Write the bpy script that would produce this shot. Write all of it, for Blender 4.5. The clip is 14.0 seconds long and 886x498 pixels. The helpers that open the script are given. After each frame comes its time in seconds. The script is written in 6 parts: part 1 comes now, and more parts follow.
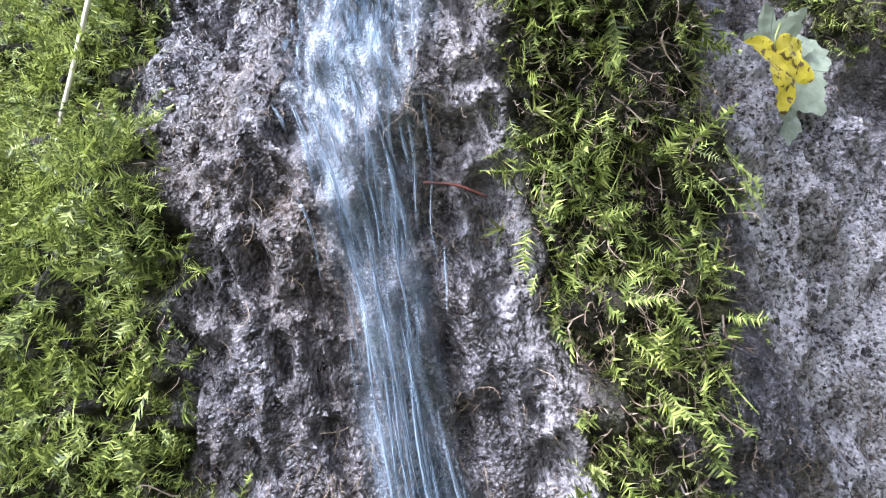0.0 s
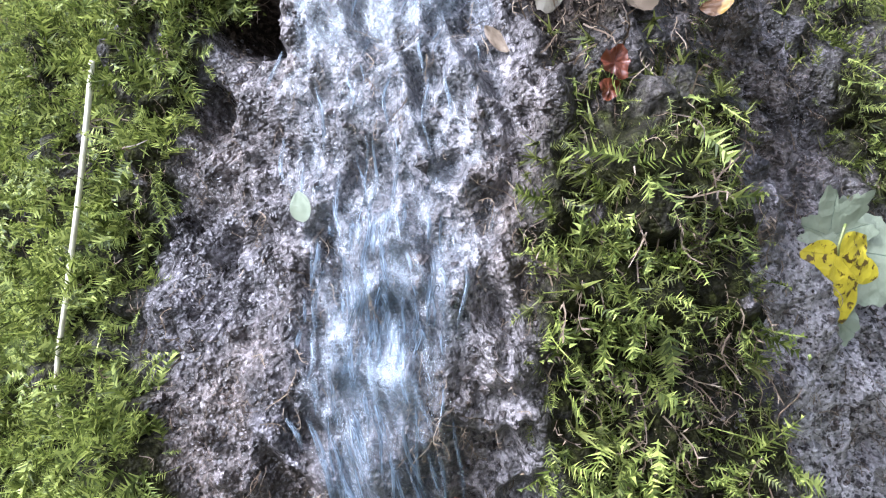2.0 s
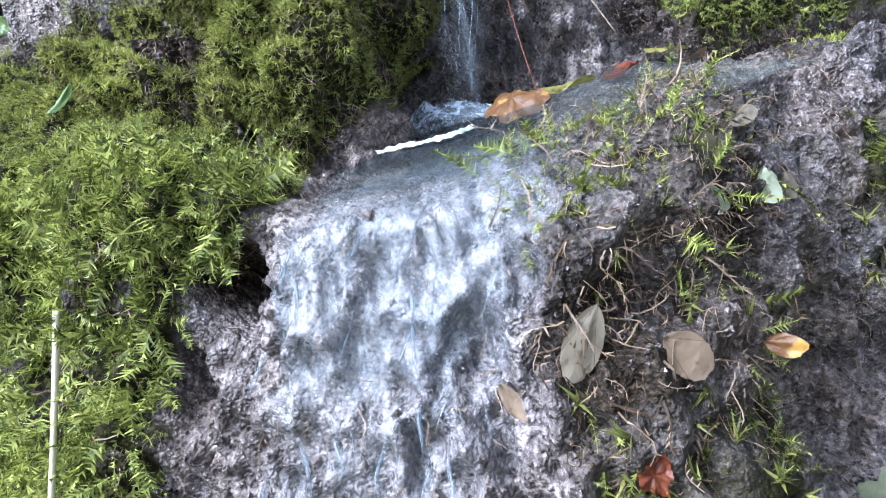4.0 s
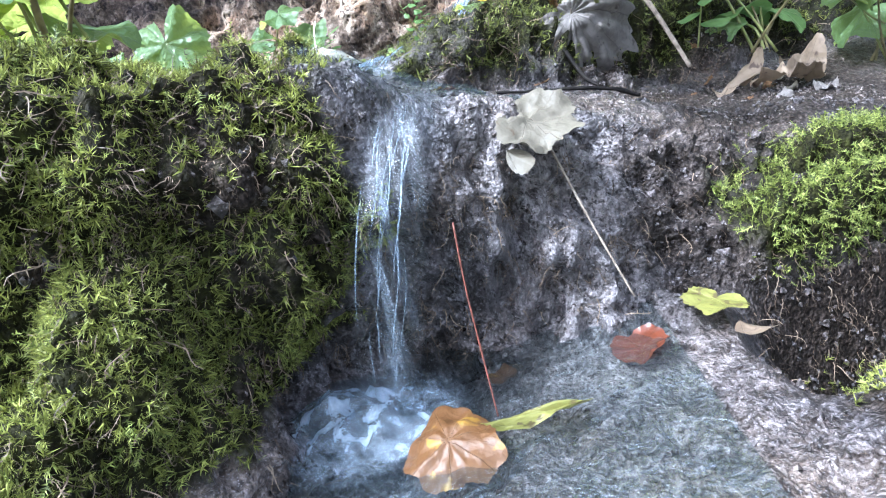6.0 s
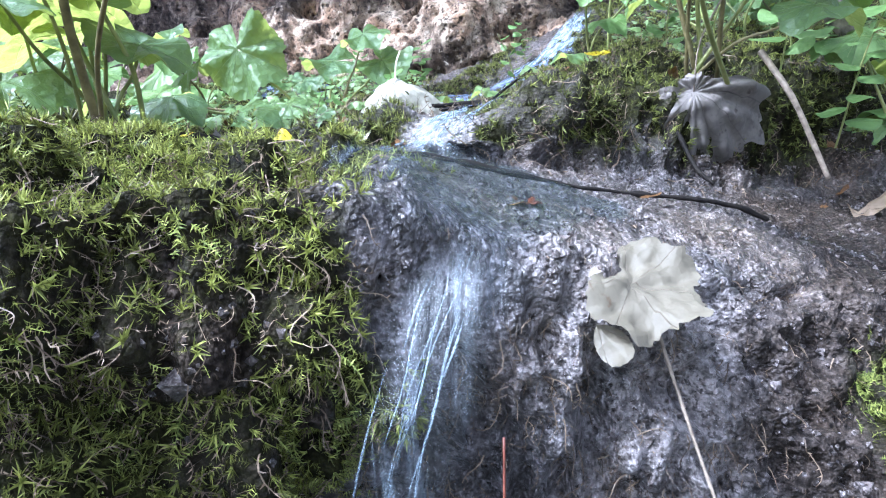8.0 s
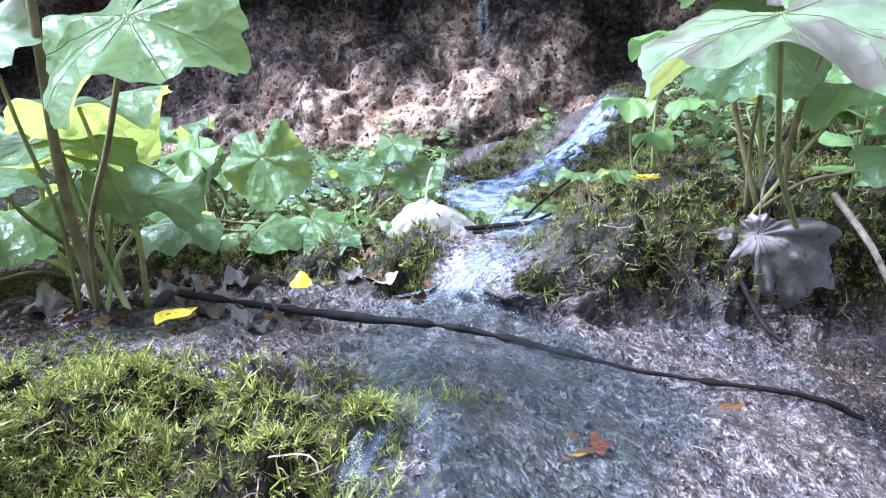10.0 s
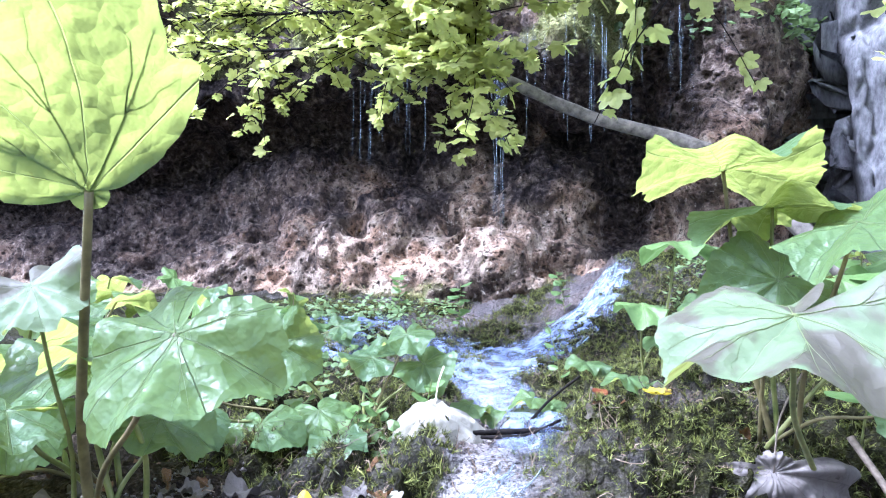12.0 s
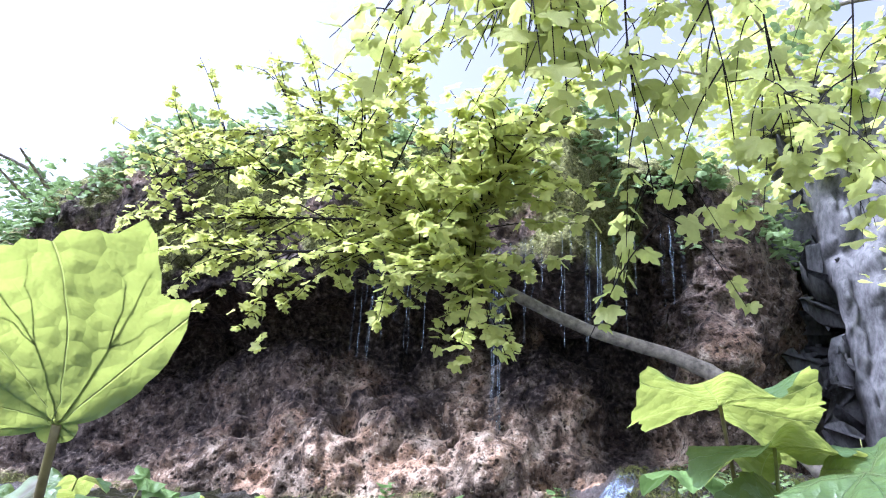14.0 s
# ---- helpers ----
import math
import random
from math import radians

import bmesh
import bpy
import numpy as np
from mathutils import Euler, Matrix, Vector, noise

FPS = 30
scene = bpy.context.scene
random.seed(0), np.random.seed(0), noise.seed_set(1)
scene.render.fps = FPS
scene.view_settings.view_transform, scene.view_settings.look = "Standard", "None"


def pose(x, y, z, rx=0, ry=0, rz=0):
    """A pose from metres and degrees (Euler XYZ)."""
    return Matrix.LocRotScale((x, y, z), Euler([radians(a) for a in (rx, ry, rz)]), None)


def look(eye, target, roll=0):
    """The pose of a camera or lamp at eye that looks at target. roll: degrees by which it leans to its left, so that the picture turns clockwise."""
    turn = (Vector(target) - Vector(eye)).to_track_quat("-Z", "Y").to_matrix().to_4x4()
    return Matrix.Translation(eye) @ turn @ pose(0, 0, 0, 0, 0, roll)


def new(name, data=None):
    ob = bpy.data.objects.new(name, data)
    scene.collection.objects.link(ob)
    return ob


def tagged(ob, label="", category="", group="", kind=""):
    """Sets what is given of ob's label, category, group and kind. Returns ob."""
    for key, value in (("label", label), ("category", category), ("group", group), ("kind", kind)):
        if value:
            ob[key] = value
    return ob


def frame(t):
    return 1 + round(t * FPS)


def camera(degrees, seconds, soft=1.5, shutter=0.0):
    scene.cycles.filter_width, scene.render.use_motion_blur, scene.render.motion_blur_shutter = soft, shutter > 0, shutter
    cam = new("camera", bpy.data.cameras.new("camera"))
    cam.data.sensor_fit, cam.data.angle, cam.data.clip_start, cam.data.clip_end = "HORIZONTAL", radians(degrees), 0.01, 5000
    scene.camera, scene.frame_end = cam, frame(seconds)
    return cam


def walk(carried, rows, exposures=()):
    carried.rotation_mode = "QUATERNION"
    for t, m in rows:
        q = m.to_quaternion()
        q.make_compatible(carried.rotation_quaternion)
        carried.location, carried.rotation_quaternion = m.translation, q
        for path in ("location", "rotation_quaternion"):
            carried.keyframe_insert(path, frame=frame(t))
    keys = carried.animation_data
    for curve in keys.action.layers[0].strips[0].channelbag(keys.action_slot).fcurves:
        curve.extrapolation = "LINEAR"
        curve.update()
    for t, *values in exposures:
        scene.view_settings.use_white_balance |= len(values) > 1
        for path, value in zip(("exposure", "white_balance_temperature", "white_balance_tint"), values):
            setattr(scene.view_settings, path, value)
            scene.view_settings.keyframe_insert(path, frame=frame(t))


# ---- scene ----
cam = camera(69.6, 14.0, soft=1.1)
PATH = [
    (0, (-0.2, -0.149, 0.039), (-0.015, 1.843, 0.023), -15.7),
    (0.5, (-0.18, -0.138, 0.113), (-0.011, 1.854, 0.052), -16.1),
    (1, (-0.154, -0.124, 0.2), (-0.021, 1.867, 0.066), -16.5),
    (1.5, (-0.134, -0.102, 0.296), (-0.034, 1.883, 0.077), -16.7),
    (2, (-0.114, -0.073, 0.383), (-0.032, 1.908, 0.119), -16.6),
    (2.5, (-0.098, -0.031, 0.475), (-0.029, 1.937, 0.127), -16.4),
    (3, (-0.073, 0.011, 0.554), (-0.031, 1.97, 0.154), -16.3),
    (3.5, (-0.027, 0.035, 0.64), (-0.056, 1.978, 0.168), -16.2),
    (4, (0.013, 0.087, 0.723), (-0.076, 2.01, 0.181), -16.5),
    (4.2, (0.031, 0.112, 0.762), (-0.08, 2.025, 0.186), -16.5),
    (6.3, (0.25, 0.566, 0.977), (-0.006, 2.478, 0.449), -13.4),
    (6.5, (0.264, 0.582, 0.991), (-0.016, 2.493, 0.474), -13.0),
    (7, (0.263, 0.64, 1.025), (-0.083, 2.543, 0.514), -8.2),
    (7.2, (0.254, 0.66, 1.033), (-0.111, 2.557, 0.513), -7.2),
    (9.3, (0.186, 0.826, 1.086), (-0.243, 2.731, 0.653), -2.7),
    (9.5, (0.185, 0.84, 1.111), (-0.26, 2.744, 0.691), -2.9),
    (10, (0.173, 0.863, 1.17), (-0.288, 2.779, 0.829), -3.0),
    (10.5, (0.166, 0.874, 1.213), (-0.303, 2.803, 0.97), -2.1),
    (11, (0.164, 0.874, 1.25), (-0.308, 2.811, 1.101), -0.9),
    (11.5, (0.163, 0.866, 1.282), (-0.307, 2.81, 1.24), 0.2),
    (12, (0.162, 0.857, 1.297), (-0.314, 2.798, 1.37), 0.8),
    (12.5, (0.164, 0.857, 1.307), (-0.306, 2.787, 1.532), 1.1),
    (13, (0.167, 0.857, 1.321), (-0.295, 2.769, 1.671), 1.3),
    (13.5, (0.170, 0.857, 1.330), (-0.293, 2.737, 1.817), 1.7),
    (14, (0.172, 0.857, 1.340), (-0.297, 2.686, 2.002), 3.6),
]
walk(cam, [(t, look(eye, target, roll)) for t, eye, target, roll in PATH], exposures=[(0, 1.73, 5350, 15), (3, 1.51, 5350, 14), (6.5, 2.12, 5050, 9), (9.5, 1.92, 4950, 17), (12.3, 2.02, 4900, 21), (14, 1.56, 5200, 20)])

# ---- light ----
world = bpy.data.worlds.new("sky")
scene.world = world
world.use_nodes = True
wt = world.node_tree
sky = wt.nodes.new("ShaderNodeTexSky")
sky.sky_type = "NISHITA"
sky.sun_disc = False
sky.sun_elevation, sky.sun_rotation = radians(57), radians(-124)
sky.air_density, sky.dust_density, sky.ozone_density = 0.4, 5.0, 0.6
back = wt.nodes["Background"]
back.inputs["Strength"].default_value = 0.125
haze = wt.nodes.new("ShaderNodeHueSaturation")
haze.inputs["Saturation"].default_value, haze.inputs["Value"].default_value = 0.30, 1.75
wt.links.new(sky.outputs[0], haze.inputs["Color"])
wt.links.new(haze.outputs[0], back.inputs["Color"])
sun = new("sun", bpy.data.lights.new("sun", "SUN"))
sun.data.energy, sun.data.angle, sun.data.color = 2.3, radians(8), (1.0, 0.97, 0.93)
sun.matrix_world = look((-2.7, -1.2, 5.0), (0, 0.6, 0))


# ---- materials ----
class Nodes:
    """A short way to write a node material."""

    def __init__(self, name):
        self.m = bpy.data.materials.new(name)
        self.m.use_nodes = True
        self.t = self.m.node_tree
        self.t.nodes.clear()
        self.out = self.t.nodes.new("ShaderNodeOutputMaterial")

    def put(self, socket, value):
        if isinstance(value, bpy.types.NodeSocket):
            self.t.links.new(value, socket)
        elif value is not None:
            if isinstance(value, tuple) and len(value) == 3 and socket.type == "RGBA":
                value = (*value, 1)
            socket.default_value = value

    def coord(self, which="Object", stretch=None):
        c = self.t.nodes.new("ShaderNodeTexCoord").outputs[which]
        if stretch is None:
            return c
        mp = self.t.nodes.new("ShaderNodeMapping")
        self.put(mp.inputs["Vector"], c)
        self.put(mp.inputs["Scale"], stretch)
        return mp.outputs[0]

    def noise(self, scale, detail=4, rough=0.6, vec=None, warp=0.0):
        n = self.t.nodes.new("ShaderNodeTexNoise")
        self.put(n.inputs["Scale"], scale)
        self.put(n.inputs["Detail"], detail)
        self.put(n.inputs["Roughness"], rough)
        self.put(n.inputs["Distortion"], warp)
        self.put(n.inputs["Vector"], vec if vec is not None else self.coord())
        return n.outputs[0]

    def cells(self, scale, vec=None):
        n = self.t.nodes.new("ShaderNodeTexVoronoi")
        self.put(n.inputs["Scale"], scale)
        self.put(n.inputs["Vector"], vec if vec is not None else self.coord())
        return n.outputs["Distance"]

    def ramp(self, fac, *stops):
        r = self.t.nodes.new("ShaderNodeValToRGB")
        e = r.color_ramp.elements
        while len(e) < len(stops):
            e.new(0.5)
        for k, (p, c) in enumerate(stops):
            e[k].position = p
            e[k].color = (*c, 1) if isinstance(c, tuple) else (c, c, c, 1)
        self.put(r.inputs[0], fac)
        return r.outputs[0]

    def mix(self, fac, a, b, blend="MIX"):
        n = self.t.nodes.new("ShaderNodeMix")
        n.data_type, n.blend_type = "RGBA", blend
        self.put(n.inputs[0], fac)
        self.put(n.inputs[6], a)
        self.put(n.inputs[7], b)
        return n.outputs[2]

    def calc(self, op, a, b=None):
        n = self.t.nodes.new("ShaderNodeMath")
        n.operation = op
        self.put(n.inputs[0], a)
        self.put(n.inputs[1], b)
        return n.outputs[0]

    def value(self, name):
        n = self.t.nodes.new("ShaderNodeAttribute")
        n.attribute_name = name
        return n.outputs["Fac"]

    def island(self):
        return self.t.nodes.new("ShaderNodeNewGeometry").outputs["Random Per Island"]

    def each(self):
        return self.t.nodes.new("ShaderNodeObjectInfo").outputs["Random"]

    def bump(self, height, strength, distance, normal=None):
        n = self.t.nodes.new("ShaderNodeBump")
        self.put(n.inputs["Height"], height)
        self.put(n.inputs["Strength"], strength)
        self.put(n.inputs["Distance"], distance)
        self.put(n.inputs["Normal"], normal)
        return n.outputs[0]

    def surface(self, color, rough=0.7, normal=None, spec=0.5, coat=0.0):
        n = self.t.nodes.new("ShaderNodeBsdfPrincipled")
        self.put(n.inputs["Base Color"], color)
        self.put(n.inputs["Roughness"], rough)
        self.put(n.inputs["Normal"], normal)
        self.put(n.inputs["Specular IOR Level"], spec)
        self.put(n.inputs["Coat Weight"], coat)
        self.put(n.inputs["Coat Roughness"], 0.12)
        return n.outputs[0]

    def blend(self, fac, a, b):
        n = self.t.nodes.new("ShaderNodeMixShader")
        self.put(n.inputs[0], fac)
        self.put(n.inputs[1], a)
        self.put(n.inputs[2], b)
        return n.outputs[0]

    def simple(self, kind, color=None, rough=None, normal=None):
        n = self.t.nodes.new(kind)
        self.put(n.inputs["Color"], color)
        if rough is not None:
            self.put(n.inputs["Roughness"], rough)
        if normal is not None:
            self.put(n.inputs["Normal"], normal)
        return n.outputs[0]

    def done(self, shader):
        self.put(self.out.inputs[0], shader)
        return self.m


def rock_material():
    """Wet lime tufa: brownish grey crust, dull soil and green films where those grow, crease shade painted in."""
    g = Nodes("wet tufa")
    big = g.noise(5, 5, 0.6)
    mid = g.noise(46, 6, 0.68, g.coord("Object", (1.0, 1.0, 0.6)), 0.3)
    fine = g.noise(170, 3, 0.55)
    grit = g.cells(260)
    chip = g.cells(110)
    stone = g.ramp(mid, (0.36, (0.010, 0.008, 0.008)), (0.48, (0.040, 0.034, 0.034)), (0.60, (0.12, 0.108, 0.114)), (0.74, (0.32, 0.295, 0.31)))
    warm = g.ramp(mid, (0.34, (0.024, 0.015, 0.010)), (0.5, (0.105, 0.074, 0.052)), (0.7, (0.27, 0.21, 0.165)))
    light = g.ramp(mid, (0.32, (0.27, 0.24, 0.235)), (0.48, (0.45, 0.415, 0.41)), (0.66, (0.64, 0.60, 0.595)))
    col = g.mix(g.ramp(big, (0.42, 0.0), (0.66, 0.75)), stone, warm)
    col = g.mix(g.value("pale"), col, light)
    # Dips of fine and chip go near black, painting crevice shade over the bump
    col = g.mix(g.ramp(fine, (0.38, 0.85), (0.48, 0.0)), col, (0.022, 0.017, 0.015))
    col = g.mix(g.ramp(fine, (0.56, 0.0), (0.68, 0.3)), col, (0.50, 0.46, 0.47))
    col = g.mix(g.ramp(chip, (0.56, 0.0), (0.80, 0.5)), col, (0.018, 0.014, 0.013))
    col = g.mix(g.ramp(grit, (0.10, 0.4), (0.24, 0.0)), col, (0.46, 0.43, 0.45))
    # Earth and moss film, near black so they also paint shade in gaps
    soil_shade = g.ramp(fine, (0.3, (0.004, 0.003, 0.002)), (0.5, (0.014, 0.010, 0.007)), (0.7, (0.060, 0.044, 0.032)))
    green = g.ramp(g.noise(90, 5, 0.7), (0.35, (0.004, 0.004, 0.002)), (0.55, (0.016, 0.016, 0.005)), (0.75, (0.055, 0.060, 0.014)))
    col = g.mix(g.value("soil_shade"), col, soil_shade)
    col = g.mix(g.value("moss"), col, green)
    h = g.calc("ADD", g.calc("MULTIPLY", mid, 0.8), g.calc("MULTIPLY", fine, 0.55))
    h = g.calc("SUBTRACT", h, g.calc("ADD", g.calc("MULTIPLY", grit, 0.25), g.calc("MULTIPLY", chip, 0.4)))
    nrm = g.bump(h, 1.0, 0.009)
    dry = g.calc("MAXIMUM", g.value("moss"), g.value("soil_shade"))
    rough = g.calc("ADD", g.ramp(g.noise(60, 3), (0.35, 0.18), (0.65, 0.60)), g.calc("MULTIPLY", dry, 0.4))
    spec = g.calc("SUBTRACT", 0.45, g.calc("MULTIPLY", dry, 0.40))
    return g.done(g.surface(col, rough, nrm, spec))


def cliff_material():
    """Dry ochre and pink tufa, pitted and stained, with the recess shade painted black-brown."""
    g = Nodes("dry tufa cliff")
    big = g.noise(1.7, 5, 0.6)
    mid = g.noise(8, 5, 0.62, g.coord("Object", (1.0, 1.0, 0.7)))
    knob = g.noise(24, 4, 0.62)
    fine = g.noise(64, 3, 0.6)
    holes = g.cells(17)
    specks = g.cells(38)
    col = g.ramp(mid, (0.36, (0.055, 0.037, 0.026)), (0.46, (0.20, 0.135, 0.092)), (0.55, (0.38, 0.285, 0.21)), (0.68, (0.54, 0.445, 0.35)))
    col = g.mix(g.ramp(big, (0.47, 0.0), (0.56, 0.85)), col, g.ramp(mid, (0.38, (0.030, 0.022, 0.017)), (0.50, (0.105, 0.078, 0.058)), (0.66, (0.30, 0.24, 0.185))))
    col = g.mix(g.ramp(g.noise(2.6, 4, 0.6), (0.54, 0.0), (0.62, 0.65)), col, g.mix(knob, (0.32, 0.17, 0.10), (0.58, 0.41, 0.28)))
    # Depth of gaps and holes painted in: near black where the bump dips
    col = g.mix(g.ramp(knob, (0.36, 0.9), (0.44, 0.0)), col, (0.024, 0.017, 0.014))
    col = g.mix(g.ramp(knob, (0.58, 0.0), (0.70, 0.55)), col, (0.64, 0.56, 0.46))
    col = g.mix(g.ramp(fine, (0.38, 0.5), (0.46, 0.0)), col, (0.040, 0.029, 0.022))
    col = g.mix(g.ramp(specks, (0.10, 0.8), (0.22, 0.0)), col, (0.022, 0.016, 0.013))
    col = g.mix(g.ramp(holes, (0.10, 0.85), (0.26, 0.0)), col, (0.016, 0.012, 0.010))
    # Near-black tone that paints the shade of recess and cave
    col = g.mix(g.value("shade_tone"), col, g.ramp(knob, (0.38, (0.004, 0.003, 0.006)), (0.52, (0.028, 0.022, 0.023)), (0.66, (0.14, 0.112, 0.098))))
    green = g.ramp(fine, (0.3, (0.035, 0.038, 0.012)), (0.5, (0.14, 0.15, 0.045)), (0.7, (0.30, 0.30, 0.11)))
    col = g.mix(g.value("moss"), col, green)
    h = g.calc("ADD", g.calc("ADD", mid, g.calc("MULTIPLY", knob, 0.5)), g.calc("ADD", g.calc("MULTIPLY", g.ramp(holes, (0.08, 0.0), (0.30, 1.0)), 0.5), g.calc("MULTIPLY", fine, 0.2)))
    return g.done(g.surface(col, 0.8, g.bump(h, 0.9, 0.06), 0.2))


def moss_material(name, dark, mid, light, glow=0.35):
    g = Nodes(name)
    patch = g.noise(9, 4, 0.6)
    tone = g.calc("ADD", g.calc("MULTIPLY", g.island(), 0.62), g.calc("MULTIPLY", patch, 0.6))
    col = g.ramp(tone, (0.2, dark), (0.55, mid), (0.95, light))
    a = g.surface(col, 0.55, None, 0.3)
    b = g.simple("ShaderNodeBsdfTranslucent", col)
    return g.done(g.blend(glow, a, b))


def plain_material(name, dark, light, scale=40, rough=0.7, bump=0.3, stretch=None, spec=0.4):
    g = Nodes(name)
    v = g.coord("Object", stretch)
    n = g.noise(scale, 5, 0.65, v)
    col = g.ramp(n, (0.3, dark), (0.7, light))
    return g.done(g.surface(col, rough, g.bump(n, bump, 0.004), spec))


def leaf_material(name, low, high, vein, trans=0.4, spots=None, spot_at=0.6, spot_scale=60, rough=0.45, ribs=9, vein_at=0.5, tint=None, glow=None, quilt=0.5):
    """Blade colours; veins run out from the stalk by the leaf's own polar coordinates."""
    g = Nodes(name)
    uv = g.coord("UV")
    sep = g.t.nodes.new("ShaderNodeSeparateXYZ")
    g.put(sep.inputs[0], uv)
    ang, rad = sep.outputs[0], sep.outputs[1]
    wave = g.calc("ABSOLUTE", g.calc("SINE", g.calc("MULTIPLY", ang, math.pi * ribs)))
    near = g.calc("MULTIPLY", wave, g.calc("ADD", rad, 0.05))
    line = g.ramp(near, (0.0, 1.0), (0.035, 0.0))
    net = g.ramp(g.cells(90), (0.55, 0.0), (0.75, 0.5))
    n = g.noise(14, 4, 0.6)
    col = g.mix(n, low, high)
    col = g.mix(g.calc("MULTIPLY", g.each(), 0.5), col, tint or high)
    col = g.mix(g.calc("MULTIPLY", net, 0.6), col, low)
    col = g.mix(g.calc("MULTIPLY", line, vein_at), col, vein)
    if spots:
        s = g.noise(spot_scale, 3, 0.55, warp=0.3)
        col = g.mix(g.ramp(s, (spot_at, 0.0), (spot_at + 0.06, 0.9)), col, spots)
    nrm = g.bump(g.calc("ADD", g.calc("MULTIPLY", line, 0.6), g.calc("ADD", g.noise(40, 3), g.calc("MULTIPLY", g.cells(55), 0.8))), quilt, 0.006)
    a = g.surface(col, rough, nrm, 0.4)
    b = g.simple("ShaderNodeBsdfTranslucent", g.mix(0.75, col, glow) if glow else col, normal=nrm)
    return g.done(g.blend(trans, a, b))


def water_material(name, low, high, across=60, along=3, most=0.75, tone=1.0, sky_tint=1.0):
    """Running water: a clear glossy film with streaks of white, aerated water along the flow; above 1, the last factor
    paints sky reflection into the white.
    """
    g = Nodes(name)
    s = g.noise(1.0, 5, 0.62, g.coord("UV", (across, along, 1)), 0.4)
    broad = g.noise(1.0, 3, 0.5, g.coord("UV", (across * 0.22, along * 1.6, 1)), 0.5)
    mixed = g.calc("ADD", g.calc("MULTIPLY", s, 0.6), g.calc("MULTIPLY", broad, 0.4))
    edge = g.value("body")
    s2 = g.calc("ADD", mixed, g.calc("MULTIPLY", g.calc("SUBTRACT", edge, 0.6), 0.18))
    rim = g.ramp(edge, (0.0, 0.0), (0.35, 1.0))
    fac = g.calc("MULTIPLY", g.ramp(s2, (low, 0.0), (high, most)), rim)
    nrm = g.bump(s, 0.7, 0.006)
    film = g.blend(g.calc("MULTIPLY", rim, 0.035), g.simple("ShaderNodeBsdfTransparent", (0.97, 0.98, 0.99)), g.simple("ShaderNodeBsdfGlossy", (0.9, 0.95, 1.0), 0.42, nrm))
    white = g.surface(g.ramp(s, (0.36, (0.15 * tone, 0.20 * tone, 0.25 * tone * sky_tint)), (0.68, (0.48 * tone, 0.57 * tone, 0.67 * tone * sky_tint))), 0.55, nrm, 0.15)
    return g.done(g.blend(fac, film, white))


def pool_material(name, gloss, clear):
    g = Nodes(name)
    n = g.calc("ADD", g.noise(40, 3, 0.6, warp=0.8), g.calc("MULTIPLY", g.noise(140, 2, 0.5, warp=0.5), 0.4))
    nrm = g.bump(n, 0.5, 0.010)
    rim = g.ramp(g.value("body"), (0.0, 0.0), (0.3, 1.0))
    tint = g.mix(rim, (1.0, 1.0, 1.0), clear)
    return g.done(g.blend(g.calc("MULTIPLY", rim, gloss), g.simple("ShaderNodeBsdfTransparent", tint), g.simple("ShaderNodeBsdfGlossy", (0.80, 0.91, 1.0), 0.36, nrm)))


ROCK, CLIFF = rock_material(), cliff_material()
MOSS_BRIGHT = moss_material("bright fern moss", (0.014, 0.019, 0.005), (0.115, 0.146, 0.026), (0.43, 0.47, 0.12))
MOSS_OLIVE = moss_material("olive moss", (0.011, 0.012, 0.004), (0.075, 0.086, 0.020), (0.29, 0.31, 0.080))
MOSS_MOUND = moss_material("olive mound moss", (0.020, 0.018, 0.006), (0.134, 0.148, 0.029), (0.40, 0.43, 0.10))
# Lighter than the mound moss, to offset the hanging tufts' own shadowing
MOSS_CLIFF = moss_material("lightened cliff moss", (0.05, 0.055, 0.022), (0.20, 0.21, 0.075), (0.44, 0.45, 0.18))
MOSS_DEAD = moss_material("dead moss strands", (0.022, 0.014, 0.008), (0.095, 0.066, 0.042), (0.25, 0.19, 0.13), 0.1)
WATER_FALL = water_material("falling water", 0.48, 0.76, 90, 5.0, 0.44, 0.8)
WATER_CURTAIN = water_material("clear falling curtain", 0.50, 0.78, 105, 5.0, 0.40, 0.8)
WATER_VEIL = water_material("thin water veil", 0.34, 0.98, 80, 5.0, 0.17, 0.6)
WATER_LIP = water_material("rippling water on the lip", 0.30, 0.95, 70, 24.0, 0.20, 0.6)
FOAM = plain_material("white foam", (0.16, 0.22, 0.26), (0.58, 0.66, 0.72), 120, 0.3, 0.8)
# Extra blue here is the sky's reflection, painted into the diffuse colour
WATER_SLIDE = water_material("water sliding over rock", 0.34, 0.66, 60, 7.0, 0.68, 0.9, 1.3)
WATER_STRAND = water_material("white water strand", 0.34, 0.70, 3, 9.0, 0.62)
POOL = pool_material("pool water", 0.13, (0.74, 0.78, 0.78))
WATER_CHURN = water_material("churned water", 0.36, 0.70, 45, 40.0, 0.62)
LEDGE = pool_material("ledge water", 0.10, (0.82, 0.86, 0.88))
BARK = plain_material("black wet bark", (0.003, 0.0025, 0.0025), (0.016, 0.013, 0.011), 60, 0.7, 0.6, None, 0.12)
TWIG = plain_material("grey brown twig", (0.06, 0.045, 0.032), (0.26, 0.21, 0.16), 80, 0.7, 0.4)
STRAW = plain_material("pale straw", (0.42, 0.38, 0.24), (0.72, 0.68, 0.52), 50, 0.5, 0.2)
RUST = plain_material("red brown stem", (0.05, 0.016, 0.010), (0.17, 0.05, 0.03), 70, 0.5, 0.2)
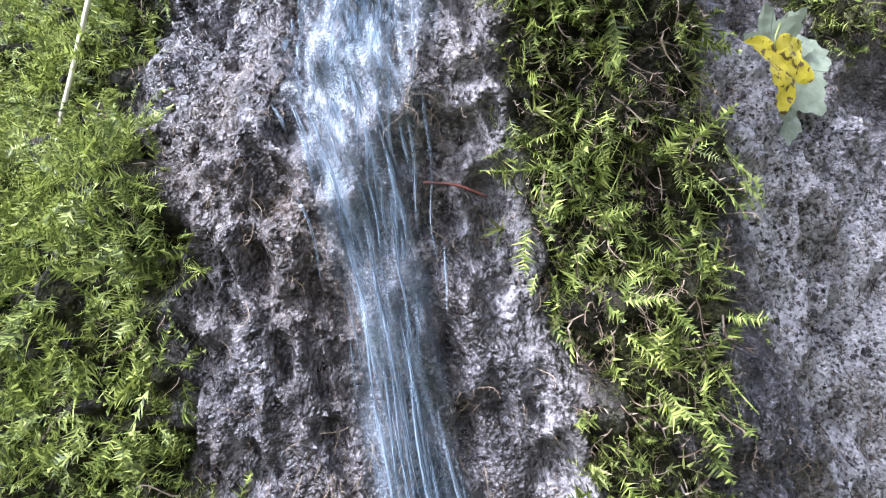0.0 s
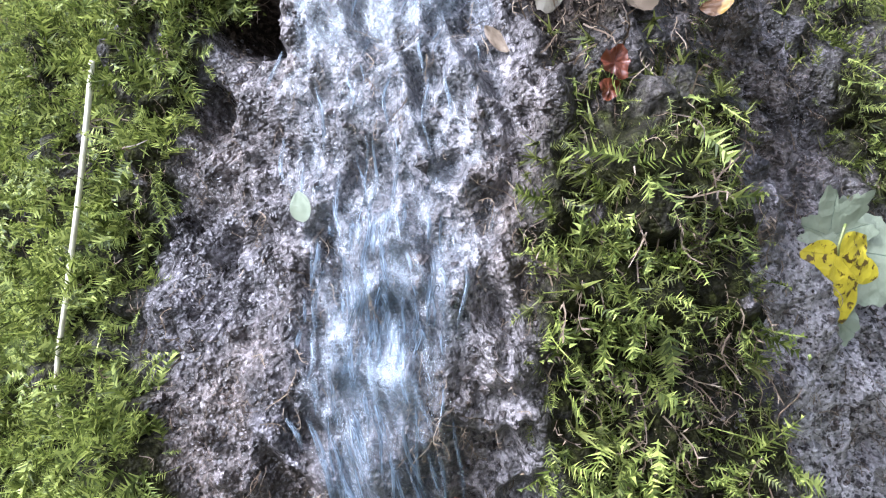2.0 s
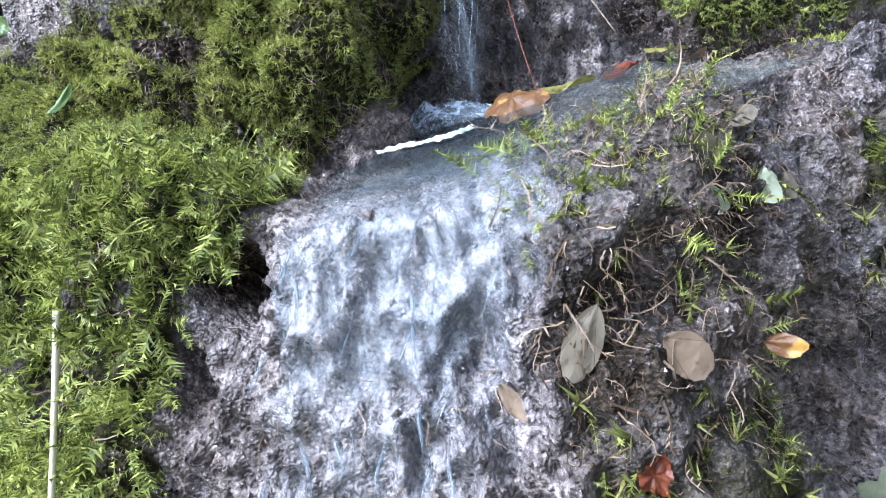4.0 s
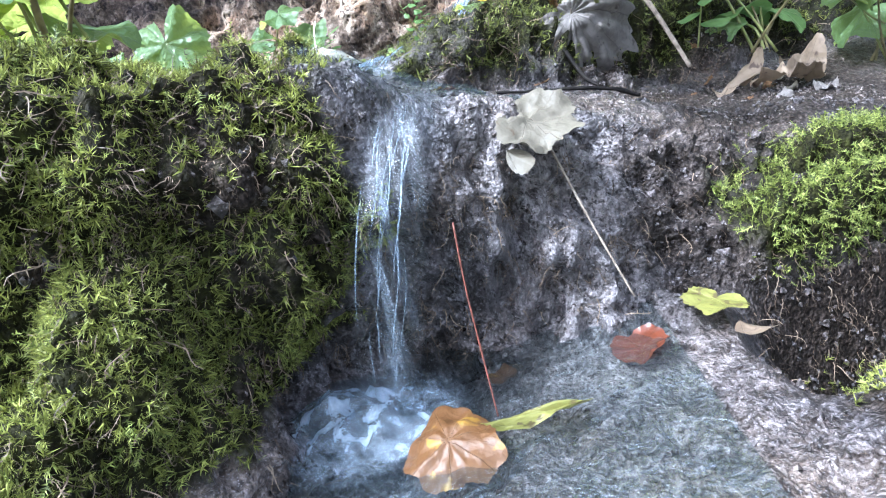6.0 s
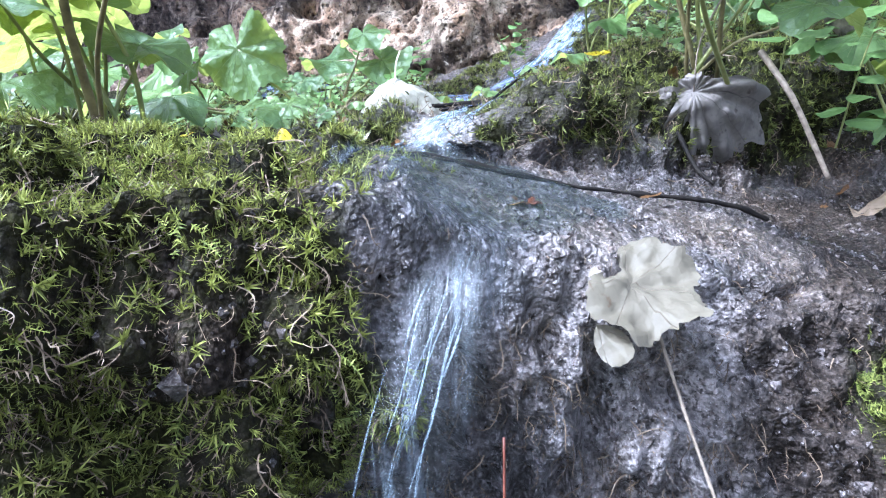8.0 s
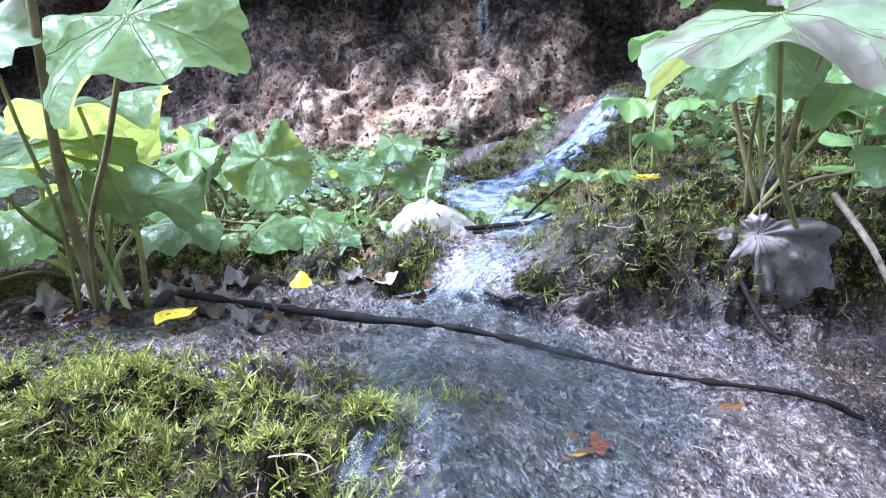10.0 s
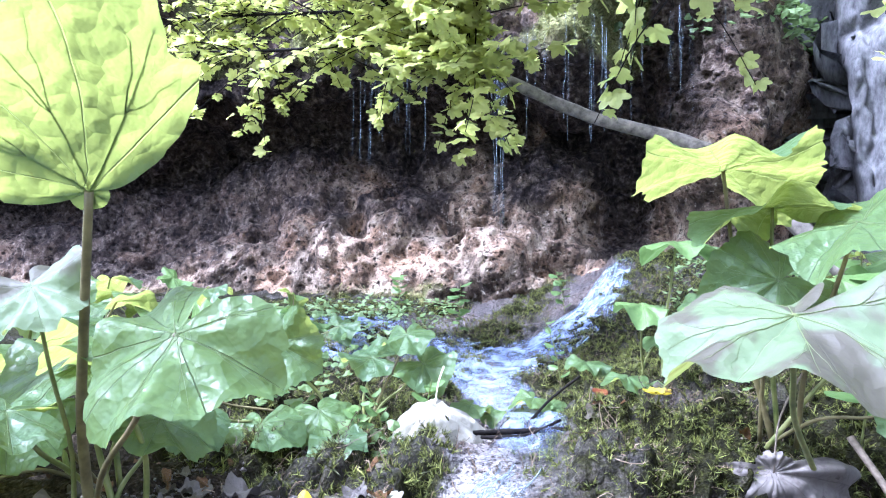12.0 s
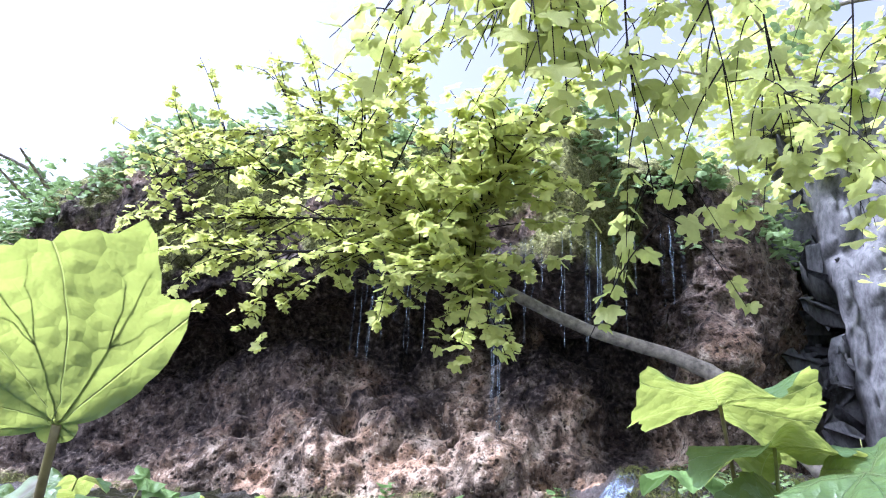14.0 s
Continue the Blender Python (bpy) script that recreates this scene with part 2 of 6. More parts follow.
STALK = plain_material("green leaf stalk", (0.10, 0.13, 0.03), (0.26, 0.26, 0.09), 30, 0.45, 0.2)
STALK_DARK = plain_material("purple brown leaf stalk", (0.07, 0.055, 0.025), (0.22, 0.19, 0.08), 30, 0.5, 0.2)
TREE_BARK = plain_material("pale maple bark", (0.06, 0.05, 0.04), (0.34, 0.30, 0.25), 34, 0.75, 0.5)
BUTTER = leaf_material("butterbur blade", (0.050, 0.098, 0.050), (0.120, 0.200, 0.095), (0.32, 0.40, 0.26), 0.52, (0.10, 0.07, 0.03), 0.71, 34, 0.36, 9, 0.75, (0.17, 0.26, 0.08), (0.42, 0.47, 0.09), 0.9)
BUTTER_PALE = leaf_material("mottled fading butterbur blade", (0.075, 0.115, 0.055), (0.18, 0.24, 0.13), (0.30, 0.35, 0.20), 0.35, (0.085, 0.070, 0.060), 0.49, 13, 0.55, 9, 0.6, None, (0.36, 0.40, 0.08))
MAPLE = leaf_material("yellow green maple blade", (0.36, 0.41, 0.12), (0.60, 0.64, 0.25), (0.44, 0.44, 0.18), 0.62, (0.16, 0.09, 0.03), 0.72, 50, 0.45, 5, 0.35, (0.66, 0.62, 0.16), (0.64, 0.70, 0.22))
YELLOW = leaf_material("spotted yellow blade", (0.46, 0.35, 0.012), (0.72, 0.60, 0.04), (0.56, 0.45, 0.06), 0.25, (0.06, 0.024, 0.010), 0.54, 75, 0.4, 5, 0.4)
PALE = leaf_material("pale grey green blade", (0.15, 0.18, 0.11), (0.32, 0.35, 0.25), (0.10, 0.14, 0.10), 0.2, (0.13, 0.12, 0.08), 0.68, 60, 0.5, 5, 0.7)
TAN = leaf_material("tan dead blade", (0.07, 0.06, 0.042), (0.16, 0.14, 0.10), (0.14, 0.10, 0.07), 0.2, (0.10, 0.07, 0.04), 0.66, 50, 0.6, 7, 0.6)
WHITE = leaf_material("bleached rotten blade", (0.20, 0.185, 0.135), (0.42, 0.40, 0.33), (0.42, 0.38, 0.26), 0.15, (0.25, 0.21, 0.13), 0.66, 45, 0.6, 11, 0.7)
GREY = leaf_material("withered grey blade", (0.055, 0.048, 0.044), (0.205, 0.182, 0.164), (0.06, 0.05, 0.045), 0.08, (0.05, 0.04, 0.035), 0.62, 30, 0.75, 11, 0.8)
BROWN = leaf_material("soaked brown blade", (0.045, 0.020, 0.007), (0.12, 0.055, 0.016), (0.03, 0.015, 0.006), 0.1, (0.26, 0.15, 0.02), 0.58, 40, 0.5, 7, 0.6)
RED = leaf_material("red brown blade", (0.05, 0.014, 0.006), (0.15, 0.038, 0.015), (0.05, 0.015, 0.008), 0.15, None, 0.6, 50, 0.35, 5, 0.5)
DRY = leaf_material("dry brown blade", (0.075, 0.050, 0.032), (0.22, 0.165, 0.11), (0.06, 0.04, 0.025), 0.15, (0.05, 0.03, 0.02), 0.6, 40, 0.65, 7, 0.6)
SODDEN = leaf_material("dull yellow green blade", (0.10, 0.10, 0.022), (0.22, 0.21, 0.05), (0.16, 0.15, 0.05), 0.2, (0.07, 0.05, 0.02), 0.56, 70, 0.5, 5, 0.5)
HERB = leaf_material("fresh herb blade", (0.08, 0.15, 0.04), (0.18, 0.28, 0.09), (0.26, 0.34, 0.16), 0.4, None, 0.6, 50, 0.45, 3, 0.4)


# ---- mesh helpers ----
def lattice(p, seed=0):
    """Smooth value noise in -1..1 at points p, an array of n x 3."""
    i = np.floor(p).astype(np.int64)
    f = p - i
    f = f * f * (3 - 2 * f)
    out = np.zeros(len(p))
    for dx in (0, 1):
        for dy in (0, 1):
            for dz in (0, 1):
                h = ((i[:, 0] + dx) * 73856093) ^ ((i[:, 1] + dy) * 19349663) ^ ((i[:, 2] + dz) * 83492791) ^ (seed * 2654435761)
                h = (h ^ (h >> 13)) * 1274126177 & 0x7FFFFFFF
                h = (h ^ (h >> 16)) & 0xFFFF
                w = (f[:, 0] if dx else 1 - f[:, 0]) * (f[:, 1] if dy else 1 - f[:, 1]) * (f[:, 2] if dz else 1 - f[:, 2])
                out += w * (h / 32767.5 - 1)
    return out


def fractal(p, size, octaves, gain=0.5, seed=0, ridged=False):
    total, amp = np.zeros(len(p)), 1.0
    for k in range(octaves):
        n = lattice(p / size + 17.3 * k, seed + k)
        total += amp * (1 - 2 * np.abs(n) if ridged else n)
        size, amp = size / 2.03, amp * gain
    return total


def mesh_of(name, verts, faces, material, uv=None, smooth=True):
    """A mesh from arrays: faces are rows of three or four indices."""
    verts, faces = np.asarray(verts, np.float32), np.asarray(faces, np.int32)
    me = bpy.data.meshes.new(name)
    me.vertices.add(len(verts))
    me.vertices.foreach_set("co", verts.ravel())
    me.loops.add(faces.size)
    me.loops.foreach_set("vertex_index", faces.ravel())
    me.polygons.add(len(faces))
    me.polygons.foreach_set("loop_start", np.arange(len(faces), dtype=np.int32) * faces.shape[1])
    me.polygons.foreach_set("use_smooth", np.full(len(faces), smooth))
    if uv is not None:
        layer = me.uv_layers.new(name="UVMap")
        layer.data.foreach_set("uv", np.asarray(uv, np.float32)[faces.ravel()].ravel())
    me.update(calc_edges=True)
    me.validate()
    me.materials.append(material)
    return me


def thing(name, label, category, group="", kind="", at=(0, 0, 0)):
    ob = new(name)
    ob.location = at
    ob.empty_display_size = 0.05
    return tagged(ob, label, category, group, kind)


def part(name, me, parent, label=""):
    ob = new(name, me)
    ob.parent = parent
    return tagged(ob, label)


def grid_faces(rows, cols):
    a = np.arange((rows - 1) * cols).reshape(rows - 1, cols)[:, :-1].ravel()
    return np.stack([a, a + 1, a + cols + 1, a + cols], 1)


def add_value(me, name, values):
    me.attributes.new(name, "FLOAT", "POINT").data.foreach_set("value", np.asarray(values, np.float32))


def tube(points, radii, sides=7, wobble=0.0, seed=0):
    """Vertices and faces of a round stem along points, closed at both ends."""
    pts = np.asarray(points, float)
    rad = np.broadcast_to(np.asarray(radii, float), (len(pts),))
    tang = np.gradient(pts, axis=0)
    tang /= np.linalg.norm(tang, axis=1)[:, None] + 1e-9
    ref = np.array([0.31, 0.2, 0.93]) if abs(tang[0][2]) < 0.8 else np.array([0.9, 0.3, 0.1])
    a = np.cross(tang, ref)
    a /= np.linalg.norm(a, axis=1)[:, None]
    b = np.cross(tang, a)
    th = np.arange(sides) * 2 * math.pi / sides
    ring = pts[:, None, :] + rad[:, None, None] * (a[:, None, :] * np.cos(th)[None, :, None] + b[:, None, :] * np.sin(th)[None, :, None])
    if wobble:
        flat = ring.reshape(-1, 3)
        c = np.repeat(pts, sides, 0)
        ring = (c + (flat - c) * (1 + wobble * fractal(flat, 0.02, 2, seed=seed))[:, None]).reshape(ring.shape)
    v = np.concatenate([ring.reshape(-1, 3), pts[:1], pts[-1:]])
    n, f = len(pts), []
    for i in range(n - 1):
        for k in range(sides):
            k2 = (k + 1) % sides
            f.append((i * sides + k, i * sides + k2, (i + 1) * sides + k2, (i + 1) * sides + k))
    for k in range(sides):
        k2 = (k + 1) % sides
        f.append((n * sides, k2, k, n * sides))
        f.append((n * sides + 1, (n - 1) * sides + k, (n - 1) * sides + k2, n * sides + 1))
    return v, f


def poly_mesh(name, v, f, material):
    """A mesh from vertices and mixed faces, in which a repeated index marks a triangle."""
    me = bpy.data.meshes.new(name)
    clean = []
    for q in f:
        t = []
        for i in q:
            if i not in t:
                t.append(int(i))
        clean.append(t)
    me.from_pydata([tuple(map(float, p)) for p in v], [], clean)
    me.polygons.foreach_set("use_smooth", np.ones(len(me.polygons), bool))
    me.materials.append(material)
    me.update()
    return me


def curve_points(ctrl, n):
    """A smooth line of n points through a few control points."""
    c = np.asarray(ctrl, float)
    t = np.linspace(0, len(c) - 1, n)
    i = np.clip(np.floor(t).astype(int), 0, len(c) - 2)
    f = (t - i)[:, None]
    m = np.gradient(c, axis=0)
    return c[i] * (2 * f**3 - 3 * f**2 + 1) + c[i + 1] * (3 * f**2 - 2 * f**3) + m[i] * (f**3 - 2 * f**2 + f) + m[i + 1] * (f**3 - f**2)


# ---- the terraced rock bank: profiles from the foot of the face to the cliff ----
STATIONS = [-1.4, -0.65, -0.38, -0.12, 0.07, 0.13, 0.30, 0.60, 1.30]
TERRACES = [
    ([0.90, 0.50, 0.42, 0.50, 0.50, 0.50, 0.62, 0.68, 0.90], [-1.2] * 9),
    ([1.00, 0.62, 0.47, 0.46, 0.44, 0.46, 0.65, 0.74, 0.90], [0.0] * 9),
    ([1.15, 0.86, 0.56, 0.47, 0.43, 0.46, 0.68, 0.82, 1.05], [0.28] * 9),
    ([1.25, 0.92, 0.69, 0.53, 0.52, 0.52, 0.66, 0.92, 1.20], [0.48] * 9),
    ([1.30, 0.98, 0.81, 0.62, 0.62, 0.64, 0.76, 1.02, 1.40], [0.62, 0.65, 0.67, 0.63, 0.615, 0.61, 0.63, 0.57, 0.52]),
    ([1.36, 1.06, 0.93, 0.87, 1.20, 1.22, 1.17, 1.30, 1.60], [0.78, 0.80, 0.79, 0.63, 0.60, 0.60, 0.62, 0.63, 0.56]),
    ([1.50, 1.28, 1.15, 1.03, 1.09, 1.20, 1.30, 1.60, 1.90], [0.92, 0.97, 1.0, 1.0, 0.985, 0.925, 0.86, 0.76, 0.66]),
    ([2.00, 1.75, 1.67, 1.65, 1.70, 1.71, 1.78, 2.02, 2.40], [0.95, 0.98, 0.97, 0.94, 0.92, 0.91, 0.865, 0.79, 0.74]),
    ([2.60, 2.10, 2.00, 1.90, 1.80, 1.85, 2.05, 2.30, 2.70], [0.97, 0.97, 0.97, 0.975, 0.98, 1.015, 1.03, 1.03, 0.97]),
    ([2.9, 2.75, 2.7, 2.7, 2.7, 2.7, 2.7, 2.8, 3.0], [1.02, 0.99, 0.97, 0.955, 0.965, 0.98, 1.06, 1.11, 1.03]),
    ([3.6, 3.5, 3.4, 3.4, 3.4, 3.4, 3.4, 3.5, 3.6], [1.1, 1.02, 0.98, 0.96, 0.975, 1.0, 1.06, 1.13, 1.1]),
    ([4.8] * 9, [1.1, 1.06, 1.10, 1.18, 1.25, 1.27, 1.38, 1.40, 1.40]),
    ([7.0] * 9, [1.5] * 9),
]
STEPS = [110, 96, 72, 60, 46, 64, 60, 44, 40, 36, 44, 16]


def bank_arrays():
    fine = np.arange(-0.80, 0.801, 0.0042)
    out = 0.80 + np.cumsum(np.linspace(0.006, 0.13, 82))
    xs = np.concatenate([-out[::-1], fine, out])
    ux = np.arange(-1.9, 1.9, 0.01)
    ker = np.exp(-0.5 * (np.arange(-9, 10) / 3.0) ** 2)
    ker /= ker.sum()

    def across(row):
        r = np.interp(ux, STATIONS, row)
        r = np.convolve(np.pad(r, 9, mode="edge"), ker, "valid")
        return np.interp(xs, ux, r)

    ny = np.array([across(r[0]) for r in TERRACES])
    nz = np.array([across(r[1]) for r in TERRACES])
    vs = np.concatenate([np.linspace(k, k + 1, s, endpoint=False) for k, s in enumerate(STEPS)] + [[len(STEPS)]])
    i = np.clip(np.floor(vs).astype(int), 0, len(STEPS) - 1)
    f = (vs - i)[:, None]

    def along(a):
        m = np.gradient(a, axis=0) * 0.75
        return a[i] * (2 * f**3 - 3 * f**2 + 1) + a[i + 1] * (3 * f**2 - 2 * f**3) + m[i] * (f**3 - 2 * f**2 + f) + m[i + 1] * (f**3 - f**2)

    y, z = along(ny), along(nz)
    x = np.broadcast_to(xs, y.shape)
    return xs, vs, np.stack([x, y, z], -1)


def normals_of(g):
    du, dv = np.gradient(g, axis=1), np.gradient(g, axis=0)
    n = np.cross(du, dv)
    return n / (np.linalg.norm(n, axis=-1, keepdims=True) + 1e-12)


def blotch(p, size, seed):
    return 0.5 + 0.5 * np.clip(fractal(p, size, 3, 0.55, seed) * 1.3, -1, 1)


def ramp01(a, lo, hi):
    t = np.clip((a - lo) / (hi - lo), 0, 1)
    return t * t * (3 - 2 * t)


RUN = [0, 1.2, 1.48, 1.70, 1.86, 2.12, 2.50, 3.05, 3.25, 4.0, 4.7, 6.1, 8.4]


def clump(x, v):
    """Rounded moss clumps with creases between them: 0 in a crease, about 1 on a crown."""
    s = np.interp(v, np.arange(13), RUN)
    a = np.abs(lattice(np.stack([x / 0.085, s / 0.11, x * 0], 1), 61))
    b = np.abs(lattice(np.stack([x / 0.036, s / 0.048, x * 0 + 5], 1), 62))
    return np.clip(0.9 * a + 0.9 * b, 0, 1)


def moss_zones(p, v):
    """How thickly each kind of moss grows at places p on terraces v: bright fern moss, olive moss, dead strands."""
    x, z = p[:, 0], p[:, 2]
    b = blotch(p, 0.10, 40)
    b2 = blotch(p, 0.045, 50)
    crown = ramp01(clump(x, v), 0.12, 0.40)
    # left flank of the lower face
    edge = np.interp(z, [-0.8, 0.0, 0.30, 0.50, 0.60, 0.68, 0.80, 1.0], [-0.37, -0.40, -0.385, -0.32, -0.25, -0.05, 0.090, 0.088]) + 0.07 * (b - 0.5)
    left = ramp01(-(x - edge), -0.01, 0.03) * ramp01(-v, -6.5, -6.2) * np.where(v > 4.0, ramp01(z, 0.62, 0.66), 1) * np.maximum(ramp01(x, -0.34, -0.24), ramp01(-v, -5.7, -5.3))
    upper = ramp01(v, 4.3, 5.2)
    bright = left * (1 - 0.78 * upper) * (0.30 + 0.9 * b)
    olive = left * (0.15 + 0.85 * upper) * (0.35 + 0.8 * b)
    dead = left * (0.10 + 0.75 * upper) * (1 - b) * 1.5
    withered = np.exp(-(((x - 0.01) / 0.085) ** 2 + ((z - 0.905) / 0.065) ** 2)) * (v > 4.6) * (v < 6.2)
    bright, olive, dead = bright * (1 - withered), olive * (1 - 0.8 * withered), dead + 0.9 * withered * left
    # patch to the right of the lower fall
    le = np.interp(z, [-0.8, 0.0, 0.3, 0.42], [-0.10, -0.085, -0.06, 0.02])
    ri = np.interp(z, [-0.8, -0.2, -0.05, 0.06, 0.25, 0.42, 0.6], [-0.06, 0.06, 0.12, 0.17, 0.20, 0.26, 0.30])
    patch = ramp01(x - le, 0, 0.05) * ramp01(ri - x, 0, 0.04) * ramp01(v, 0.1, 0.2) * (v < 4.2)
    patch = patch * ramp01(clump(x, v), 0.16, 0.42)
    low = ramp01(-z, -0.44, -0.34)
    bright = bright + patch * (0.06 + 0.34 * low) * ramp01(b2, 0.35, 0.6)
    olive = olive + patch * (0.10 + 0.55 * low) * (0.4 + 0.6 * b)
    dead = dead + patch * (0.75 - 0.1 * low) * (1.2 - b)
    # right flank and its cushion
    flank = ramp01(x, 0.40, 0.50) * ramp01(z, 0.10, 0.22) * (v < 4.6) * (x < 1.4) * ramp01(-z, -0.56, -0.46)
    cushion = ramp01(x - np.interp(v, [4.2, 5.0, 5.6, 6.0], [0.60, 0.49, 0.46, 0.50]), 0, 0.05) * ramp01(v, 5.02, 5.16) * ramp01(-v, -5.72, -5.55) * (x < 1.3)
    olive = olive + flank * (0.15 + 0.6 * b)
    olive = olive + 0.25 * b * ramp01(x, 0.46, 0.54) * ramp01(v, 3.9, 4.1) * ramp01(-v, -4.9, -4.7) * (x < 1.3)
    bright = bright + 0.8 * cushion + 0.12 * flank * b2
    # mounds above the upper ledge
    mound = ramp01(v, 7.15, 7.5) * ramp01(-v, -10.9, -9.5) * ramp01(np.abs(x - np.interp(v, [7, 8, 9, 10, 11], [-0.02, 0.0, -0.17, -0.16, 0.12])), 0.04, 0.10)
    olive = olive + mound * (0.40 + 0.7 * ramp01(b, 0.35, 0.7)) * (x < 1.6)
    dead = dead + mound * 0.22 * (x < 1.2)
    slope = ramp01(v, 8.6, 9.2) * ramp01(-v, -11.6, -11.0) * ramp01(np.abs(x - np.interp(v, [9, 10, 11], [-0.17, -0.16, 0.12])), 0.08, 0.25) * ramp01(np.abs(x - np.interp(v, [9, 10, 11], [-0.5, -0.72, -0.5])), 0.08, 0.22)
    olive = olive + slope * (0.30 + 0.60 * ramp01(b, 0.3, 0.7)) * (np.abs(x) < 3.0)
    return bright * crown, olive * crown, dead * (0.5 + 0.5 * crown)


XS, VS, BASE = bank_arrays()
BASE_N = normals_of(BASE)
flat = BASE.reshape(-1, 3)
far = np.clip((flat[:, 1] - 1.2) / 1.5, 0, 1)
level = BASE_N.reshape(-1, 3)[:, 2] > 0.8
lumps = 0.030 * fractal(flat, 0.20, 2, 0.5, 3) + 0.019 * fractal(flat, 0.065, 2, 0.5, 9) * (1 + far)
crust = 0.0165 * fractal(flat * np.array([1, 1, 0.5]), 0.032, 2, 0.55, 21, True) + 0.0055 * fractal(flat * np.array([1, 1, 0.6]), 0.012, 2, 0.5, 22)
pits = -0.034 * np.clip(fractal(flat * np.array([1, 1, 0.5]), 0.055, 2, 0.5, 25) - 0.30, 0, 0.7) / 0.7 - 0.010 * np.clip(fractal(flat, 0.016, 2, 0.5, 27) - 0.35, 0, 0.6) / 0.6
hollow = -0.15 * np.exp(-(((flat[:, 0] + 0.215) / 0.034) ** 2 + ((flat[:, 2] - 0.592) / 0.036) ** 2)) * (flat[:, 1] < 0.9) - 0.05 * np.exp(-(((flat[:, 0] + 0.28) / 0.02) ** 2 + ((flat[:, 2] - 0.505) / 0.04) ** 2)) * (flat[:, 1] < 0.9)
rows_v = np.repeat(VS, len(XS))
zone = np.clip(sum(moss_zones(flat, rows_v)[:2]) * 1.4, 0, 1)
pads = (np.where(rows_v > 4.5, 0.085, 0.060) * clump(flat[:, 0], rows_v) - np.where(rows_v > 4.5, 0.052, 0.012)) * (0.25 + 0.75 * zone) * np.clip(sum(moss_zones(flat, rows_v)) * 5, 0, 1)
hollow -= 0.075 * np.exp(-(((flat[:, 0] - 0.015) / 0.055) ** 2 + ((flat[:, 2] - 0.68) / 0.06) ** 2)) * (rows_v > 4.6) * (rows_v < 6)
veil = np.exp(-((flat[:, 0] - np.interp(rows_v, [1.0, 2.0, 3.0, 4.0, 5.0], [-0.205, -0.15, -0.095, 0.0, 0.08])) / 0.13) ** 2) * ramp01(rows_v, 0.6, 1.4) * ramp01(-rows_v, -4.9, -4.4)
pits = pits * (1 - 0.85 * veil)
push = (lumps * (1 - 0.45 * veil) + crust * (1 - zone) + pits * (1 - zone) + hollow) * np.where(level, 0.35, 1.0) + pads
push += 0.055 * np.exp(-(((flat[:, 0] - 0.66) / 0.12) ** 2 + ((rows_v - 5.40) / 0.26) ** 2)) - 0.18 * ramp01(flat[:, 0], 0.42, 0.54) * np.exp(-(((rows_v - 4.75) / 0.24) ** 2))
path = np.interp(rows_v, [7, 8, 8.5, 9], [-0.01, 0.04, 0.03, -0.15])
calm = 0.85 * ramp01(0.11 - np.abs(flat[:, 0] - path), 0, 0.06) * ramp01(rows_v, 7.4, 7.6) * ramp01(-rows_v, -9.0, -8.7) + 0.85 * np.exp(-(((flat[:, 0] - 0.12) / 0.075) ** 2)) * ramp01(rows_v, 5.6, 5.9) * ramp01(-rows_v, -7.0, -6.7)
push = push * (1 - calm)


def blurred(a, rows, cols, times=3):
    """A grid smoothed by a moving mean along its rows and columns."""
    for axis, half in ((0, rows), (1, cols)):
        for _ in range(times):
            b = np.concatenate([np.repeat(a.take([0], axis), half + 1, axis), a, np.repeat(a.take([-1], axis), half, axis)], axis)
            c = np.cumsum(b, axis)
            n = a.shape[axis]
            a = (c.take(range(2 * half + 1, 2 * half + 1 + n), axis) - c.take(range(n), axis)) / (2 * half + 1)
    return a


# the even surface on which sheets of water run
FLOW = (flat + BASE_N.reshape(-1, 3) * (blurred(push.reshape(BASE.shape[:2]), 9, 5).reshape(-1))[:, None]).reshape(BASE.shape)
BANK = (flat + BASE_N.reshape(-1, 3) * push[:, None]).reshape(BASE.shape)
BANK_N = normals_of(BANK)


def surf(x, v, lift=0.0, plain=False):
    """Places and normals of the bank at x metres across and v terraces along."""
    x, v = np.atleast_1d(np.asarray(x, float)), np.atleast_1d(np.asarray(v, float))
    c = np.clip(np.interp(x, XS, np.arange(len(XS))), 0, len(XS) - 1.001)
    r = np.clip(np.interp(v, VS, np.arange(len(VS))), 0, len(VS) - 1.001)
    ci, ri = c.astype(int), r.astype(int)
    fc, fr = (c - ci)[:, None], (r - ri)[:, None]

    def at(a):
        return (a[ri, ci] * (1 - fc) + a[ri, ci + 1] * fc) * (1 - fr) + (a[ri + 1, ci] * (1 - fc) + a[ri + 1, ci + 1] * fc) * fr

    p, n = (at(FLOW), at(BASE_N)) if plain else (at(BANK), at(BANK_N))
    n /= np.linalg.norm(n, axis=1)[:, None] + 1e-9
    return p + n * lift, n


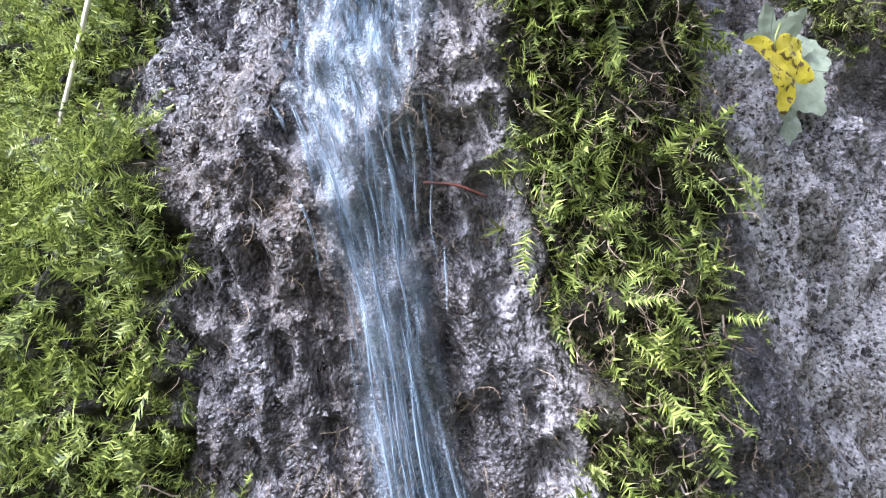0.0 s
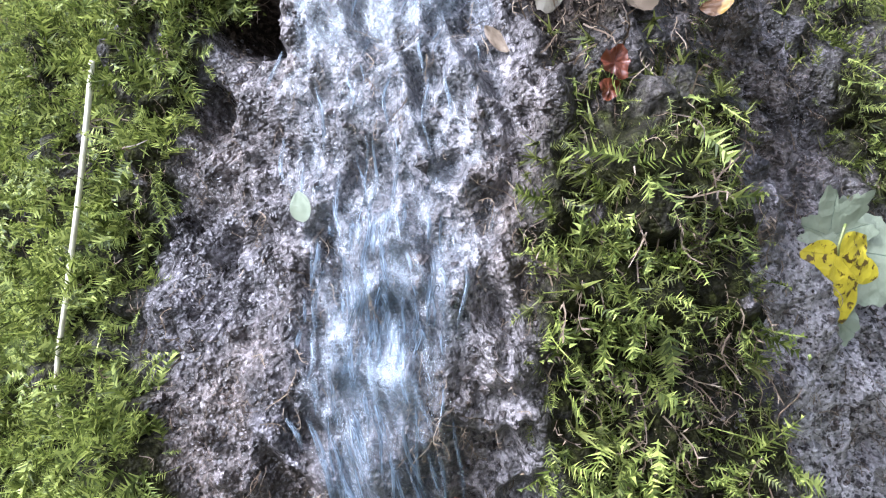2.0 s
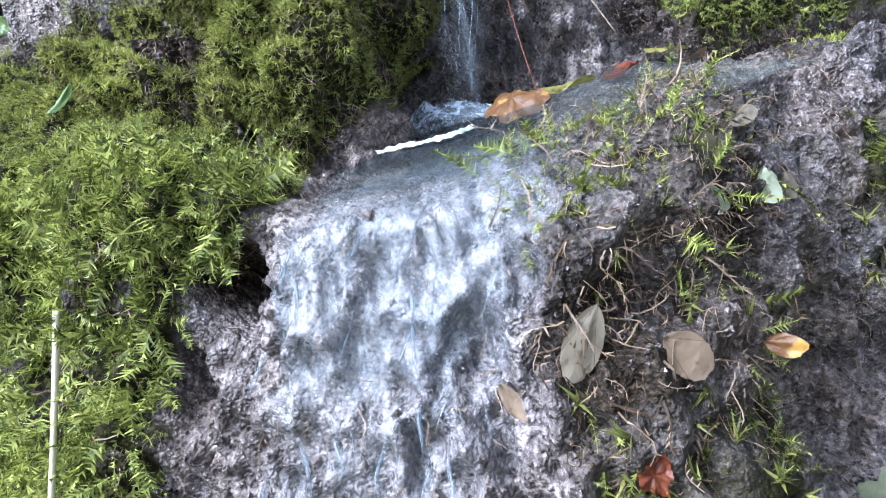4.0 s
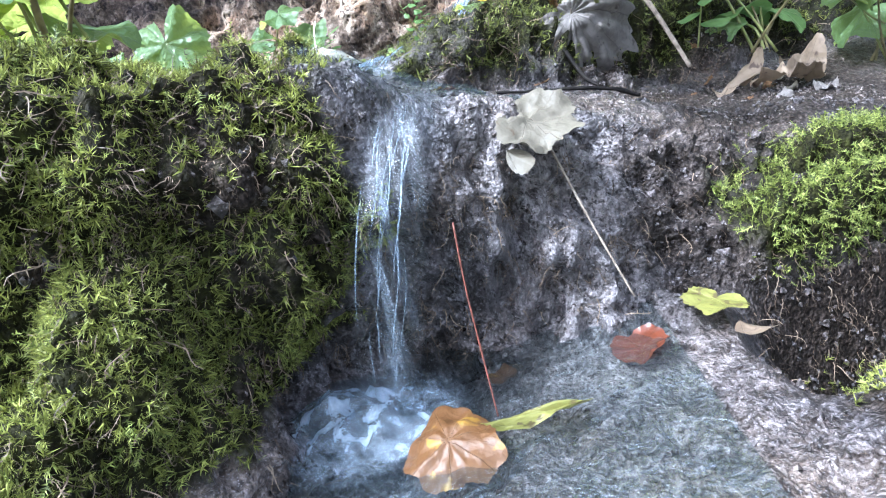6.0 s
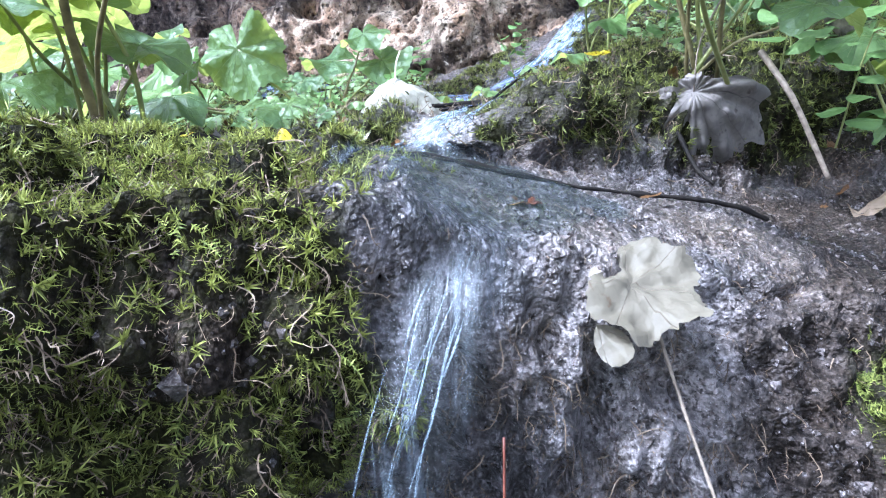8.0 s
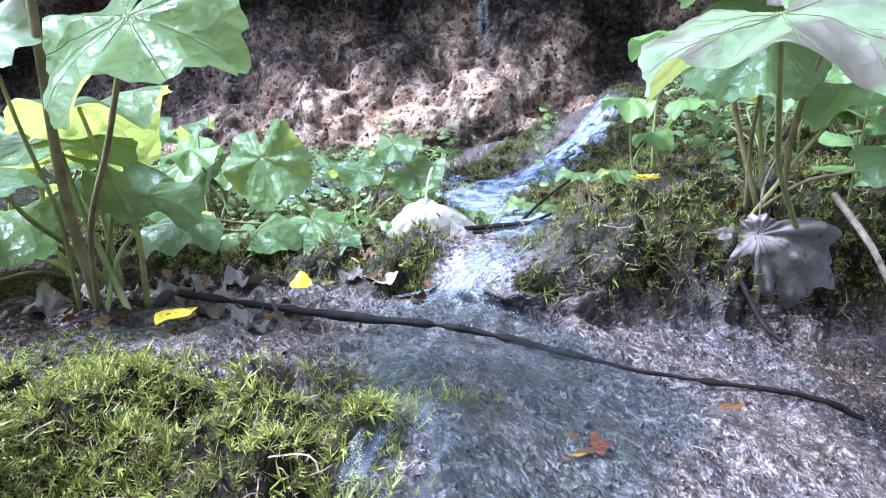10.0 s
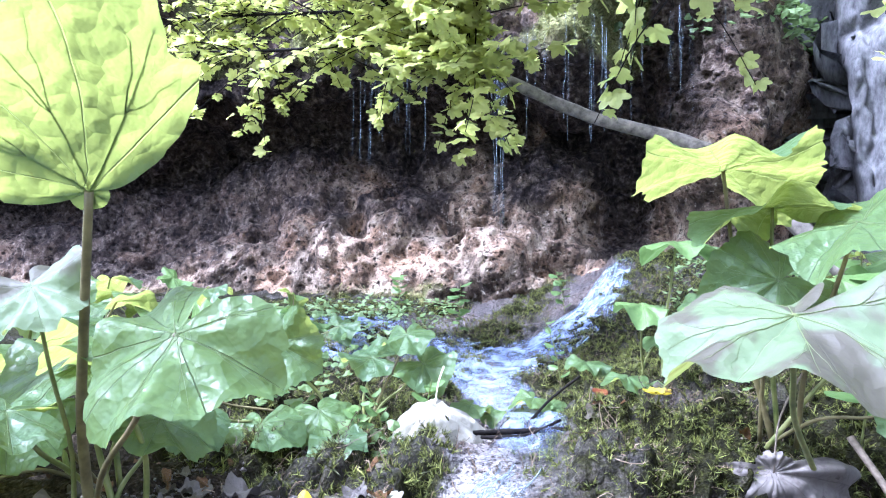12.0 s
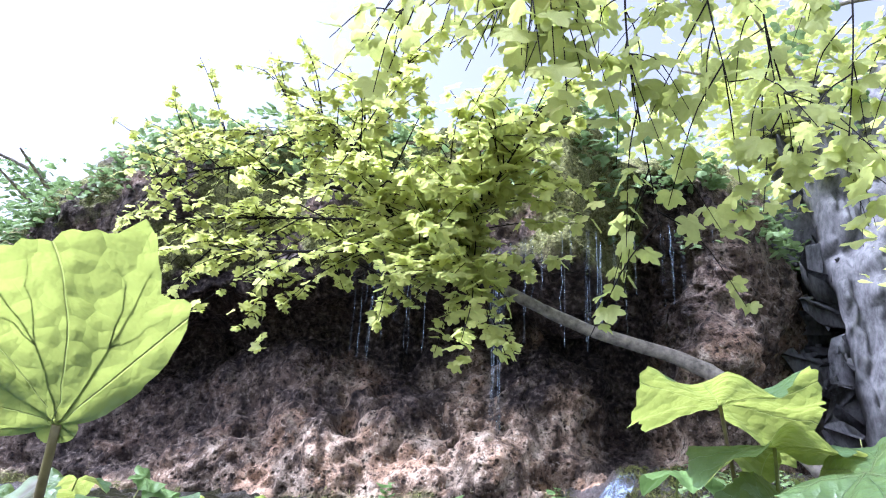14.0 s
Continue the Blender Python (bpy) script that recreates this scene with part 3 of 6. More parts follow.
def build_bank():
    rows, cols = BANK.shape[:2]
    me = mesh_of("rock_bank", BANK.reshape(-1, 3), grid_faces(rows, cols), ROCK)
    p = BANK.reshape(-1, 3)
    v = np.repeat(VS, cols)
    br, ol, de = moss_zones(p, v)
    # creases between moss clumps, darkened to paint the shade in them
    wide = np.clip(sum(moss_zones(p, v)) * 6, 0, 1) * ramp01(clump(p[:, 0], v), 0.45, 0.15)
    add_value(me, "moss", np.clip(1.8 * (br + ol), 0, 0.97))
    x = p[:, 0]
    soil_shade = np.maximum(np.clip(de * 1.1, 0, 0.9), 0.9 * wide)
    # inside of the small hole, its shade painted near black
    soil_shade = np.maximum(soil_shade, 0.97 * ramp01(1.5 - np.hypot((x + 0.215) / 0.034, (p[:, 2] - 0.592) / 0.036), 0, 0.6) * (v < 4.5))
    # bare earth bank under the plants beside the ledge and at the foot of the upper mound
    soil_shade = np.maximum(soil_shade, 0.95 * ramp01(-x, 0.25, 0.36) * ramp01(v, 5.7, 6.2) * (v < 9))
    soil_shade = np.maximum(soil_shade, 0.9 * ramp01(x, 0.30, 0.42) * ramp01(v, 7.05, 7.25) * ramp01(-v, -8.2, -7.8))
    # shaded hollow below the moss cushion, painted dark
    soil_shade = np.maximum(soil_shade, 0.9 * ramp01(x, 0.42, 0.50) * ramp01(v, 3.9, 4.2) * ramp01(-v, -5.15, -5.0))
    # earth-brown slab right of the ledge
    soil_shade = np.maximum(soil_shade, 0.8 * ramp01(x, 0.42, 0.52) * ramp01(v, 5.7, 5.9) * ramp01(-v, -7.1, -6.9))
    # black wet rock beside the cushion
    soil_shade = np.maximum(soil_shade, 0.75 * ramp01(x + 0.08 * (blotch(p, 0.08, 133) - 0.5), 0.34, 0.42) * ramp01(v, 4.8, 5.2) * ramp01(-v, -6.0, -5.7))
    pale = 0.9 * ramp01(x, 0.17, 0.24) * ramp01(-p[:, 2], -0.26, -0.12) * ramp01(-x, -0.62, -0.42) * (v < 3)
    pale = np.maximum(pale, 0.26 * ramp01(v, 2.0, 2.6) * ramp01(-v, -4.2, -3.9) * np.exp(-(((x - np.interp(v, [2.0, 3.0, 4.0], [-0.14, -0.08, 0.0])) / 0.15) ** 2)))
    pale = np.maximum(pale, 0.25 * ramp01(v, 5.1, 5.4) * ramp01(-v, -6.3, -5.9) * ramp01(x, 0.15, 0.21) * ramp01(-x, -0.40, -0.30))
    pale = np.maximum(pale, 0.32 * ramp01(x, -0.14, -0.09) * ramp01(-x, 0.03, 0.07) * (v < 2.2))
    pale = np.maximum(pale, 0.55 * ramp01(0.12 - np.abs(x - np.interp(v, [7, 8, 8.5, 9], [-0.01, 0.04, 0.03, -0.15])), 0, 0.05) * ramp01(v, 7.4, 7.7) * ramp01(-v, -9.2, -8.9))
    pale = np.maximum(pale, 0.2 * ramp01(x, 0.18, 0.26) * ramp01(-x, -0.42, -0.34) * ramp01(v, 4.6, 4.9) * ramp01(-v, -5.6, -5.3))
    pale = np.maximum(pale, 0.5 * ramp01(v, 8.9, 9.2) * ramp01(-v, -10.7, -10.4) * ramp01(0.22 - np.abs(x - np.interp(v, [9, 10, 11], [-0.5, -0.72, -0.5])), 0, 0.1))
    add_value(me, "pale", pale * (0.65 + 0.35 * blotch(p, 0.12, 130)))
    add_value(me, "soil_shade", soil_shade * ramp01(-np.abs(x) + 0.5 * (blotch(p, 0.5, 131) - 0.5), -1.5, -1.0))
    return tagged(new("ground", me), "wet grey-brown tufa rock bank with terraces and mossy flanks", "rock bank", kind="structure")


bank = build_bank()


def bank_face(x, z, v0=0.0, v1=5.0):
    """The terrace number at which the bank reaches height z at x."""
    vv = np.linspace(v0, v1, 400)
    p, n = surf(np.full(400, x), vv, 0.0, True)
    return float(vv[np.argmin(np.abs(p[:, 2] - z))])


def bank_depth(x, y, v0=0.0, v1=11.5):
    vv = np.linspace(v0, v1, 600)
    p, n = surf(np.full(600, x), vv)
    return float(vv[np.argmin(np.abs(p[:, 1] - y))])


# ---- the cliff ----
CLIFF_X = [-7, -4.7, -3.5, -2.4, -1.2, -0.5, 0.15, 0.36, 0.6, 1.0, 1.8, 4.0]
CLIFF_ROWS = [
    ([4.2, 4.5, 4.7, 4.8, 4.85, 4.9, 4.9, 4.9, 4.95, 5.0, 5.2, 5.4], [0.8] * 12),
    ([4.3, 4.6, 4.8, 4.85, 4.95, 5.0, 5.1, 5.3, 5.1, 5.1, 6.5, 7.0], [1.2, 1.2, 1.15, 1.1, 1.15, 1.2, 1.38, 1.45, 1.45, 1.4, 1.4, 1.4]),
    ([4.4, 4.8, 5.0, 5.0, 5.1, 5.15, 5.25, 6.4, 5.5, 5.2, 6.6, 7.0], [1.5, 1.45, 1.45, 1.5, 1.5, 1.55, 1.6, 1.6, 1.6, 1.6, 1.6, 1.6]),
    ([4.5, 5.2, 5.4, 5.3, 5.4, 5.3, 5.4, 6.4, 5.6, 5.2, 6.6, 7.0], [1.65, 1.7, 1.8, 2.0, 1.95, 1.95, 1.95, 1.95, 1.9, 1.95, 1.9, 1.9]),
    ([4.6, 5.3, 5.5, 5.7, 5.8, 5.8, 5.9, 6.3, 5.7, 5.2, 6.6, 7.0], [1.8, 1.85, 2.05, 2.35, 2.45, 2.45, 2.4, 2.3, 2.3, 2.3, 2.3, 2.3]),
    ([4.4, 4.7, 4.75, 4.75, 4.8, 4.85, 4.20, 6.3, 5.7, 5.2, 6.6, 7.0], [1.9, 1.95, 2.2, 2.52, 2.62, 2.62, 2.46, 2.75, 2.75, 2.6, 2.6, 2.6]),
    ([4.4, 4.6, 4.6, 4.65, 4.7, 4.75, 4.24, 6.0, 5.5, 5.05, 6.6, 7.0], [2.1, 2.4, 3.0, 3.1, 3.1, 3.05, 2.9, 2.95, 3.0, 2.95, 2.9, 3.0]),
    ([4.7, 4.9, 4.9, 4.9, 4.9, 4.95, 4.6, 5.1, 5.2, 5.3, 6.8, 7.2], [2.3, 2.85, 3.85, 3.85, 3.75, 3.75, 3.7, 3.6, 3.6, 3.6, 3.5, 3.4]),
    ([6.5, 6.5, 6.5, 6.5, 6.5, 6.5, 6.5, 6.5, 6.5, 6.5, 7.6, 8.0], [2.6, 3.1, 4.05, 4.1, 4.05, 4.0, 3.95, 3.9, 3.85, 3.8, 3.7, 3.7]),
    ([12.0] * 12, [2.8, 3.3, 4.1, 4.2, 4.2, 4.2, 4.1, 4.0, 4.0, 3.9, 3.9, 4.0]),
]


def build_cliff():
    xs = np.concatenate([np.arange(-7, -4.2, 0.08), np.arange(-4.2, 2.4, 0.024), np.arange(2.4, 4.01, 0.08)])
    ux = np.arange(-7.5, 4.5, 0.05)
    ker = np.exp(-0.5 * (np.arange(-6, 7) / 2.0) ** 2)
    ker /= ker.sum()

    def across(row):
        r = np.interp(ux, CLIFF_X, row)
        return np.interp(xs, ux, np.convolve(np.pad(r, 6, mode="edge"), ker, "valid"))

    ny, nz = np.array([across(r[0]) for r in CLIFF_ROWS]), np.array([across(r[1]) for r in CLIFF_ROWS])
    vs = np.linspace(0, 7, 190).tolist() + np.linspace(7.1, 9, 16).tolist()
    vs = np.array(vs)
    i = np.clip(np.floor(vs).astype(int), 0, 8)
    f = (vs - i)[:, None]

    def along(a):
        m = np.gradient(a, axis=0) * 0.8
        return a[i] * (2 * f**3 - 3 * f**2 + 1) + a[i + 1] * (3 * f**2 - 2 * f**3) + m[i] * (f**3 - 2 * f**2 + f) + m[i + 1] * (f**3 - f**2)

    g = np.stack([np.broadcast_to(xs, (len(vs), len(xs))), along(ny), along(nz)], -1)
    n = normals_of(g).reshape(-1, 3)
    p = g.reshape(-1, 3)
    tall = p * np.array([1, 1, 0.65])
    def blocks(a, size, seed, levels):
        h = fractal(a, size, 2, 0.5, seed) * levels
        k = np.floor(h)
        return (k + ramp01(h - k, 0.55, 1.0)) / levels

    push = 0.14 * fractal(p, 0.75, 2, 0.5, 5) + 0.10 * blocks(tall, 0.42, 8, 2.6) + 0.05 * blocks(tall, 0.15, 9, 3.0) + 0.030 * fractal(p, 0.075, 2, 0.55, 10) - 0.26 * np.clip(fractal(p * np.array([1, 1, 0.8]), 0.26, 2, 0.5, 14) - 0.38, 0, 0.6) - 0.12 * np.clip(fractal(p, 0.11, 2, 0.5, 15) - 0.42, 0, 0.5)
    q = p + n * push[:, None]
    vv = np.repeat(vs, len(xs))
    return xs, vs, q.reshape(g.shape), vv


CX, CV, CLIFF_G, CLIFF_VV = build_cliff()
CLIFF_N = normals_of(CLIFF_G)


def cliff_zones(p, v):
    x, z = p[:, 0], p[:, 2]
    b = blotch(p, 0.35, 61)
    # the overhang's shade in the recess, painted into the colour
    shade_tone = ramp01(v + 2.0 * (b - 0.5), 2.4, 3.7) * np.where(x < -1.0, 1 - 0.3 * ramp01(v, 5.2, 6.2), np.where(x > 0.3, 0.85 - 0.25 * ramp01(x, 0.75, 1.1), ramp01(-v, -6.2, -5.2)))
    # deep shade of the cave beside the moss column, also painted
    shade_tone = np.maximum(shade_tone, 0.95 * ramp01(0.24 - np.abs(x - np.interp(z, [1.4, 2.3, 2.7, 3.3], [0.36, 0.38, 0.62, 0.68])), 0, 0.10) * ramp01(v, 0.9, 1.3) * ramp01(-v, -7.2, -6.6))
    # darker tone over the left part of the face
    shade_tone = np.maximum(shade_tone, 0.75 * ramp01(-x - 1.7 + 0.5 * (v - 2.2) * 0.6, 0, 0.5) * ramp01(v + 1.2 * (b - 0.5), 0.9, 1.7))
    shade_tone = np.maximum(shade_tone, 0.85 * ramp01(-x, 1.9, 2.6) * ramp01(v + 0.8 * (b - 0.5), 1.5, 2.4) * ramp01(-v, -6.7, -6.1))
    moss = 0.9 * ramp01(-v, -1.25, -0.75) * ramp01(b, 0.2, 0.5)
    moss = np.maximum(moss, 0.85 * ramp01(v, 5.0, 5.5) * ramp01(b, 0.35, 0.6) * (x < 0.5))
    moss = np.maximum(moss, ramp01(v, 5.0, 5.4) * ramp01(0.36 - np.abs(x - 0.14), 0, 0.10) * 0.95)
    shade_tone = shade_tone * (1 - 0.9 * ramp01(v, 5.0, 5.4) * ramp01(0.36 - np.abs(x - 0.14), 0, 0.10))
    moss = np.maximum(moss, ramp01(v, 6.6, 7.0) * 0.8)
    return shade_tone, moss


def add_cliff():
    rows, cols = CLIFF_G.shape[:2]
    p = CLIFF_G.reshape(-1, 3)
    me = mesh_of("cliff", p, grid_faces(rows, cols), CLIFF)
    shade_tone, moss = cliff_zones(p, CLIFF_VV)
    add_value(me, "shade_tone", np.clip(shade_tone * 0.9, 0, 0.9))
    add_value(me, "moss", np.clip(moss, 0, 0.9))
    return tagged(new("cliff", me), "overhanging pinkish-brown tufa cliff with a dark shaded recess", "cliff", kind="structure")


cliff = add_cliff()


def build_outer_ground():
    """The wooded valley floor around the bank out to the horizon, with an unseen slope added to block sky."""
    r = np.concatenate([np.linspace(0, 12, 22), np.geomspace(14, 900, 22)])
    th = np.linspace(0, 2 * math.pi, 73)
    R, T = np.meshgrid(r, th, indexing="ij")
    x, y = R * np.cos(T), R * np.sin(T) + 2.0
    p = np.stack([x, y, np.zeros_like(x)], -1).reshape(-1, 3)
    z = -1.1 + 0.12 * fractal(p, 1.6, 3, 0.5, 70) + 0.004 * np.maximum(R.ravel() - 12, 0)
    # added slope behind the camera, out of view, cuts the frontal sky fill
    z = z + np.clip(-p[:, 1] - 3.5, 0, 22) * np.interp(np.abs(p[:, 0]), [0, 8, 30], [0.42, 0.40, 0.2])
    p[:, 2] = z
    me = mesh_of("valley", p, grid_faces(len(r), len(th)), SOIL)
    return tagged(new("valley_ground", me), "brown leaf-strewn forest floor of the gully with an added unseen slope", "ground", kind="structure")


SOIL = plain_material("forest floor", (0.018, 0.022, 0.010), (0.085, 0.085, 0.045), 9, 0.9, 0.6)
valley = build_outer_ground()


# ---- moss and strands ----
def frond_template(pairs, width, lean, sway, seed):
    """A feathery moss shoot one unit long, along +x: a bent stem with uneven paired leaflets."""
    rng = np.random.default_rng(seed)
    v, f = [], []
    n = 5
    for k in range(n):
        t = k / (n - 1)
        yc, zc = sway * t * t, lean * t * t
        w = 0.024 * (1 - 0.7 * t)
        v += [(t, yc - w, zc), (t, yc + w, zc + 0.012)]
    for k in range(n - 1):
        a = 2 * k
        f += [(a, a + 1, a + 3), (a, a + 3, a + 2)]
    for k in range(pairs):
        t = 0.08 + 0.90 * k / (pairs - 1)
        ln = width * (math.sin(math.pi * min(1, 0.2 + t * 0.8)) ** 0.6)
        yc, zc = sway * t * t, lean * t * t
        for s in (-1, 1):
            if rng.uniform() < 0.12:
                continue
            b = len(v)
            q = ln * rng.uniform(0.55, 1.25)
            tip = (t + q * rng.uniform(0.3, 0.95), yc + s * q, zc + rng.uniform(-0.45, 0.55) * width)
            v += [(t - 0.026, yc, zc), (t + 0.050, yc, zc + 0.012), tip]
            f.append((b, b + 1, b + 2))
    return np.array(v), np.array(f)


def tuft_template(blades, seed):
    """A small star of narrow moss leaves round a short upright stem."""
    rng = np.random.default_rng(seed)
    v, f = [], []
    for k in range(blades):
        a = rng.uniform(0, 2 * math.pi)
        el = rng.uniform(0.2, 1.3)
        d = np.array([math.cos(a) * math.cos(el), math.sin(a) * math.cos(el), math.sin(el)])
        s = np.array([-math.sin(a), math.cos(a), 0]) * 0.075
        o = np.array([0, 0, rng.uniform(0, 0.35)])
        b = len(v)
        ln = rng.uniform(0.6, 1.0)
        v += [o - s, o + s, o + d * ln]
        f.append((b, b + 1, b + 2))
    vv = np.array(v)
    return vv[:, [2, 0, 1]], np.array(f)


def strand_template(seed):
    """A bent dead moss strand with a few side hairs, along +x."""
    rng = np.random.default_rng(seed)
    n = 6
    t = np.linspace(0, 1, n)
    y = 0.22 * np.sin(t * rng.uniform(2, 5) + rng.uniform(0, 6))
    z = 0.20 * np.sin(t * rng.uniform(2, 5) + rng.uniform(0, 6))
    y, z = y - y[0], z - z[0]
    v, f = [], []
    for k in range(n):
        w = 0.022 * (1 - 0.6 * t[k])
        v += [(t[k], y[k] - w, z[k]), (t[k], y[k] + w, z[k] + w)]
    for k in range(n - 1):
        a = 2 * k
        f += [(a, a + 1, a + 3), (a, a + 3, a + 2)]
    for k in range(1, n - 1):
        b = len(v)
        s = rng.choice([-1, 1])
        v += [(t[k] - 0.03, y[k], z[k]), (t[k] + 0.03, y[k], z[k]), (t[k] + 0.12, y[k] + s * rng.uniform(0.1, 0.22), z[k] + rng.uniform(-0.05, 0.12))]
        f.append((b, b + 1, b + 2))
    return np.array(v), np.array(f)


def scatter(name, templates, pos, axis, side, size, material, label, category):
    """Copies of small templates joined into one mesh of kind stuff."""
    rng = np.random.default_rng(len(pos))
    which = rng.integers(0, len(templates), len(pos))
    verts, faces, base = [], [], 0
    x = axis / (np.linalg.norm(axis, axis=1)[:, None] + 1e-9)
    y = np.cross(side, x)
    y /= np.linalg.norm(y, axis=1)[:, None] + 1e-9
    z = np.cross(x, y)
    for k, (tv, tf) in enumerate(templates):
        sel = which == k
        m = int(sel.sum())
        if not m:
            continue
        s = size[sel][:, None, None]
        w = pos[sel][:, None, :] + s * (tv[None, :, 0:1] * x[sel][:, None, :] + tv[None, :, 1:2] * y[sel][:, None, :] + tv[None, :, 2:3] * z[sel][:, None, :])
        verts.append(w.reshape(-1, 3))
        faces.append((tf[None] + base + (np.arange(m) * len(tv))[:, None, None]).reshape(-1, 3))
        base += m * len(tv)
    me = mesh_of(name, np.concatenate(verts), np.concatenate(faces), material, smooth=False)
    return tagged(new(name, me), label, category, kind="stuff")


FRONDS = [frond_template(10, w, l, y, s) for s, (w, l, y) in enumerate(((0.26, -0.2, 0.15), (0.20, -0.45, -0.25), (0.30, 0.15, 0.3), (0.24, -0.1, -0.1), (0.18, -0.7, 0.35), (0.28, -0.3, -0.4), (0.22, 0.3, 0.1)))]
SPRIGS = [frond_template(6, w, l, y, 40 + s) for s, (w, l, y) in enumerate(((0.30, -0.2, 0.15), (0.24, -0.45, -0.25), (0.34, 0.2, 0.3), (0.28, -0.1, -0.3)))]
FEATHERS = [frond_template(15, w, l, y, 20 + s) for s, (w, l, y) in enumerate(((0.27, -0.25, 0.15), (0.22, -0.5, -0.25), (0.30, 0.1, 0.3), (0.25, -0.15, -0.15), (0.20, -0.7, 0.3)))]
TUFTS = [tuft_template(9, s) for s in range(4)]
STRANDS = [strand_template(s) for s in range(6)]


def sample_bank(n, x0, x1, v0, v1, seed):
    """Even random places on a stretch of the bank."""
    rng = np.random.default_rng(seed)
    x, v = rng.uniform(x0, x1, n * 3), rng.uniform(v0, v1, n * 3)
    p, nr = surf(x, v)
    p2, _ = surf(x, v + 0.02)
    speed = np.linalg.norm(p2 - p, axis=1)
    keep = rng.uniform(0, np.percentile(speed, 95), len(x)) < speed
    return p[keep][:n], nr[keep][:n], v[keep][:n], rng


def grow(name, n, box, kind, seed, templates, size, material, label, category, down=0.6, out=0.7, spread=0.5, lift=0.0, rise=0.5):
    p, nr, v, rng = sample_bank(n, *box, seed)
    w = moss_zones(p, v)[kind]
    keep = rng.uniform(0, 1, len(p)) < w
    p, nr = p[keep], nr[keep]
    m = len(p)
    steep = 1 - np.clip(nr[:, 2:3], 0, 1)
    axis = nr * out + np.array([0, 0, -1.0]) * down * steep + np.array([0, 0, rise]) * (1 - steep) + rng.normal(0, spread, (m, 3))
    dot = (axis * nr).sum(1, keepdims=True)
    axis += nr * np.maximum(0.12 - dot, 0)
    s = rng.uniform(size[0], size[1], m)
    return scatter(name, templates, p + nr * lift, axis, nr + rng.normal(0, 0.4, (m, 3)), s, material, label, category)


NEAR, MIDDLE, UP = (-0.95, 0.75, 0.15, 4.3), (-0.95, 0.9, 3.6, 7.0), (-1.6, 1.7, 6.9, 11.2)
grow("fern_moss", 62000, NEAR, 0, 1, FEATHERS, (0.016, 0.054), MOSS_BRIGHT, "bright yellow-green feathery fern moss hanging on wet rock", "moss")
grow("olive_moss", 52000, NEAR, 1, 2, FRONDS + TUFTS, (0.010, 0.028), MOSS_OLIVE, "short dark olive moss matted on the wet face", "moss")
grow("dead_moss", 30000, NEAR, 2, 3, STRANDS, (0.012, 0.045), MOSS_DEAD, "brown dead moss strands and rootlets on wet rock", "moss", 0.8, 0.35, 0.6)
grow("ledge_fern_moss", 70000, MIDDLE, 0, 4, FRONDS, (0.010, 0.024), MOSS_BRIGHT, "green feathery moss on the mound beside the small waterfall", "moss", 0.3)
grow("mound_moss", 260000, MIDDLE, 1, 5, TUFTS + SPRIGS, (0.006, 0.0145), MOSS_MOUND, "thick olive-green moss covering the rounded mound", "moss", 0.3)
grow("mound_dead_moss", 34000, MIDDLE, 2, 6, STRANDS, (0.006, 0.022), MOSS_DEAD, "tangled brown dead moss strands on the mound", "moss", 0.5, 0.2, 0.6, 0.003, -0.1)
grow("upper_moss", 150000, UP, 1, 7, TUFTS + SPRIGS, (0.009, 0.023), MOSS_OLIVE, "olive moss cushions on the upper mound by the stream", "moss", 0.2)
grow("upper_dead_moss", 16000, UP, 2, 8, STRANDS, (0.012, 0.04), MOSS_DEAD, "brown rootlets and dead moss on the upper mound", "moss", 0.5, 0.2, 0.6, 0.003, -0.1)


def debris():
    """Loose rootlets and fibres caught all over the bare wet face."""
    p, nr, v, rng = sample_bank(46000, -0.5, 0.75, 0.3, 7.1, 31)
    b = blotch(p, 0.06, 33)
    keep = (rng.uniform(0, 1, len(p)) < 0.10 + 0.5 * ramp01(b, 0.45, 0.75)) & (nr[:, 2] < 0.85)
    p, nr = p[keep], nr[keep]
    m = len(p)
    axis = np.array([0, 0, -1.0]) + nr * 0.25 + rng.normal(0, 0.45, (m, 3))
    scatter("rootlets", STRANDS, p + nr * 0.001, axis, nr, rng.uniform(0.008, 0.03, m), MOSS_DEAD, "fine brown rootlets and fibres stuck to wet tufa", "rootlets")


debris()


def bank_litter():
    """Fibres, twigs and stem bits strewn over the upper mounds and slopes."""
    p, nr, v, rng = sample_bank(16000, -0.8, 1.1, 7.0, 10.6, 41)
    keep = rng.uniform(0, 1, len(p)) < 0.15 + 0.7 * ramp01(blotch(p, 0.15, 43), 0.4, 0.7)
    p, nr = p[keep], nr[keep]
    m = len(p)
    axis = rng.normal(0, 1, (m, 3)) + nr * 0.2
    scatter("plant_fibres", STRANDS, p + nr * 0.003, axis, nr, rng.uniform(0.012, 0.05, m), MOSS_DEAD, "brown plant fibres and stem bits strewn over the bank", "fibres")


bank_litter()


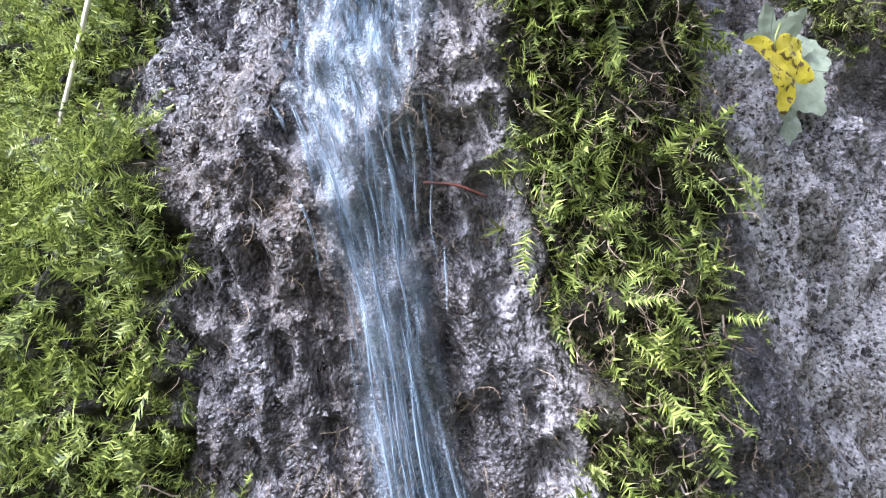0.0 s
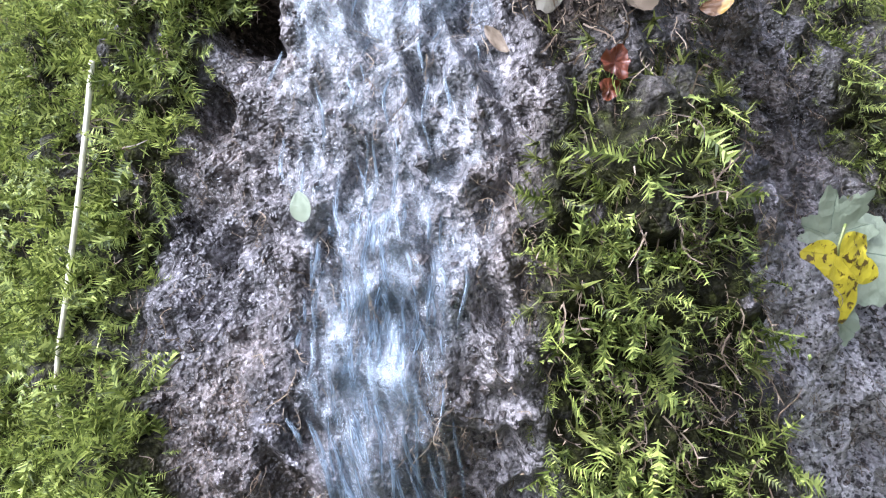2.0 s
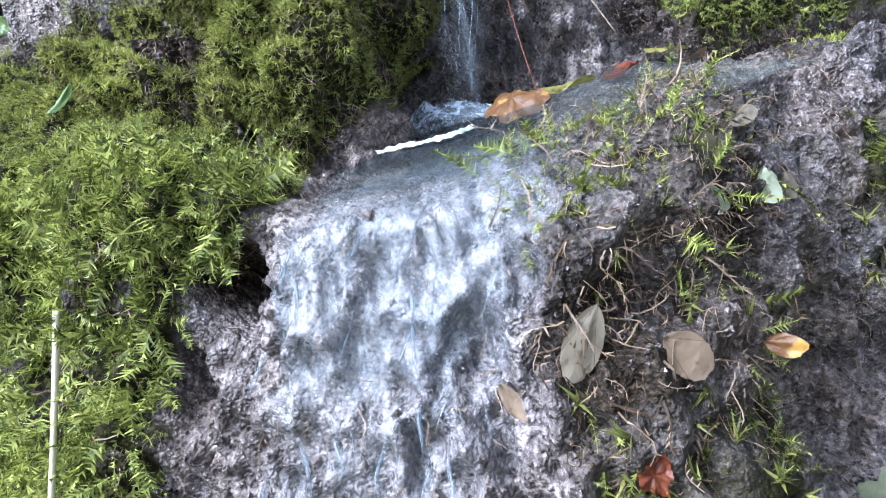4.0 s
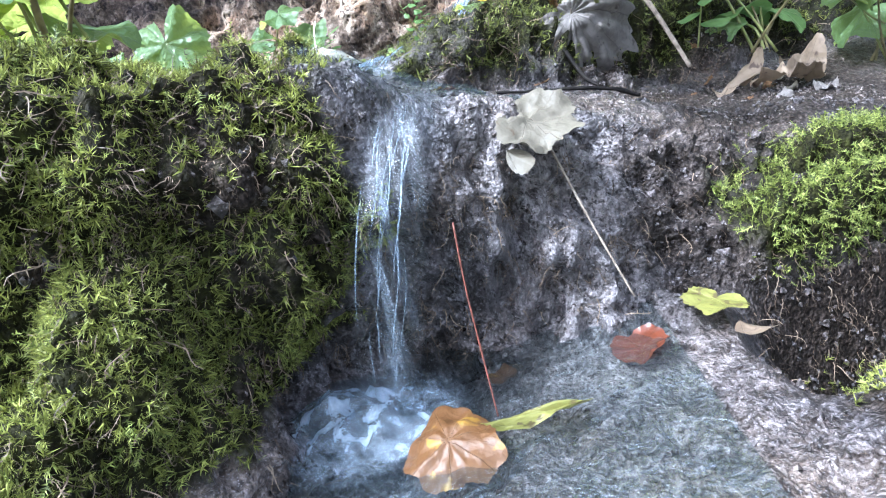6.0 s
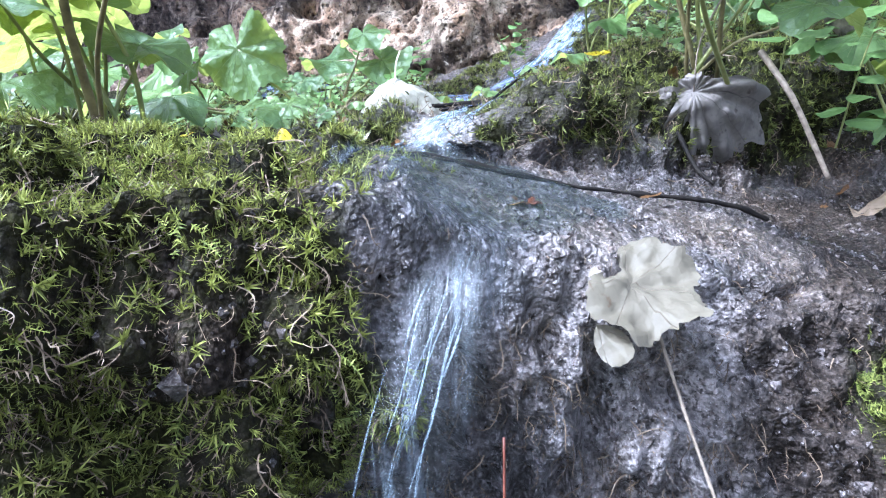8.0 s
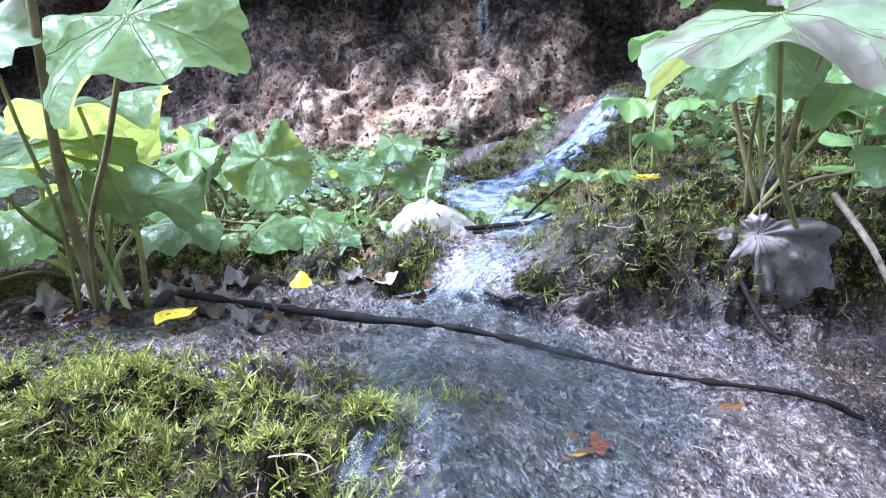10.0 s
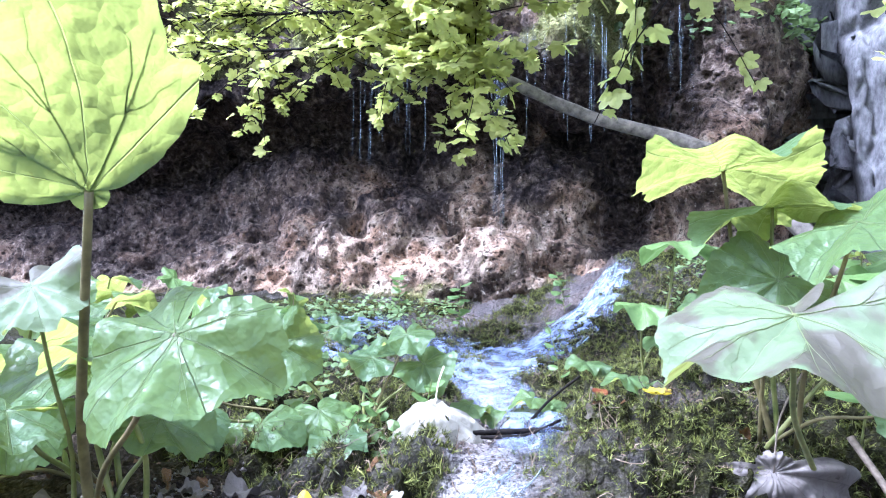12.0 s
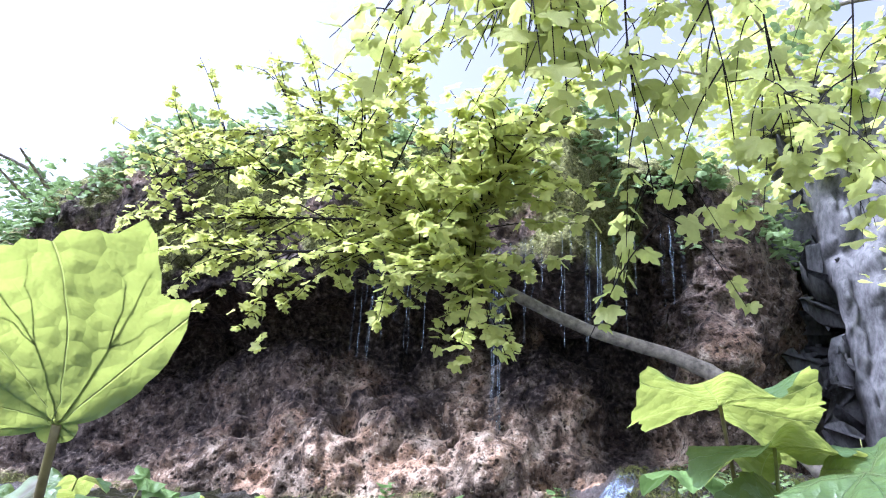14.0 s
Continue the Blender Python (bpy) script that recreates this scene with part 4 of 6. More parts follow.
def crumbs():
    """Crumbly lime grains standing out of the bare face."""
    rng = np.random.default_rng(77)
    tv = np.array([(1, 0, 0), (-1, 0, 0), (0, 1, 0), (0, -1, 0), (0, 0, 1), (0, 0, -1)], float)
    tf = np.array([(a, b, c) if (a < 1) ^ (b < 3) ^ (c < 5) else (b, a, c) for a in (0, 1) for b in (2, 3) for c in (4, 5)])
    temps = [((tv * (1 + 0.35 * lattice(tv * 1.7 + s, s))[:, None]), tf) for s in range(4)]
    p, nr, v, rng = sample_bank(56000, -0.50, 0.95, 0.3, 9.0, 78)
    br, ol, de = moss_zones(p, v)
    keep = (br + ol < 0.3) & (blotch(p, 0.05, 80) > 0.40)
    p, nr = p[keep], nr[keep]
    m = len(p)
    scatter("tufa_grains", temps, p, nr + rng.normal(0, 0.6, (m, 3)), rng.normal(0, 1, (m, 3)), rng.gamma(2.0, 0.0010, m) + 0.0009, ROCK, "crumbly pale lime grains on the wet rock", "grains")


crumbs()


# ---- water ----
def flow_sheet(name, xc, hw, v0, v1, nv, nu, lift, material, label, across=1.0, hug=0.35):
    """A sheet of water that lies on the bank along a course xc(v) with half width hw(v)."""
    v = np.linspace(v0, v1, nv)
    u = np.linspace(-1, 1, nu)
    V, U = np.meshgrid(v, u, indexing="ij")
    cx, cw = np.interp(v, *xc), np.interp(v, *hw)
    X = cx[:, None] + U * cw[:, None]
    p, n = surf(X.ravel(), V.ravel())
    p0, n0 = surf(X.ravel(), V.ravel(), 0.008, True)
    p, n = hug * p + (1 - hug) * p0, n0
    edge = 1 - np.abs(U.ravel())
    q = p + n * (lift * np.minimum(1, edge * 3 - 0.35) + 0.004 * fractal(np.stack([X.ravel() * 70, V.ravel() * 5, V.ravel() * 0], 1), 1.0, 2, 0.5, 90))[:, None]
    # smooth along the flow, so that the sheet bridges the small hollows
    q = q.reshape(nv, nu, 3)
    for _ in range(10):
        q[1:-1] = 0.5 * q[1:-1] + 0.25 * (q[:-2] + q[2:])
    q = q.reshape(-1, 3)
    length = np.concatenate([[0], np.cumsum(np.linalg.norm(np.diff(q.reshape(nv, nu, 3)[:, nu // 2], axis=0), axis=1))])
    uv = np.stack([X.ravel() * across, np.repeat(length, nu)], 1)
    me = mesh_of(name, q, grid_faces(nv, nu), material, uv)
    ends = np.clip(np.minimum(V - v0, v1 - V) / 0.35, 0, 1).ravel()
    add_value(me, "body", np.clip(edge * 1.6, 0, 1) * ends)
    return tagged(new(name, me), label, "water", kind="structure")


def flow_strands(name, n, xc, hw, v0, v1, lift, width, material, label, seed, span=(0.25, 0.6)):
    """Separate white strands of running water, each a low ridge that follows the bank."""
    rng = np.random.default_rng(seed)
    verts, faces, uvs, body, base = [], [], [], [], 0
    for k in range(n):
        a = rng.uniform(v0, v1)
        b = min(v1, a + rng.uniform(*span))
        v = np.linspace(a, b, 14)
        off = np.clip(rng.normal(0, 0.45), -0.95, 0.95)
        x = np.interp(v, *xc) + off * np.interp(v, *hw) + 0.003 * np.sin(v * rng.uniform(10, 25) + k)
        p, nr = surf(x, v, 0.008, True)
        t = np.linspace(0, 1, 14)
        w = width * rng.uniform(0.5, 1.5) * np.sin(math.pi * np.clip(t, 0.03, 0.97)) ** 0.6
        h = lift * rng.uniform(0.7, 1.4)
        side = np.array([1.0, 0, 0])
        cols = [p - side * w[:, None] + nr * h * 0.6, p + nr * (h + w[:, None] * 0.7), p + side * w[:, None] + nr * h * 0.6]
        verts.append(np.stack(cols, 1).reshape(-1, 3))
        faces.append(grid_faces(14, 3) + base)
        uvs.append(np.stack([np.tile([0, 0.5, 1.0], 14) + k * 1.7, np.repeat(t * 0.1 * (b - a) * 10, 3)], 1))
        body.append(np.repeat(np.sin(math.pi * t), 3))
        base += 42
    me = mesh_of(name, np.concatenate(verts), np.concatenate(faces), material, np.concatenate(uvs))
    add_value(me, "body", np.concatenate(body))
    return tagged(new(name, me), label, "water", kind="structure")


LOW_X = ([0.2, 1.0, 1.6, 2.0, 3.0, 3.6, 4.0, 4.6, 5.0], [-0.29, -0.205, -0.18, -0.150, -0.095, -0.05, 0.0, 0.05, 0.08])
LOW_W = ([0.2, 1.0, 1.6, 2.0, 2.4, 3.0, 3.6, 4.0, 4.6, 5.0], [0.06, 0.045, 0.07, 0.10, 0.11, 0.12, 0.13, 0.13, 0.10, 0.06])
CORE_W = ([0.2, 0.75, 0.85, 1.0, 1.6, 2.0, 2.4, 3.0, 4.0], [0.09, 0.062, 0.052, 0.058, 0.082, 0.080, 0.060, 0.04, 0.04])
flow_sheet("lower_cascade", LOW_X, LOW_W, 0.2, 5.0, 420, 110, 0.005, WATER_VEIL, "bluish-white water running down the lower rock face", 1.0, 0.95)
flow_sheet("lower_cascade_core", LOW_X, CORE_W, 0.2, 2.42, 300, 90, 0.016, WATER_FALL, "foaming bluish-white core of the lower fall", 1.0, 0.55)
flow_strands("lower_cascade_strands", 170, LOW_X, CORE_W, 0.25, 2.35, 0.012, 0.0016, WATER_STRAND, "white strands of fast water in the lower fall", 5, (0.10, 0.34))
flow_strands("upper_face_strands", 40, LOW_X, LOW_W, 2.2, 3.9, 0.006, 0.0013, WATER_STRAND, "white trickles spreading below the pool lip", 6, (0.15, 0.35))
flow_sheet("lip_sheet", LOW_X, ([3.0, 3.6, 4.0, 4.8], [0.10, 0.14, 0.14, 0.11]), 3.1, 4.8, 160, 80, 0.008, WATER_LIP, "glistening bluish water sliding over the pool lip", 1.0, 0.4)
HIGH_X = ([6.0, 6.3, 6.5, 7.0, 7.5, 8.0, 8.5, 9.0, 9.5, 10.0, 10.5, 11.0], [0.14, 0.15, 0.11, 0.0, -0.01, 0.04, 0.03, -0.20, -0.22, -0.15, 0.16, 0.30])
HIGH_W = ([6.0, 6.3, 6.5, 7.0, 7.4, 8.0, 8.5, 9.0, 9.5, 10.0, 10.5, 11.0], [0.045, 0.10, 0.21, 0.14, 0.045, 0.05, 0.09, 0.19, 0.24, 0.25, 0.16, 0.08])
flow_sheet("upper_stream", HIGH_X, HIGH_W, 5.95, 7.3, 120, 90, 0.008, LEDGE, "thin rippling water over the upper ledge", 1.0, 0.7)
flow_sheet("ledge_rivulet", ([5.98, 6.1, 6.25, 6.5, 6.8], [0.13, 0.095, 0.055, 0.005, -0.02]), ([5.98, 6.15, 6.4, 6.8], [0.045, 0.040, 0.035, 0.05]), 5.98, 6.8, 80, 40, 0.010, WATER_CURTAIN, "bluish rivulet crossing the ledge towards the fall", 1.0, 0.6)
flow_sheet("little_fall", HIGH_X, HIGH_W, 7.1, 8.2, 60, 30, 0.008, WATER_FALL, "small white fall between moss cushions")
flow_strands("little_fall_strands", 26, HIGH_X, HIGH_W, 7.1, 8.1, 0.008, 0.0016, WATER_STRAND, "white strands of the small upper fall", 7, (0.2, 0.5))
flow_sheet("far_cascade", HIGH_X, HIGH_W, 8.1, 11.0, 150, 40, 0.016, WATER_SLIDE, "bluish water sliding down the far rock slope", 0.3, 0.5)
flow_strands("far_cascade_strands", 90, HIGH_X, HIGH_W, 9.0, 10.95, 0.012, 0.004, WATER_STRAND, "white strands on the far sliding cascade", 8, (0.1, 0.3))
SIDE_X = ([8.8, 9.4, 10.0, 10.5], [-0.70, -0.85, -0.95, -0.85])
SIDE_W = ([8.8, 9.4, 10.0, 10.5], [0.12, 0.24, 0.30, 0.16])
flow_sheet("middle_cascade", ([9.2, 9.7, 10.2], [-0.36, -0.44, -0.42]), ([9.2, 9.7, 10.2], [0.10, 0.20, 0.12]), 9.2, 10.2, 70, 40, 0.016, WATER_SLIDE, "thin bluish water film between the two far cascades", 0.3, 0.6)
# carries the wet rock's bluish sky sheen as painted colour
flow_sheet("side_cascade", SIDE_X, SIDE_W, 8.8, 10.5, 90, 50, 0.016, WATER_SLIDE, "thin bluish water film over a smooth far rock", 0.3, 0.6)


def pool_surface():
    """The shallow pool on the lower ledge."""
    xs, ys = np.linspace(-0.12, 0.36, 90), np.linspace(0.66, 1.27, 90)
    X, Y = np.meshgrid(xs, ys)
    p = np.stack([X, Y, np.zeros_like(X)], -1).reshape(-1, 3)
    p[:, 2] = 0.633 + 0.0022 * fractal(p, 0.035, 3, 0.5, 44) + 0.02 * np.clip(0.70 - p[:, 1], -0.3, 0) * 0
    p[:, 2] -= 0.35 * np.clip(0.66 - p[:, 1], 0, 1)
    me = mesh_of("pool", p, grid_faces(90, 90), POOL)
    add_value(me, "body", np.ones(len(p)))
    return tagged(new("pool_water", me), "clear shallow pool water on the rock ledge", "water", kind="structure")


pool_surface()


def waterfall():
    """The free fall from the upper ledge into the pool: a broken clear curtain with white strands."""
    root = thing("waterfall", "small clear waterfall dropping from the ledge into the pool", "waterfall", kind="structure", at=(0.05, 1.14, 0.634))
    rng = np.random.default_rng(12)
    nv, nu = 70, 30
    t = np.linspace(0, 1, nv)
    U = np.linspace(-1, 1, nu)
    y = 1.185 - 0.105 * np.clip(t * 2.5, 0, 1) ** 0.6
    z = 0.940 - 0.305 * t ** 1.25
    half = 0.048 - 0.012 * t
    X = 0.146 - 0.088 * t[:, None] + U[None] * half[:, None]
    p = np.stack([X, np.broadcast_to(y[:, None], X.shape) - 0.012 * (1 - U[None] ** 2), np.broadcast_to(z[:, None], X.shape)], -1).reshape(-1, 3)
    p[:, 1] += 0.006 * fractal(np.stack([p[:, 0] * 60, p[:, 2] * 5, p[:, 2] * 0], 1), 1, 2, 0.5, 14)
    uv = np.stack([p[:, 0], p[:, 2]], 1)
    me = mesh_of("curtain", p, grid_faces(nv, nu), WATER_CURTAIN, uv)
    add_value(me, "body", np.tile(np.clip(1.3 * (1 - np.abs(U)), 0, 1), nv) * np.repeat((0.30 + 0.60 * ramp01(t, 0.2, 0.55)) * ramp01(t, -0.1, 0.15), nu))
    inv = Matrix.Translation(-Vector(root.location))
    me.transform(inv)
    part("curtain", me, root)
    for k in range(20):
        a, b = sorted(rng.uniform(0, 1, 2))
        b = min(max(b, a + 0.12), a + 0.4)
        tt = np.linspace(a, min(b, 1), 10)
        u = np.clip(rng.normal(0, 0.5), -1, 1)
        q = np.stack([0.146 - 0.088 * tt + u * (0.040 - 0.010 * tt) + 0.0022 * np.sin(tt * rng.uniform(9, 22) + k), 1.175 - 0.105 * np.clip(tt * 2.5, 0, 1) ** 0.6 - 0.010 * rng.uniform(0, 1), 0.940 - 0.305 * tt ** 1.25], 1)
        v, f = tube(q, 0.0007 * rng.uniform(0.4, 1.5) * np.sin(math.pi * np.clip(np.linspace(0, 1, 10), 0.08, 0.92)), 5)
        sm = poly_mesh("strand", v, f, WATER_STRAND)
        add_value(sm, "body", np.full(len(v), 0.9))
        sm.transform(inv)
        part("strand", sm, root)
    return root


waterfall()


def splash():
    """White churned water where the fall meets the pool."""
    rng = np.random.default_rng(15)
    nr_, nt = 16, 40
    r, th = np.linspace(0, 1, nr_), np.linspace(0, 2 * math.pi, nt)
    R, T = np.meshgrid(r, th, indexing="ij")
    x, y = 0.025 + 0.120 * R * np.cos(T), 1.09 + 0.110 * R * np.sin(T)
    p = np.stack([x, y, np.zeros_like(x)], -1).reshape(-1, 3)
    p[:, 2] = 0.637 + 0.034 * np.exp(-(R.ravel() * 2.2) ** 2) + 0.022 * fractal(p, 0.028, 3, 0.6, 16) * (1 - R.ravel())
    me = mesh_of("splash", p, grid_faces(nr_, nt), WATER_CHURN, p[:, :2])
    add_value(me, "body", np.clip(1.6 - R.ravel() * 1.6, 0, 1))
    tagged(new("splash_water", me), "churned white water at the foot of the waterfall", "water", kind="structure")


splash()


def foam_line():
    """The bright line of foam that gathers along the mossy foot of the pool."""
    c = curve_points([(-0.135, 0.945), (-0.085, 0.925), (-0.02, 0.885), (0.03, 0.865), (0.055, 0.90)], 70)
    t = np.linspace(0, 1, 70)
    d = np.gradient(c, axis=0)
    side = np.stack([-d[:, 1], d[:, 0]], 1) / np.linalg.norm(d, axis=1)[:, None]
    u = np.linspace(-1, 1, 7)
    w = 0.0075 * np.sin(math.pi * np.clip(t, 0.03, 0.9)) ** 0.5 * (1 + 0.6 * np.sin(t * 43) * np.sin(t * 17))
    xy = c[:, None, :] + side[:, None, :] * (w[:, None] * u[None])[..., None]
    p = np.concatenate([xy, np.broadcast_to(0.637 + 0.004 * (1 - u**2), (70, 7))[..., None]], -1).reshape(-1, 3)
    p[:, 2] += 0.0022 * fractal(p, 0.008, 2, 0.5, 18)
    tagged(new("foam", mesh_of("foam", p, grid_faces(70, 7), FOAM)), "thin line of white foam floating along the pool edge", "foam")


foam_line()


def drips():
    """Thin falling threads of water from the overhang."""
    rng = np.random.default_rng(19)
    groups = [(-0.43, 4.66, 2.66, 1.45, 14, 0.025), (-1.15, 4.70, 2.6, 2.0, 26, 0.16), (0.15, 4.30, 2.62, 2.0, 26, 0.20), (-0.30, 4.6, 2.65, 2.3, 10, 0.12), (0.62, 4.9, 2.9, 2.2, 10, 0.05)]
    for x0, y0, z0, z1, n, spread in groups:
        root = thing("drip_curtain", "thin white threads of water dripping from the overhang", "dripping water", "drips", at=(x0, y0, z1))
        for k in range(n):
            x = x0 + rng.normal(0, spread)
            top = z0 + rng.uniform(-0.05, 0.08)
            a = top
            b = max(z1, a - rng.uniform(0.1, 0.9) * (z0 - z1) * 1.3)
            zz = np.linspace(a, b, 8)
            q = np.stack([np.full(8, x) + rng.normal(0, 0.003, 8), np.full(8, y0 + rng.normal(0, 0.06)), zz], 1)
            v, f = tube(q, 0.0011 * rng.uniform(0.4, 1.4), 4)
            me = poly_mesh("thread", v, f, WATER_STRAND)
            add_value(me, "body", np.full(len(v), 0.8))
            me.transform(Matrix.Translation((-x0, -y0, -z1)))
            part("thread", me, root)


drips()


# ---- leaves ----
def outline(kind, th):
    """The radius of a leaf's edge round its stalk joint at angles th from its tip."""
    a = np.abs(th)
    if kind == "butterbur":
        r = (1.0 - 0.22 * (a / math.pi) ** 2) * (1 - 0.92 * np.exp(-(((math.pi - a) / 0.30) ** 2)))
        r *= 1 + 0.055 * (np.abs(np.sin(4.5 * a)) - 0.6) + 0.030 * np.sin(9 * a + 0.6)
        return r * (1 + 0.035 * np.abs(2 * ((a * 5.2) % 1) - 1))
    if kind == "fan":
        r = np.interp(np.degrees(th), [-60, -45, -35, -28, -17, -10, -5, 0, 6, 12, 25, 40, 53, 67, 85, 105, 125, 140], [0.08, 0.24, 0.42, 0.58, 0.80, 0.76, 0.86, 1.0, 0.87, 0.84, 0.73, 0.70, 0.61, 0.71, 0.60, 0.55, 0.36, 0.10])
        return r * (1 + 0.035 * np.abs(2 * ((th * 7.3 + 50) % 1) - 1))
    if kind == "skirt":
        return (0.22 + 0.78 * (1 - ramp01(a, 1.55, 2.1))) * (1 + 0.07 * np.sin(11 * th + 0.4) + 0.04 * np.sin(23 * th))
    if kind == "maple":
        deg = np.degrees(a)
        r = np.interp(deg, [0, 9, 17, 27, 36, 48, 58, 72, 82, 100, 112, 140, 165, 180], [1.0, 0.80, 0.76, 0.50, 0.74, 0.90, 0.72, 0.42, 0.50, 0.60, 0.46, 0.32, 0.20, 0.06])
        return r * (1 + 0.035 * np.sin(a * 31))
    if kind == "broad_maple":
        r = np.interp(np.degrees(a), [0, 12, 24, 34, 46, 58, 72, 84, 100, 116, 140, 165, 180], [1.0, 0.86, 0.78, 0.70, 0.84, 0.92, 0.80, 0.68, 0.74, 0.70, 0.55, 0.36, 0.12])
        return r * (1 + 0.035 * np.sin(a * 31))
    if kind == "field_maple":
        r = np.interp(np.degrees(a), [0, 12, 22, 32, 44, 54, 66, 80, 94, 106, 122, 150, 180], [1.0, 0.88, 0.80, 0.58, 0.82, 0.95, 0.84, 0.56, 0.66, 0.64, 0.50, 0.34, 0.10])
        return r
    if kind == "oval":
        return np.where(a < math.pi / 2, np.maximum(np.cos(a), 0.02) ** 2.4, 0.02) * (1 + 0.02 * np.sin(a * 40))
    return np.full_like(a, 1.0) * (1 + 0.10 * np.sin(3 * th + 1) + 0.07 * np.sin(5 * th) + 0.04 * np.sin(11 * th))


def blade(kind, size, material, cup=0.0, wave=0.06, fold=0.0, seed=0, rings=8, seg=84, crumple=0.0, ribs=9, holes=0, pleat=0.0):
    """A leaf blade with its stalk joint at the origin, tip along +y and upper side +z."""
    rng = np.random.default_rng(seed + 100)
    th = np.linspace(-math.pi, math.pi, seg, endpoint=False)
    edge = outline(kind, th) * (1 + 0.012 * rng.normal(0, 1, seg)) * (1 + 0.035 * np.sin(2 * th + seed) + 0.03 * np.sin(3 * th + 2.0 * seed))
    rr = np.linspace(0, 1, rings + 1)[1:] ** 0.85
    R = rr[:, None] * edge[None, :]
    x, y = R * np.sin(th)[None], R * np.cos(th)[None]
    ph = rng.uniform(0, 6, 3)
    z = cup * R**2 + wave * R**2 * np.sin(3 * th + ph[0])[None] + 0.5 * wave * R**1.5 * np.sin(7 * th + ph[1])[None]
    z += 0.7 * wave * R**1.6 * np.sin(2 * th + ph[2])[None]
    z -= fold * np.abs(x)
    z += 0.012 * np.cos(th * ribs)[None] * np.sqrt(R) * np.minimum(R * 3, 1)
    z += pleat * np.abs(np.sin(th * ribs * 0.5 + 0.7 * np.sin(3 * th)))[None] * R
    p = np.stack([x, y, z], -1).reshape(-1, 3)
    if crumple:
        p[:, 2] += crumple * fractal(p + seed, 0.35, 3, 0.6, seed)
        p[:, :2] *= 1 + 0.5 * crumple * fractal(p + seed * 2, 0.5, 2, 0.5, seed + 5)[:, None]
    else:
        p[:, 2] += 0.025 * fractal(p + seed, 0.25, 2, 0.5, seed)
    v = np.concatenate([[[0, 0, 0]], p]) * size
    f = [(0, 1 + k, 1 + (k + 1) % seg, 0) for k in range(seg)]
    gone = {(int(rng.integers(1, rings - 2)), int(rng.integers(0, seg))) for _ in range(holes)}
    for i in range(rings - 1):
        for k in range(seg):
            if (i, k) in gone or (i, (k - 1) % seg) in gone:
                continue
            k2 = (k + 1) % seg
            f.append((1 + i * seg + k, 1 + (i + 1) * seg + k, 1 + (i + 1) * seg + k2, 1 + i * seg + k2))
    me = poly_mesh("blade", v, f, material)
    uv = np.concatenate([[[0.5, 0]], np.stack([np.broadcast_to(th / (2 * math.pi) + 0.5, R.shape), np.broadcast_to(rr[:, None], R.shape)], -1).reshape(-1, 2)])
    idx = np.empty(len(me.loops), np.int32)
    me.loops.foreach_get("vertex_index", idx)
    me.uv_layers.new(name="UVMap").data.foreach_set("uv", uv[idx].astype(np.float32).ravel())
    return me


def frame_of(at, tip, up):
    """A pose at a place, y along the tip direction and z towards up."""
    t = Vector(tip).normalized()
    n = Vector(up)
    n = (n - t * n.dot(t)).normalized()
    s = t.cross(n)
    return Matrix(((s.x, t.x, n.x, at[0]), (s.y, t.y, n.y, at[1]), (s.z, t.z, n.z, at[2]), (0, 0, 0, 1)))


def fallen_leaf(label, me, m, stalk=None, stalk_mat=None, category="fallen leaf"):
    """A loose leaf: its blade, and a stalk where one shows."""
    root = thing("fallen_leaf", label, category)
    root.matrix_world = m
    part("blade", me, root)
    if stalk is not None:
        v, f = tube(curve_points(stalk, 9), np.linspace(0.0012, 0.0018, 9), 6)
        part("stalk", poly_mesh("stalk", v, f, stalk_mat or TWIG), root)
    return root


def on_face(x, z, tip, lift=0.008, v0=0.3, v1=4.6):
    """A pose flat against the lower face."""
    v = bank_face(x, z, v0, v1)
    p, n = surf(x, v, 0.006, True)
    n = n[0] * 0.6 + np.array([0, -0.7, 0.1])
    n /= np.linalg.norm(n)
    return frame_of(p[0] + n * lift, (tip[0], -0.05, tip[1]), n)


def on_ledge(x, y, tip, lift=0.006, tilt=(0, 0), v0=3.8, v1=9.5):
    """A pose lying on a ledge."""
    v = bank_depth(x, y, v0, v1)
    p, n = surf(x, v)
    up = n[0] * 0.5 + np.array([tilt[0], tilt[1], 0.8])
    return frame_of(p[0] + np.array([0, 0, lift]), (tip[0], tip[1], 0), up)


fallen_leaf("pale grey-green maple leaf stuck to the wet rock", blade("broad_maple", 0.098, PALE, 0.05, 0.05, seed=2, ribs=5), on_face(0.350, 0.150, (0.45, -0.85), 0.010))
fallen_leaf("pale grey-green leaf under the yellow one", blade("rag", 0.024, PALE, 0.05, 0.05, seed=3, ribs=5), on_face(0.328, 0.066, (0.0, -1), 0.012))
fallen_leaf("pale maple leaf half hidden behind the yellow one", blade("maple", 0.070, PALE, 0.1, 0.05, seed=4, ribs=5), on_face(0.352, 0.165, (0.75, 0.55), 0.012))
fallen_leaf("bright yellow maple leaf with brown spots on wet rock", blade("field_maple", 0.086, YELLOW, -0.06, 0.04, seed=1, ribs=5), on_face(0.308, 0.150, (-0.12, -1), 0.034) @ Matrix.Diagonal((0.95, 0.86, 1.0, 1.0)), [(0, 0, 0), (0.004, -0.016, 0.006), (-0.010, -0.040, 0.006)], STALK)
fallen_leaf("tan oval leaf stuck to the wet face", blade("oval", 0.056, TAN, 0.06, 0.04, seed=5, ribs=5), on_face(0.086, 0.528, (-0.55, -0.85), 0.008) @ Matrix.Diagonal((0.72, 1.12, 1.0, 1.0)))
